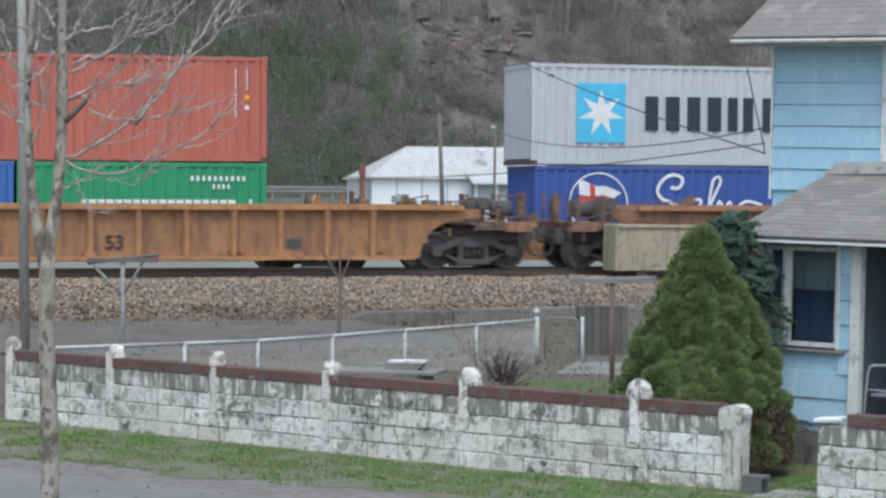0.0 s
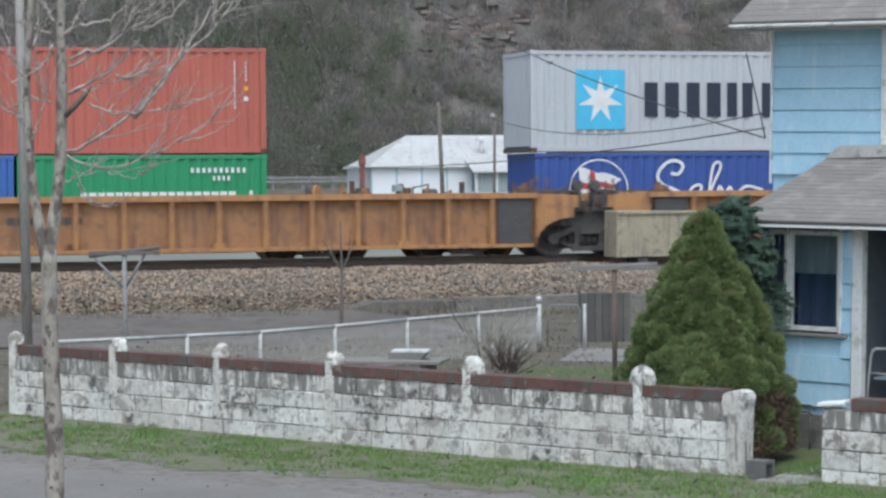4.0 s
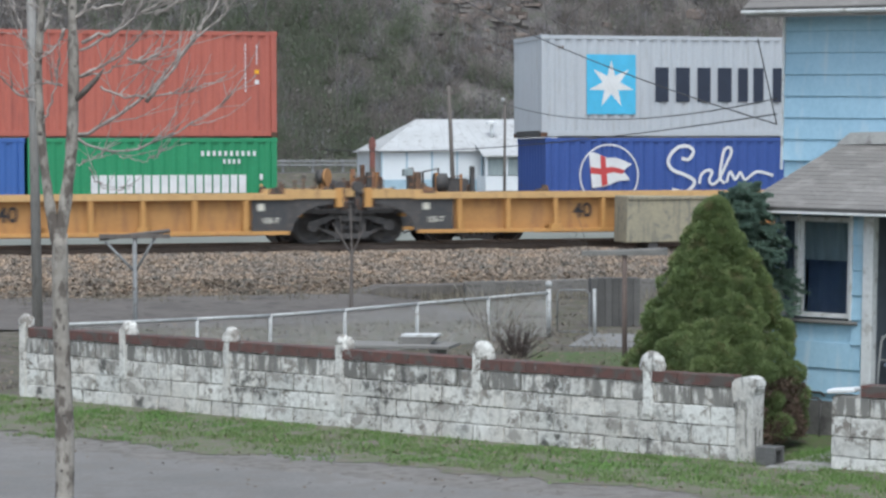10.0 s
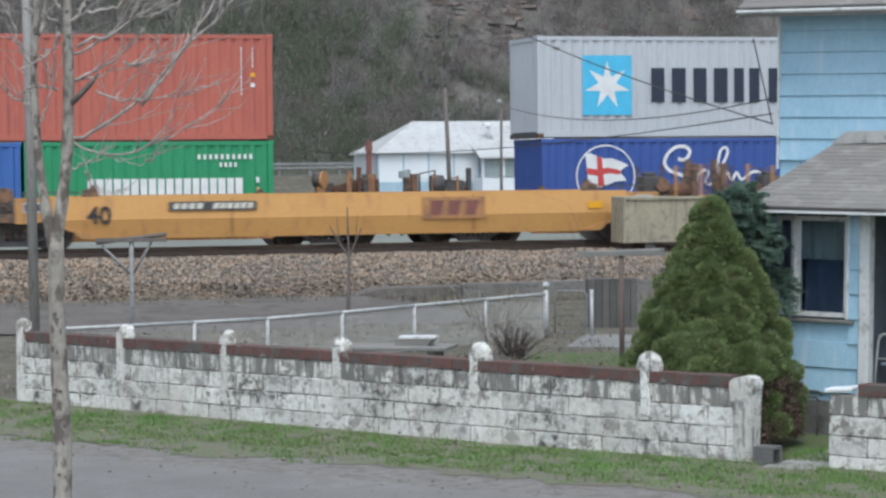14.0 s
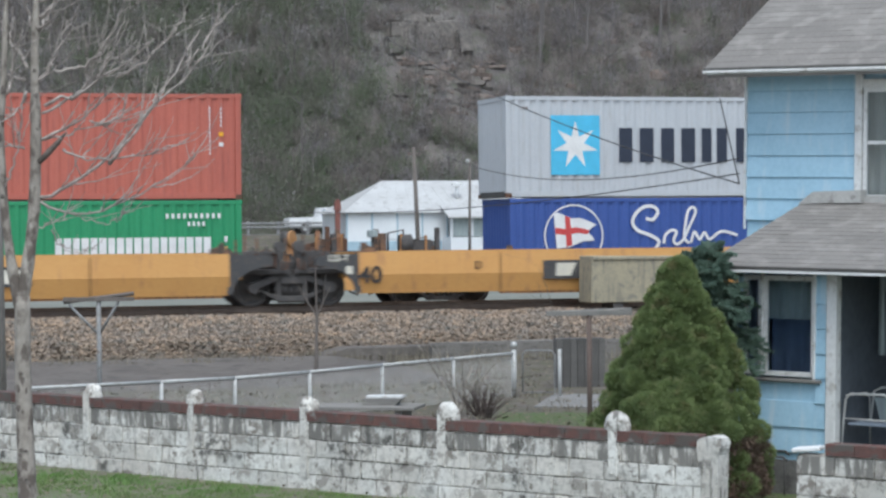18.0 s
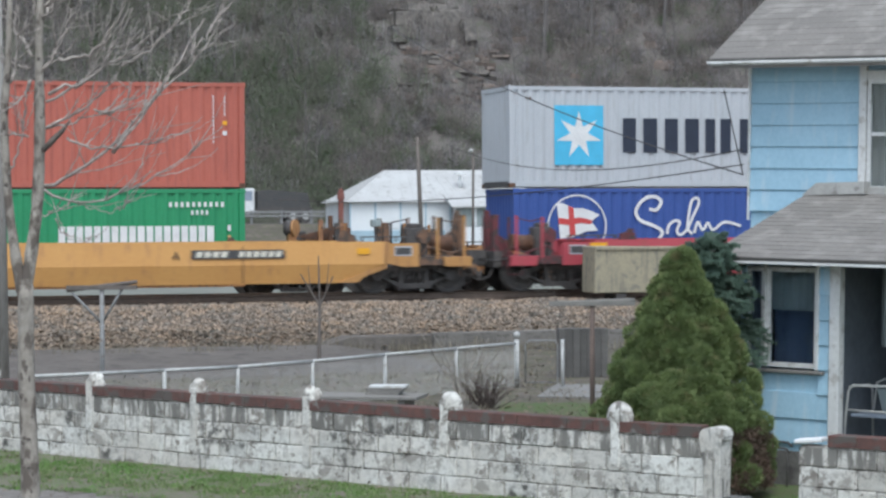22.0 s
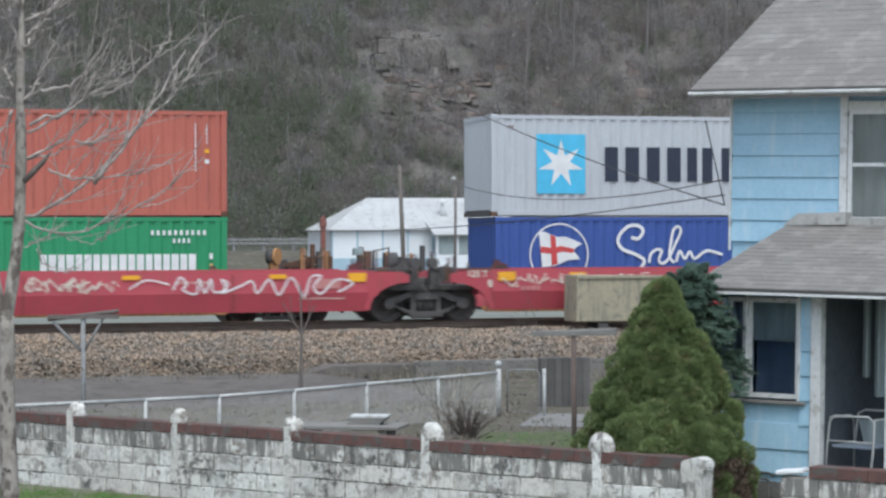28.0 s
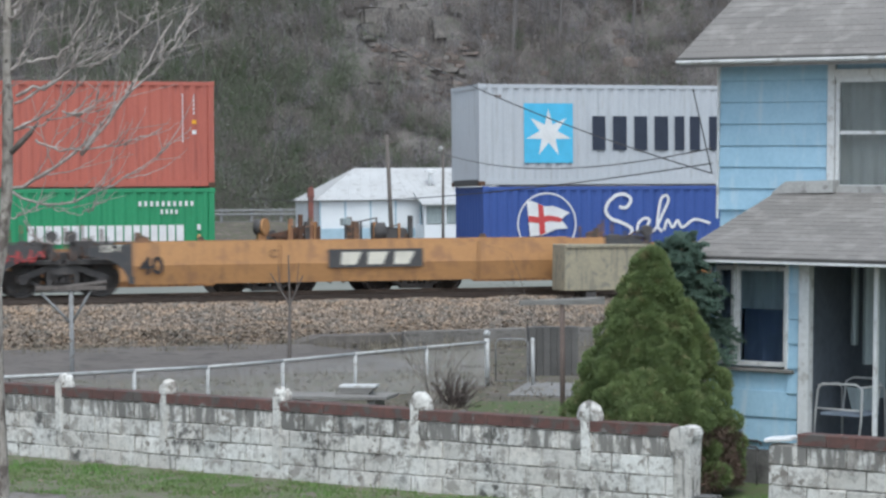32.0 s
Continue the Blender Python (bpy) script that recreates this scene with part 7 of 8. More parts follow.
def pole(base, h, r, lean, label, arms=(), shaft=None):
    t = thing("utility_pole", pose(*base, *lean), label, "utility pole")
    bm = B()
    tube(bm, (0, 0, -0.5), (0, 0, h), r, r * 0.75, 12)
    part("shaft", bm, shaft or M_POLE, t)
    for z, half in arms:
        bm = B()
        box(bm, -half, half, -0.06, 0.06, z - 0.06, z + 0.06)
        part("cross_arm", bm, M_POLE, t)
        for x in (-half * 0.8, half * 0.8):
            bm = B()
            tube(bm, (x, 0, z + 0.06), (x, 0, z + 0.16), 0.03)
            part("insulator", bm, M_IRON, t)
    return t


pole((-6.58, 38.0, 0.0), 9.5, 0.085, (0, -0.6, 0), "slim weathered grey utility pole behind the wall", (), M_GREYPOLE)
pole((0.30, 106.0, 0.8), 5.55, 0.11, (0, -2.2, 0), "leaning wooden utility pole by the white house", ((5.25, 0.28),))
pole((2.55, 106.0, 0.8), 5.0, 0.07, (0, 0.5, 0), "thin lamp pole by the white house")
t = thing("lamp_head", pose(2.50, 105.9, 5.72), "small white lamp head on a thin pole", "lamp")
bm = B()
bmesh.ops.create_icosphere(bm, subdivisions=2, radius=0.10)
part("globe", bm, M_GALV, t)


def cable(a, b, sag, r=0.012, label="thin black overhead cable"):
    bm = B()
    pts = [(*[p + (q - p) * k / 24 for p, q in zip(a, b)][:2], a[2] + (b[2] - a[2]) * k / 24 - sag * 4 * (k / 24) * (1 - k / 24)) for k in range(25)]
    pipe(bm, pts, r, 5)
    return tagged(part("overhead_cable", bm, M_WIRE), label, "cable", "overhead cables")


CORNER = (3.838, 27.70, 3.34)
cable(CORNER, (-0.55, 50.0, 6.85), 0.22, 0.009)
cable((3.838, 27.70, 3.64), (0.70, 54.0, 4.49), 0.40, 0.008)
cable((3.838, 27.70, 3.46), (-3.25, 54.0, 3.26), 0.22, 0.008)
cable((3.566, 27.3, 4.31), CORNER, 0.0, 0.008, "service cable on the house corner")


# ---- beyond the tracks: white house, road, guard rail, hill ----
def white_house():
    m = pose(0.15, 139.0, 0.8, 0, 0, 12)
    t = thing("white_house", m, "small white house with a pale hipped tin roof and blue trim", "house", kind="structure")
    bm = B()
    box(bm, -4.1, 8.0, 0, 8.0, 0, 2.85)
    part("wall", bm, M_WALLW, t)
    for k in range(9):
        bm = B()
        tube(bm, (-4.06 + 1.5 * k, -0.03, 0.0), (-4.06 + 1.5 * k, -0.03, 2.8), 0.05, n=6)
        part("corner_batten", bm, M_PALEBLUE, t)
    bm = B()
    box(bm, -4.0, 1.6, -0.06, -0.01, 0.0, 1.15)
    part("base_boards", bm, M_PALEBLUE, t)
    bm = B()
    e = 0.28
    v = [bm.verts.new(q) for q in ((-4.1 - e, -e, 2.80), (8 + e, -e, 2.80), (8 + e, 8 + e, 2.80), (-4.1 - e, 8 + e, 2.80), (-1.2, 4, 4.75), (5.0, 4, 4.75))]
    for f in ((0, 1, 5, 4), (2, 3, 4, 5), (3, 0, 4), (1, 2, 5), (0, 3, 2, 1)):
        bm.faces.new([v[i] for i in f])
    part("roof", bm, M_TINROOF, t)
    for k in range(16):
        bm = B()
        x = -4.0 + 0.75 * k
        tube(bm, (x, -0.5, 2.84), (x * 0.72 + 0.9 * (1 - 0.72), 3.2, 4.40), 0.008, n=4)
        part("roof_seam", bm, M_TINROOF, t)
    bm = B()
    prism(bm, [(-2.3, 2.55), (0.0, 3.25), (0.0, 3.15), (-2.3, 2.47)], 1.5, 8.2, "x")
    part("porch_roof", bm, M_TINROOF, t)
    bm = B()
    box(bm, 1.7, 8.0, -2.0, -0.02, 0.0, 1.35)
    part("porch_wall", bm, M_WALLW, t)
    for k in range(6):
        bm = B()
        box(bm, 1.7 + 1.22 * k, 1.82 + 1.22 * k, -2.0, -1.85, 1.35, 2.5)
        part("porch_post", bm, M_WALLW, t)
    for k in range(5):
        w = new("window")
        w.parent = t
        bm = B()
        box(bm, 1.86 + 1.22 * k, 2.86 + 1.22 * k, -1.95, -1.90, 1.4, 2.45)
        part("pane", bm, M_CURTAIN, w)
    for x in (-2.0, 0.4):
        bm = B()
        box(bm, x, x + 0.9, -0.05, 0.02, 1.3, 2.4)
        part("shutter_board", bm, M_WALLW, t)
    bm = B()
    tube(bm, (2.9, 1.6, 3.6), (2.9, 1.6, 4.6), 0.12)
    box(bm, 2.6, 3.2, 1.3, 1.9, 4.4, 4.55)
    part("roof_vent", bm, M_LETW, t)
    c = thing("brick_chimney", pose(-4.35, 138.2, 0.8, 0, 0, 12), "narrow red brick chimney at the house end", "chimney")
    bm = B()
    box(bm, -0.14, 0.14, -0.14, 0.14, 0, 3.0)
    part("chimney_shaft", bm, M_BRICKRED, c)
    bm = B()
    prism(bm, [(-0.20, 3.0), (0.20, 3.0), (0.15, 3.45), (0.02, 3.65), (-0.15, 3.45)], -0.2, 0.2)
    part("head", bm, M_BRICKRED, c)


white_house()
ROAD_C = FRONT_C + TN * 103.0
bm = B()
box(bm, -150, 150, -3.8, 3.8, -0.05, 0.02)
ob = tagged(part("far_road", bm, M_ASPHALT), "grey road along the foot of the hill", "road", kind="structure")
ob.matrix_basis = track_pose(ROAD_C, 0, 2.32)


def guard_rail():
    t = thing("guard_rail", track_pose(FRONT_C + TN * 98.6, 0, 2.25), "galvanised road guard rail on posts", "guard rail")
    for z in (0.55, 0.80):
        bm = B()
        box(bm, -30, 60, -0.04, 0.04, z - 0.06, z + 0.09)
        part("rail", bevelled(bm, 0.02), M_POLE2, t)
    bm = B()
    box(bm, -0.08, 0.08, -0.08, 0.08, -0.4, 0.95)
    me = finish(bm, "post")
    me.materials.append(M_POLE2)
    for k in range(0, 25):
        piece("post", me, t, pose(k * 2.0, 0.1, 0))


guard_rail()


def hill_height(u, q):
    n1 = noise.fractal(Vector((u * 0.03, q * 0.03, 5)), 1.0, 2.0, 5)
    n2 = noise.fractal(Vector((u * 0.16, q * 0.12, 9)), 1.0, 2.0, 4)
    return 2.2 + max(q - 109, 0) * 0.92 + (n1 * 3.0 + n2 * 1.1) * min(max(q - 109, 0) / 8, 1)


def hill():
    bm = B()
    us, qs = np.linspace(-100, 160, 150), np.r_[np.linspace(108, 150, 60), np.linspace(152, 260, 25)]
    grid = [[bm.verts.new((*(FRONT_C + TU * u + TN * q)[:2], hill_height(u, q))) for u in us] for q in qs]
    for r0, r1 in zip(grid, grid[1:]):
        for i in range(len(us) - 1):
            bm.faces.new((r0[i], r0[i + 1], r1[i + 1], r1[i]))
    m = mat("winter_hillside", (0.168, 0.147, 0.135), (0.108, 0.098, 0.093), 0.95, scale=0.28, fine=1.3, bump=0.8, depth=0.6, grime=(0.108, 0.108, 0.084), blotch=(0.5, 0.62))
    tagged(part("hillside", bm, m), "steep leafless brown hillside", "hill", kind="structure")

    def scatter(name, count, seed, material, label, fn, tri, size=1.0):
        """Low clumps of upright stems and small leaves."""
        rnd = random.Random(seed)
        verts, faces = [], []
        for _ in range(count):
            u, q = fn(rnd)
            z = hill_height(u, q) - (0.6 if q < 109 else 0.0)
            c = FRONT_C + TU * u + TN * q
            h, w = rnd.uniform(0.5, 2.6) * (0.5 if q < 109 else 1) * size, rnd.uniform(0.6, 2.0)
            for k in range(tri):
                d = Vector((rnd.gauss(0, 0.45) * w, rnd.gauss(0, 0.45) * w, abs(rnd.gauss(0.35, 0.35)) * h))
                if k % 3:
                    s = Vector((rnd.uniform(-1, 1), rnd.uniform(-1, 1), rnd.uniform(-1, 1))) * 0.085
                    e = Vector((rnd.uniform(-1, 1), rnd.uniform(-1, 1), rnd.uniform(-0.4, 1.2))) * 0.17
                else:
                    s = Vector((0.022, 0.01, 0))
                    e = Vector((rnd.gauss(0, 0.14), rnd.gauss(0, 0.14), rnd.uniform(0.35, 1.1)))
                p = Vector((c.x, c.y, z)) + d
                o = len(verts)
                verts += [tuple(p - s), tuple(p + s), tuple(p + e)]
                faces.append((o, o + 1, o + 2))
        me = bpy.data.meshes.new(name)
        me.from_pydata(verts, [], faces)
        me.materials.append(material)
        tagged(new(name, me), label, "brush", kind="stuff")

    def keep_off(u, q):
        return 26.0 < u < 36.5 and 117.5 < q < 128.5

    def over(u0, u1, q0, q1, share=0.42):
        def pick(r):
            while True:
                u, q = r.uniform(u0, u1), q0 + (q1 - q0) * r.random()
                if not keep_off(u, q) or r.random() < share:
                    return u, q
        return pick

    def near(u0, s):
        def pick(r):
            while True:
                u, q = r.gauss(u0, s), 105.5 + 31 * r.random()
                if not keep_off(u, q):
                    return u, q
        return pick

    m_green = mat("evergreen_brush", (0.195, 0.220, 0.152), (0.245, 0.238, 0.198), 0.9, scale=0.25, fine=1, bump=0, grime=(0.135, 0.190, 0.098), blotch=(0.54, 0.66))
    m_brown = mat("bare_brush", (0.335, 0.293, 0.272), (0.240, 0.215, 0.203), 0.95, scale=0.25, fine=2, bump=0, grime=(0.195, 0.186, 0.142))
    m_grey = mat("grey_twig_brush", (0.365, 0.340, 0.338), (0.268, 0.252, 0.254), 0.95, scale=0.2, fine=2, bump=0)
    for mm in (m_green, m_brown, m_grey):
        island_vary(mm, 0.82, 1.18)
        thin_leaf(mm, 0.5)
    scatter("evergreen_brush", 760, 41, m_green, "dark evergreen brush on the hillside", near(16, 7.5), 260)
    scatter("evergreen_brush", 240, 44, m_green, "dark evergreen brush on the hillside", over(-10, 68, 110, 140), 200, 0.8)
    scatter("bare_brush", 1300, 42, m_brown, "leafless brown brush on the hillside", over(-14, 72, 105.5, 144), 230)
    scatter("grey_brush", 900, 45, m_grey, "pale grey leafless twigs on the hillside", over(-14, 72, 110, 146), 170)
    verts = B()
    rnd = random.Random(43)
    for k in range(300):
        u, q = rnd.uniform(-12, 70), 111 + 38 * rnd.random()
        if keep_off(u, q):
            continue
        p = FRONT_C + TU * u + TN * q
        z = hill_height(u, q)
        big = k % 4 == 0 and q > 122
        h = rnd.uniform(7, 13) if big else rnd.uniform(3, 8)
        tip = (p.x + rnd.gauss(0, 0.6), p.y, z + h)
        tube(verts, (p.x, p.y, z - 0.3), tip, rnd.uniform(0.14, 0.22) if big else rnd.uniform(0.04, 0.09), 0.05 if big else 0.02, 6, False)
        for _ in range(6):
            kk = rnd.uniform(0.35, 0.9)
            b = lerp((p.x, p.y, z), tip, kk)
            tube(verts, b, (b[0] + rnd.gauss(0, 1.0), b[1] + rnd.gauss(0, 0.6), b[2] + rnd.uniform(0.5, 2.0)), 0.04, 0.01, 4, False)
    for _ in range(22):
        u, q = rnd.uniform(0, 60), rnd.uniform(116, 138)
        if keep_off(u, q):
            continue
        a, b = FRONT_C + TU * u + TN * q, FRONT_C + TU * (u + rnd.uniform(1.5, 3.5)) + TN * (q + rnd.uniform(-0.6, 0.6))
        za, zb = hill_height(u, q) + 0.9, hill_height(u + 2.2, q) + 0.9
        tube(verts, (a.x, a.y, za), (b.x, b.y, zb + rnd.gauss(0, 0.4)), 0.09, 0.05, 6, False)
    tagged(part("bare_wood", verts, mat("grey_trunks", (0.175, 0.158, 0.150), (0.115, 0.104, 0.100), 0.95, scale=0.5, bump=0)), "bare grey trees and fallen logs on the hillside", "woods", kind="stuff")
    # sandstone cliff: rounded blocks over thin broken strata
    t = thing("rock_outcrop", track_pose(FRONT_C, 0, 0), "layered tan sandstone cliff on the hillside", "rock", kind="structure")
    m_rock = mat("tan_sandstone", (0.225, 0.200, 0.180), (0.150, 0.134, 0.122), 0.95, scale=0.55, fine=3.5, bump=0.8, depth=0.2, vary=0.10, grime=(0.118, 0.110, 0.100), placed=True, blotch=(0.5, 0.6), streak=(0.150, 0.140, 0.130), amount=0.4)
    m_red = mat("reddish_shale", (0.262, 0.205, 0.176), (0.170, 0.142, 0.126), 0.95, scale=0.5, fine=3, bump=0.8, depth=0.15, vary=0.12, grime=(0.130, 0.118, 0.102), placed=True)
    m_pale = mat("fresh_rock_face", (0.50, 0.46, 0.41), (0.36, 0.33, 0.29), 0.95, scale=0.9, fine=4, bump=0.6, depth=0.1, placed=True)

    def stones(material, n, cut, rough):
        out = []
        for _ in range(n):
            bm = B()
            box(bm, -0.5, 0.5, -0.5, 0.5, -0.5, 0.5)
            bmesh.ops.bevel(bm, geom=list(bm.edges), offset=cut, segments=2, affect="EDGES")
            for v in bm.verts:
                v.co += Vector([rnd.uniform(-rough, rough) for _ in range(3)])
            me = finish(bm, "ledge_stone")
            me.materials.append(material)
            out.append(me)
        return out

    def lay(me, u, q, z, w, d, h, lean=0.0):
        piece("ledge_stone", me, t, pose(u, q, z, lean + rnd.uniform(-5, 5), rnd.uniform(-4, 4), rnd.uniform(-14, 14)) @ Matrix.Diagonal((w, d, h, 1)))

    round_, slab, pale = stones(m_rock, 6, 0.13, 0.06), stones(m_red, 6, 0.10, 0.06), stones(m_pale, 2, 0.12, 0.05)
    def ledge_at(u, z):
        """How far back the slope reaches the height z."""
        lo, hi = 110.0, 135.0
        for _ in range(24):
            k = (lo + hi) / 2
            lo, hi = (k, hi) if hill_height(u, k) < z else (lo, k)
        return lo

    for u, z, w, h in ((29.2, 17.4, 2.3, 2.9), (31.1, 17.2, 2.4, 2.6), (32.9, 17.6, 2.2, 3.0), (30.3, 18.6, 2.6, 1.5), (32.2, 18.8, 2.2, 1.3), (34.2, 17.0, 1.4, 1.9), (28.1, 16.6, 1.3, 1.6)):
        lay(rnd.choice(round_), u, ledge_at(u, z) + 0.25, z, w, 2.6, h, -4)
    lay(pale[0], 32.9, ledge_at(32.9, 15.9) + 0.1, 15.9, 0.42, 0.7, 1.2)
    lay(pale[1], 32.6, ledge_at(32.6, 14.8) + 0.1, 14.8, 0.40, 0.7, 0.6)
    for row in range(13):
        z = 15.6 - row * 0.36
        u = 27.2 + rnd.uniform(0, 1.2) - 0.05 * row
        while u < 36.0 - 0.12 * row:
            w = rnd.uniform(0.5, 2.0)
            if rnd.random() < 0.75:
                lay(rnd.choice(slab if rnd.random() < 0.7 else round_), u + w / 2, ledge_at(u + w / 2, z) + 0.36, z + rnd.uniform(-0.08, 0.08), w, 1.3, rnd.uniform(0.22, 0.40))
            u += w
    for _ in range(60):
        u, q = rnd.uniform(35, 54), rnd.uniform(116, 131)
        s = rnd.uniform(0.35, 1.1)
        lay(rnd.choice(round_ + slab), u, q, hill_height(u, q) - 0.05 * s, s * 1.6, s, s * 0.8)
    for _ in range(26):
        u, q = rnd.uniform(4, 27), rnd.uniform(113, 134)
        s = rnd.uniform(0.25, 0.8)
        lay(rnd.choice(round_), u, q, hill_height(u, q) + 0.1, s * 1.7, s, s * 0.8)


hill()


# ---- grass blades on the verge ----
def grass_blades():
    rnd = random.Random(51)
    verts, faces = [], []
    for _ in range(125000):
        s, i = rnd.uniform(-0.3, 15), rnd.uniform(-2.45, -0.10)
        if 0.6 * noise.noise(Vector((s * 1.3, i * 2.0, 2))) + 0.5 * noise.noise(Vector((s * 4.5, i * 6.0, 7))) < rnd.uniform(-0.25, 0.3) + 0.4 * max(0, (-i - 1.4)):
            continue
        p = on_wall(s, i, verge_z(s, i))
        h = rnd.uniform(0.012, 0.05)
        a = rnd.uniform(0, math.tau)
        w = Vector((math.cos(a), math.sin(a), 0)) * 0.005
        lean = Vector((rnd.gauss(0, 0.02), rnd.gauss(0, 0.02), h))
        o = len(verts)
        verts += [tuple(p - w), tuple(p + w), tuple(p + lean)]
        faces.append((o, o + 1, o + 2))
    for _ in range(15000):
        s, i = rnd.uniform(-0.3, 15), rnd.uniform(-2.1, -0.1)
        if noise.noise(Vector((s * 2.2, i * 3.0, 12))) < 0.12:
            continue
        p = on_wall(s, i, verge_z(s, i))
        w = Vector((rnd.uniform(-1, 1), rnd.uniform(-1, 1), 0)) * 0.007
        o = len(verts)
        verts += [tuple(p - w), tuple(p + w), tuple(p + Vector((rnd.gauss(0, 0.03), rnd.gauss(0, 0.03), rnd.uniform(0.03, 0.085))))]
        faces.append((o, o + 1, o + 2))
    for _ in range(9000):
        p = on_wall(rnd.uniform(10.0, 11.6), rnd.uniform(0.2, 3.2), 0.015)
        a = rnd.uniform(0, math.tau)
        w = Vector((math.cos(a), math.sin(a), 0)) * 0.006
        o = len(verts)
        verts += [tuple(p - w), tuple(p + w), tuple(p + Vector((rnd.gauss(0, 0.02), rnd.gauss(0, 0.02), rnd.uniform(0.03, 0.09))))]
        faces.append((o, o + 1, o + 2))
    me = bpy.data.meshes.new("verge_grass")
    me.from_pydata(verts, [], faces)
    me.materials.append(M_BLADE)
    tagged(new("verge_grass", me), "short green grass on the verge", "grass", kind="stuff")


def weeds():
    """Dry stalks and low tufts over the yard and along the bank."""
    rnd = random.Random(61)
    m = mat("dry_weeds", (0.23, 0.20, 0.15), (0.155, 0.14, 0.105), 0.95, scale=0.8, fine=6, bump=0)
    island_vary(m, 0.6, 1.4)
    verts, faces = [], []
    spots = []
    for _ in range(330):
        spots.append((FRONT_C + TU * rnd.uniform(-14, 9) + TN * rnd.uniform(-7.6, -5.0), rnd.uniform(0.08, 0.30), 0.12))
    for _ in range(200):
        spots.append((Vector((rnd.uniform(-6.5, 4.5), rnd.uniform(30.5, 45), 0)), rnd.uniform(0.05, 0.14), 0.0))
    for c, h, z in spots:
        for _ in range(22):
            p = c + Vector((rnd.gauss(0, 0.16), rnd.gauss(0, 0.16), z * rnd.uniform(0.2, 1)))
            e = p + Vector((rnd.gauss(0, 0.05), rnd.gauss(0, 0.05), h * rnd.uniform(0.5, 1.2)))
            w = Vector((rnd.uniform(-1, 1), rnd.uniform(-1, 1), 0)) * 0.012
            o = len(verts)
            verts += [tuple(p - w), tuple(p + w), tuple(e)]
            faces.append((o, o + 1, o + 2))
    me = bpy.data.meshes.new("dry_weeds")
    me.from_pydata(verts, [], faces)
    me.materials.append(m)
    tagged(new("dry_weeds", me), "dry brown weeds in the yard", "weeds", kind="stuff")


def leaf_litter():
    """Fallen leaves and scraps on the verge, the street edge, the yard and the foot of the bank."""
    rnd = random.Random(71)
    m = mat("fallen_leaves", (0.235, 0.190, 0.135), (0.130, 0.100, 0.076), 0.9, scale=3, fine=9, bump=0)
    island_vary(m, 0.6, 1.35)
    verts, faces = [], []

    def leaf(p, r):
        a = rnd.uniform(0, math.tau)
        u = Vector((math.cos(a), math.sin(a), rnd.uniform(-0.3, 0.5))) * r
        v = Vector((-math.sin(a), math.cos(a), rnd.uniform(-0.3, 0.5))) * r * 0.7
        o = len(verts)
        verts.extend(tuple(p + q) for q in (-u - v * 0.4, -v, u, v))
        faces.append((o, o + 1, o + 2, o + 3))

    for _ in range(700):
        s, i = rnd.uniform(0, 14.5), -2.6 * rnd.random() ** 1.3 - 0.03
        leaf(on_wall(s, i, verge_z(s, i) + 0.035), rnd.uniform(0.015, 0.032))
    for _ in range(260):
        leaf(on_wall(rnd.uniform(-3, 14), rnd.uniform(-4.2, -2.5), 0.03), rnd.uniform(0.012, 0.026))
    for _ in range(3600):
        leaf(Vector((rnd.uniform(-7.5, 5), rnd.uniform(30.5, 50), 0.03)), rnd.uniform(0.02, 0.045))
    for _ in range(5200):
        q = rnd.uniform(-6.1, -4.3)
        p = FRONT_C + TU * rnd.uniform(-15, 10) + TN * q
        leaf(Vector((p.x, p.y, max(0.05, 0.30 * (q + 5.6)) + 0.10)), rnd.uniform(0.03, 0.065))
    me = bpy.data.meshes.new("leaf_litter")
    me.from_pydata(verts, [], faces)
    me.materials.append(m)
    tagged(new("leaf_litter", me), "fallen brown leaves on verge and yard", "leaves", kind="stuff")


leaf_litter()
weeds()
island_vary(M_BLADE, 0.7, 1.25)
grass_blades()


# ---- vehicles on the far road ----
def wheels(t, xs, r, y0, y1):
    for x in xs:
        for y in (y0, y1):
            bm = B()
            tube(bm, (x, y - 0.12, r), (x, y + 0.12, r), r, n=18)
            w = part("wheel", bm, M_IRON, t)
            bm = B()
            tube(bm, (x, y - 0.13, r), (x, y + 0.13, r), r * 0.5, n=14)
            part("hub", bm, M_GALV, w)


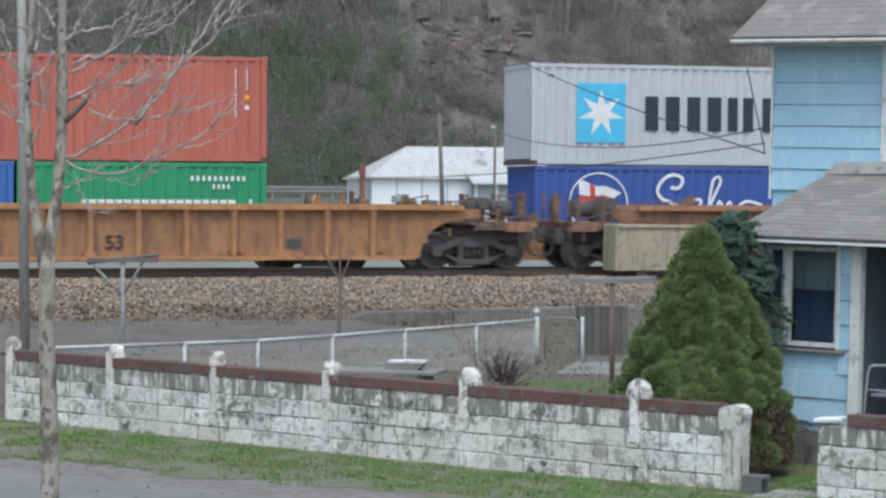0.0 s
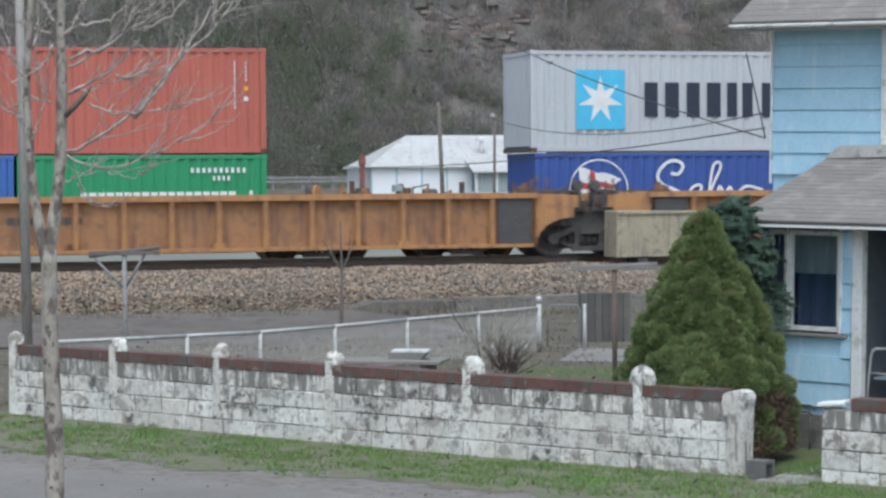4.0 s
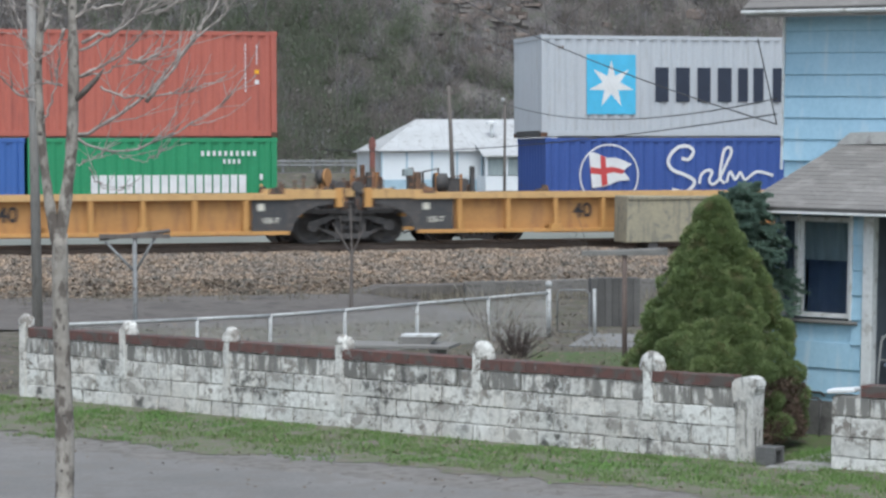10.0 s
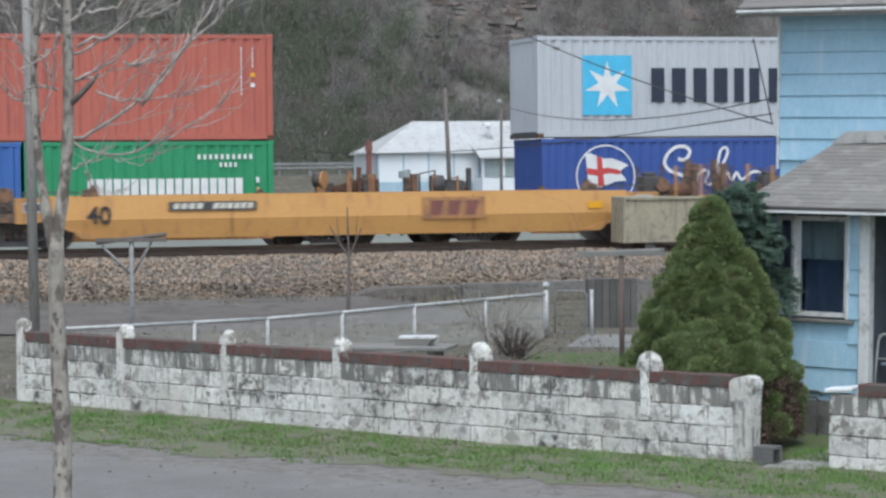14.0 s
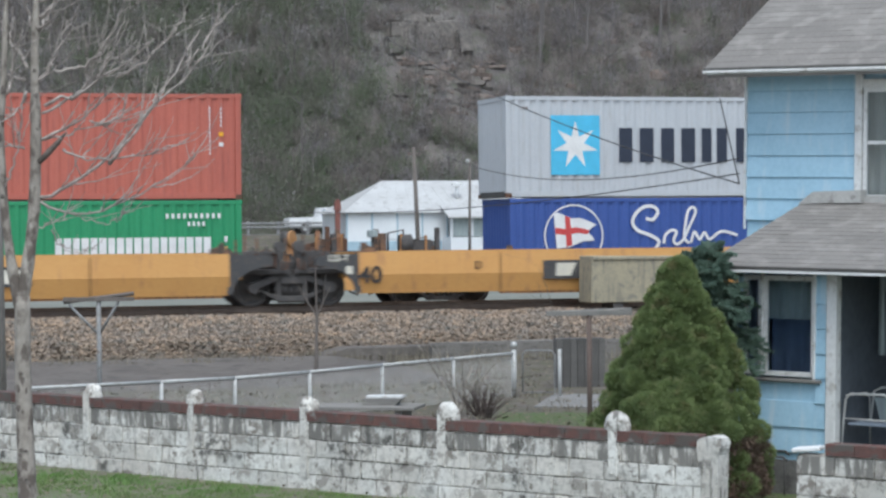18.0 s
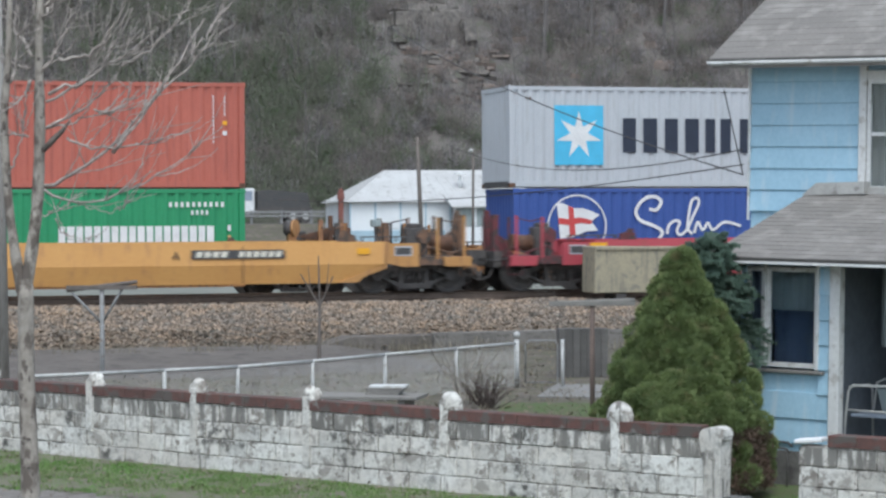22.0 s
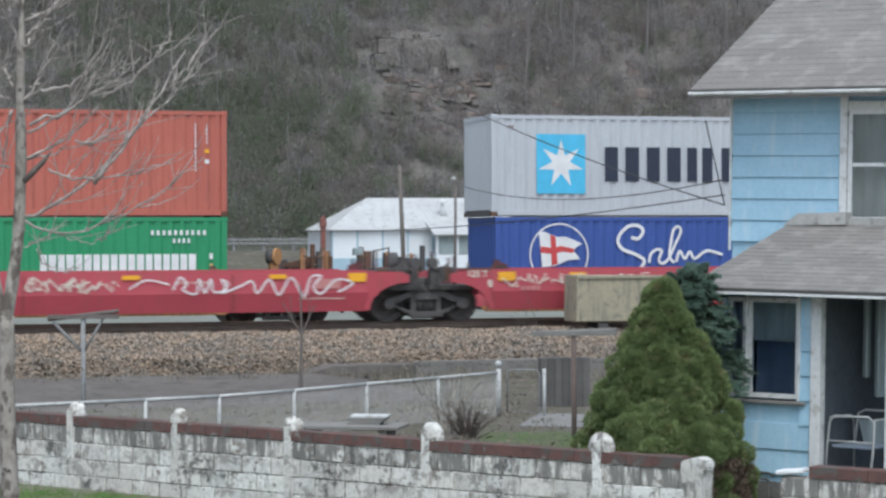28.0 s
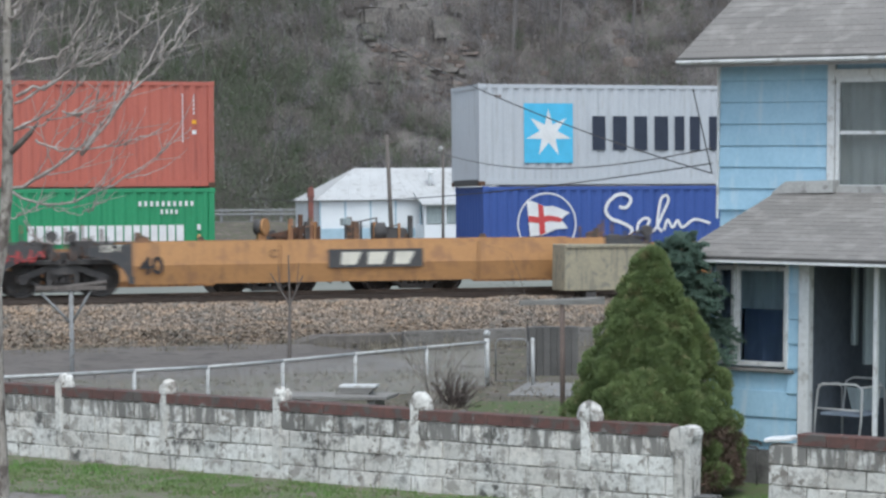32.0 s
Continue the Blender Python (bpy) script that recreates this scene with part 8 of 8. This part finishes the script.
def pickup():
    t = thing("pickup_truck", track_pose(ROAD_C, -60, 2.34), "white pickup truck driving on the far road", "pickup truck")
    bm = B()
    prism(bm, [(0.0, 0.55), (0.0, 1.10), (2.05, 1.10), (2.15, 1.12), (3.75, 1.14), (5.35, 1.02), (5.5, 0.85), (5.5, 0.5)], -1.0, 1.0)
    bmesh.ops.bevel(bm, geom=list(bm.edges), offset=0.05, segments=2, affect="EDGES")
    part("body", bm, M_LETW, t)
    bm = B()
    prism(bm, [(2.05, 1.1), (2.20, 1.78), (3.25, 1.80), (3.95, 1.12)], -0.88, 0.88)
    bmesh.ops.bevel(bm, geom=list(bm.edges), offset=0.05, segments=2, affect="EDGES")
    part("cab", bm, M_LETW, t)
    for a, b in ((2.28, 2.78), (2.86, 3.45)):
        bm = B()
        prism(bm, [(a, 1.2), (a + 0.05, 1.68), (min(b, 3.2), 1.68), (b, 1.2)], -0.905, 0.905)
        part("side_window", bm, M_INSIDE, t)
    wheels(t, (1.15, 4.45), 0.38, -0.9, 0.9)
    return t


def lorry():
    t = thing("flatbed_lorry", track_pose(ROAD_C - TN * 1.8, 60, 2.34), "white lorry cab with a dark loaded flatbed", "lorry")
    bm = B()
    prism(bm, [(0.0, 0.6), (0.05, 1.25), (1.15, 1.45), (1.5, 2.3), (2.3, 2.35), (2.3, 0.6)], -1.05, 1.05)
    bmesh.ops.bevel(bm, geom=list(bm.edges), offset=0.06, segments=2, affect="EDGES")
    part("cab", bm, M_LETW, t)
    bm = B()
    prism(bm, [(1.32, 1.5), (1.58, 2.15), (2.15, 2.15), (2.15, 1.5)], -1.07, 1.07)
    part("side_window", bm, M_INSIDE, t)
    bm = B()
    box(bm, 2.4, 6.2, -1.1, 1.1, 0.85, 1.05)
    part("flatbed", bm, M_IRON, t)
    bm = B()
    prism(bm, [(2.5, 1.05), (2.5, 2.1), (3.4, 2.2), (5.9, 2.0), (6.1, 1.05)], -1.0, 1.0)
    part("load", bm, M_BLACK, t)
    wheels(t, (0.9, 4.9, 5.75), 0.45, -0.95, 0.95)
    return t


truck_white, truck_flat = pickup(), lorry()


# ---- what moves ----
def motions():
    for t, u in cars:
        walk(t, [(s, track_pose(FRONT_C, u - run(s), RAIL)) for s in range(0, 33)])
    walk(truck_white, [(s, track_pose(ROAD_C + TN * 1.8, 15.85 + 16.0 * (s - 18.0), 2.34)) for s in range(0, 33, 2)])
    walk(truck_flat, [(s, track_pose(ROAD_C - TN * 1.8, 15.0 - 12.0 * (s - 21.6), 2.34)) for s in range(0, 33, 2)])


motions()
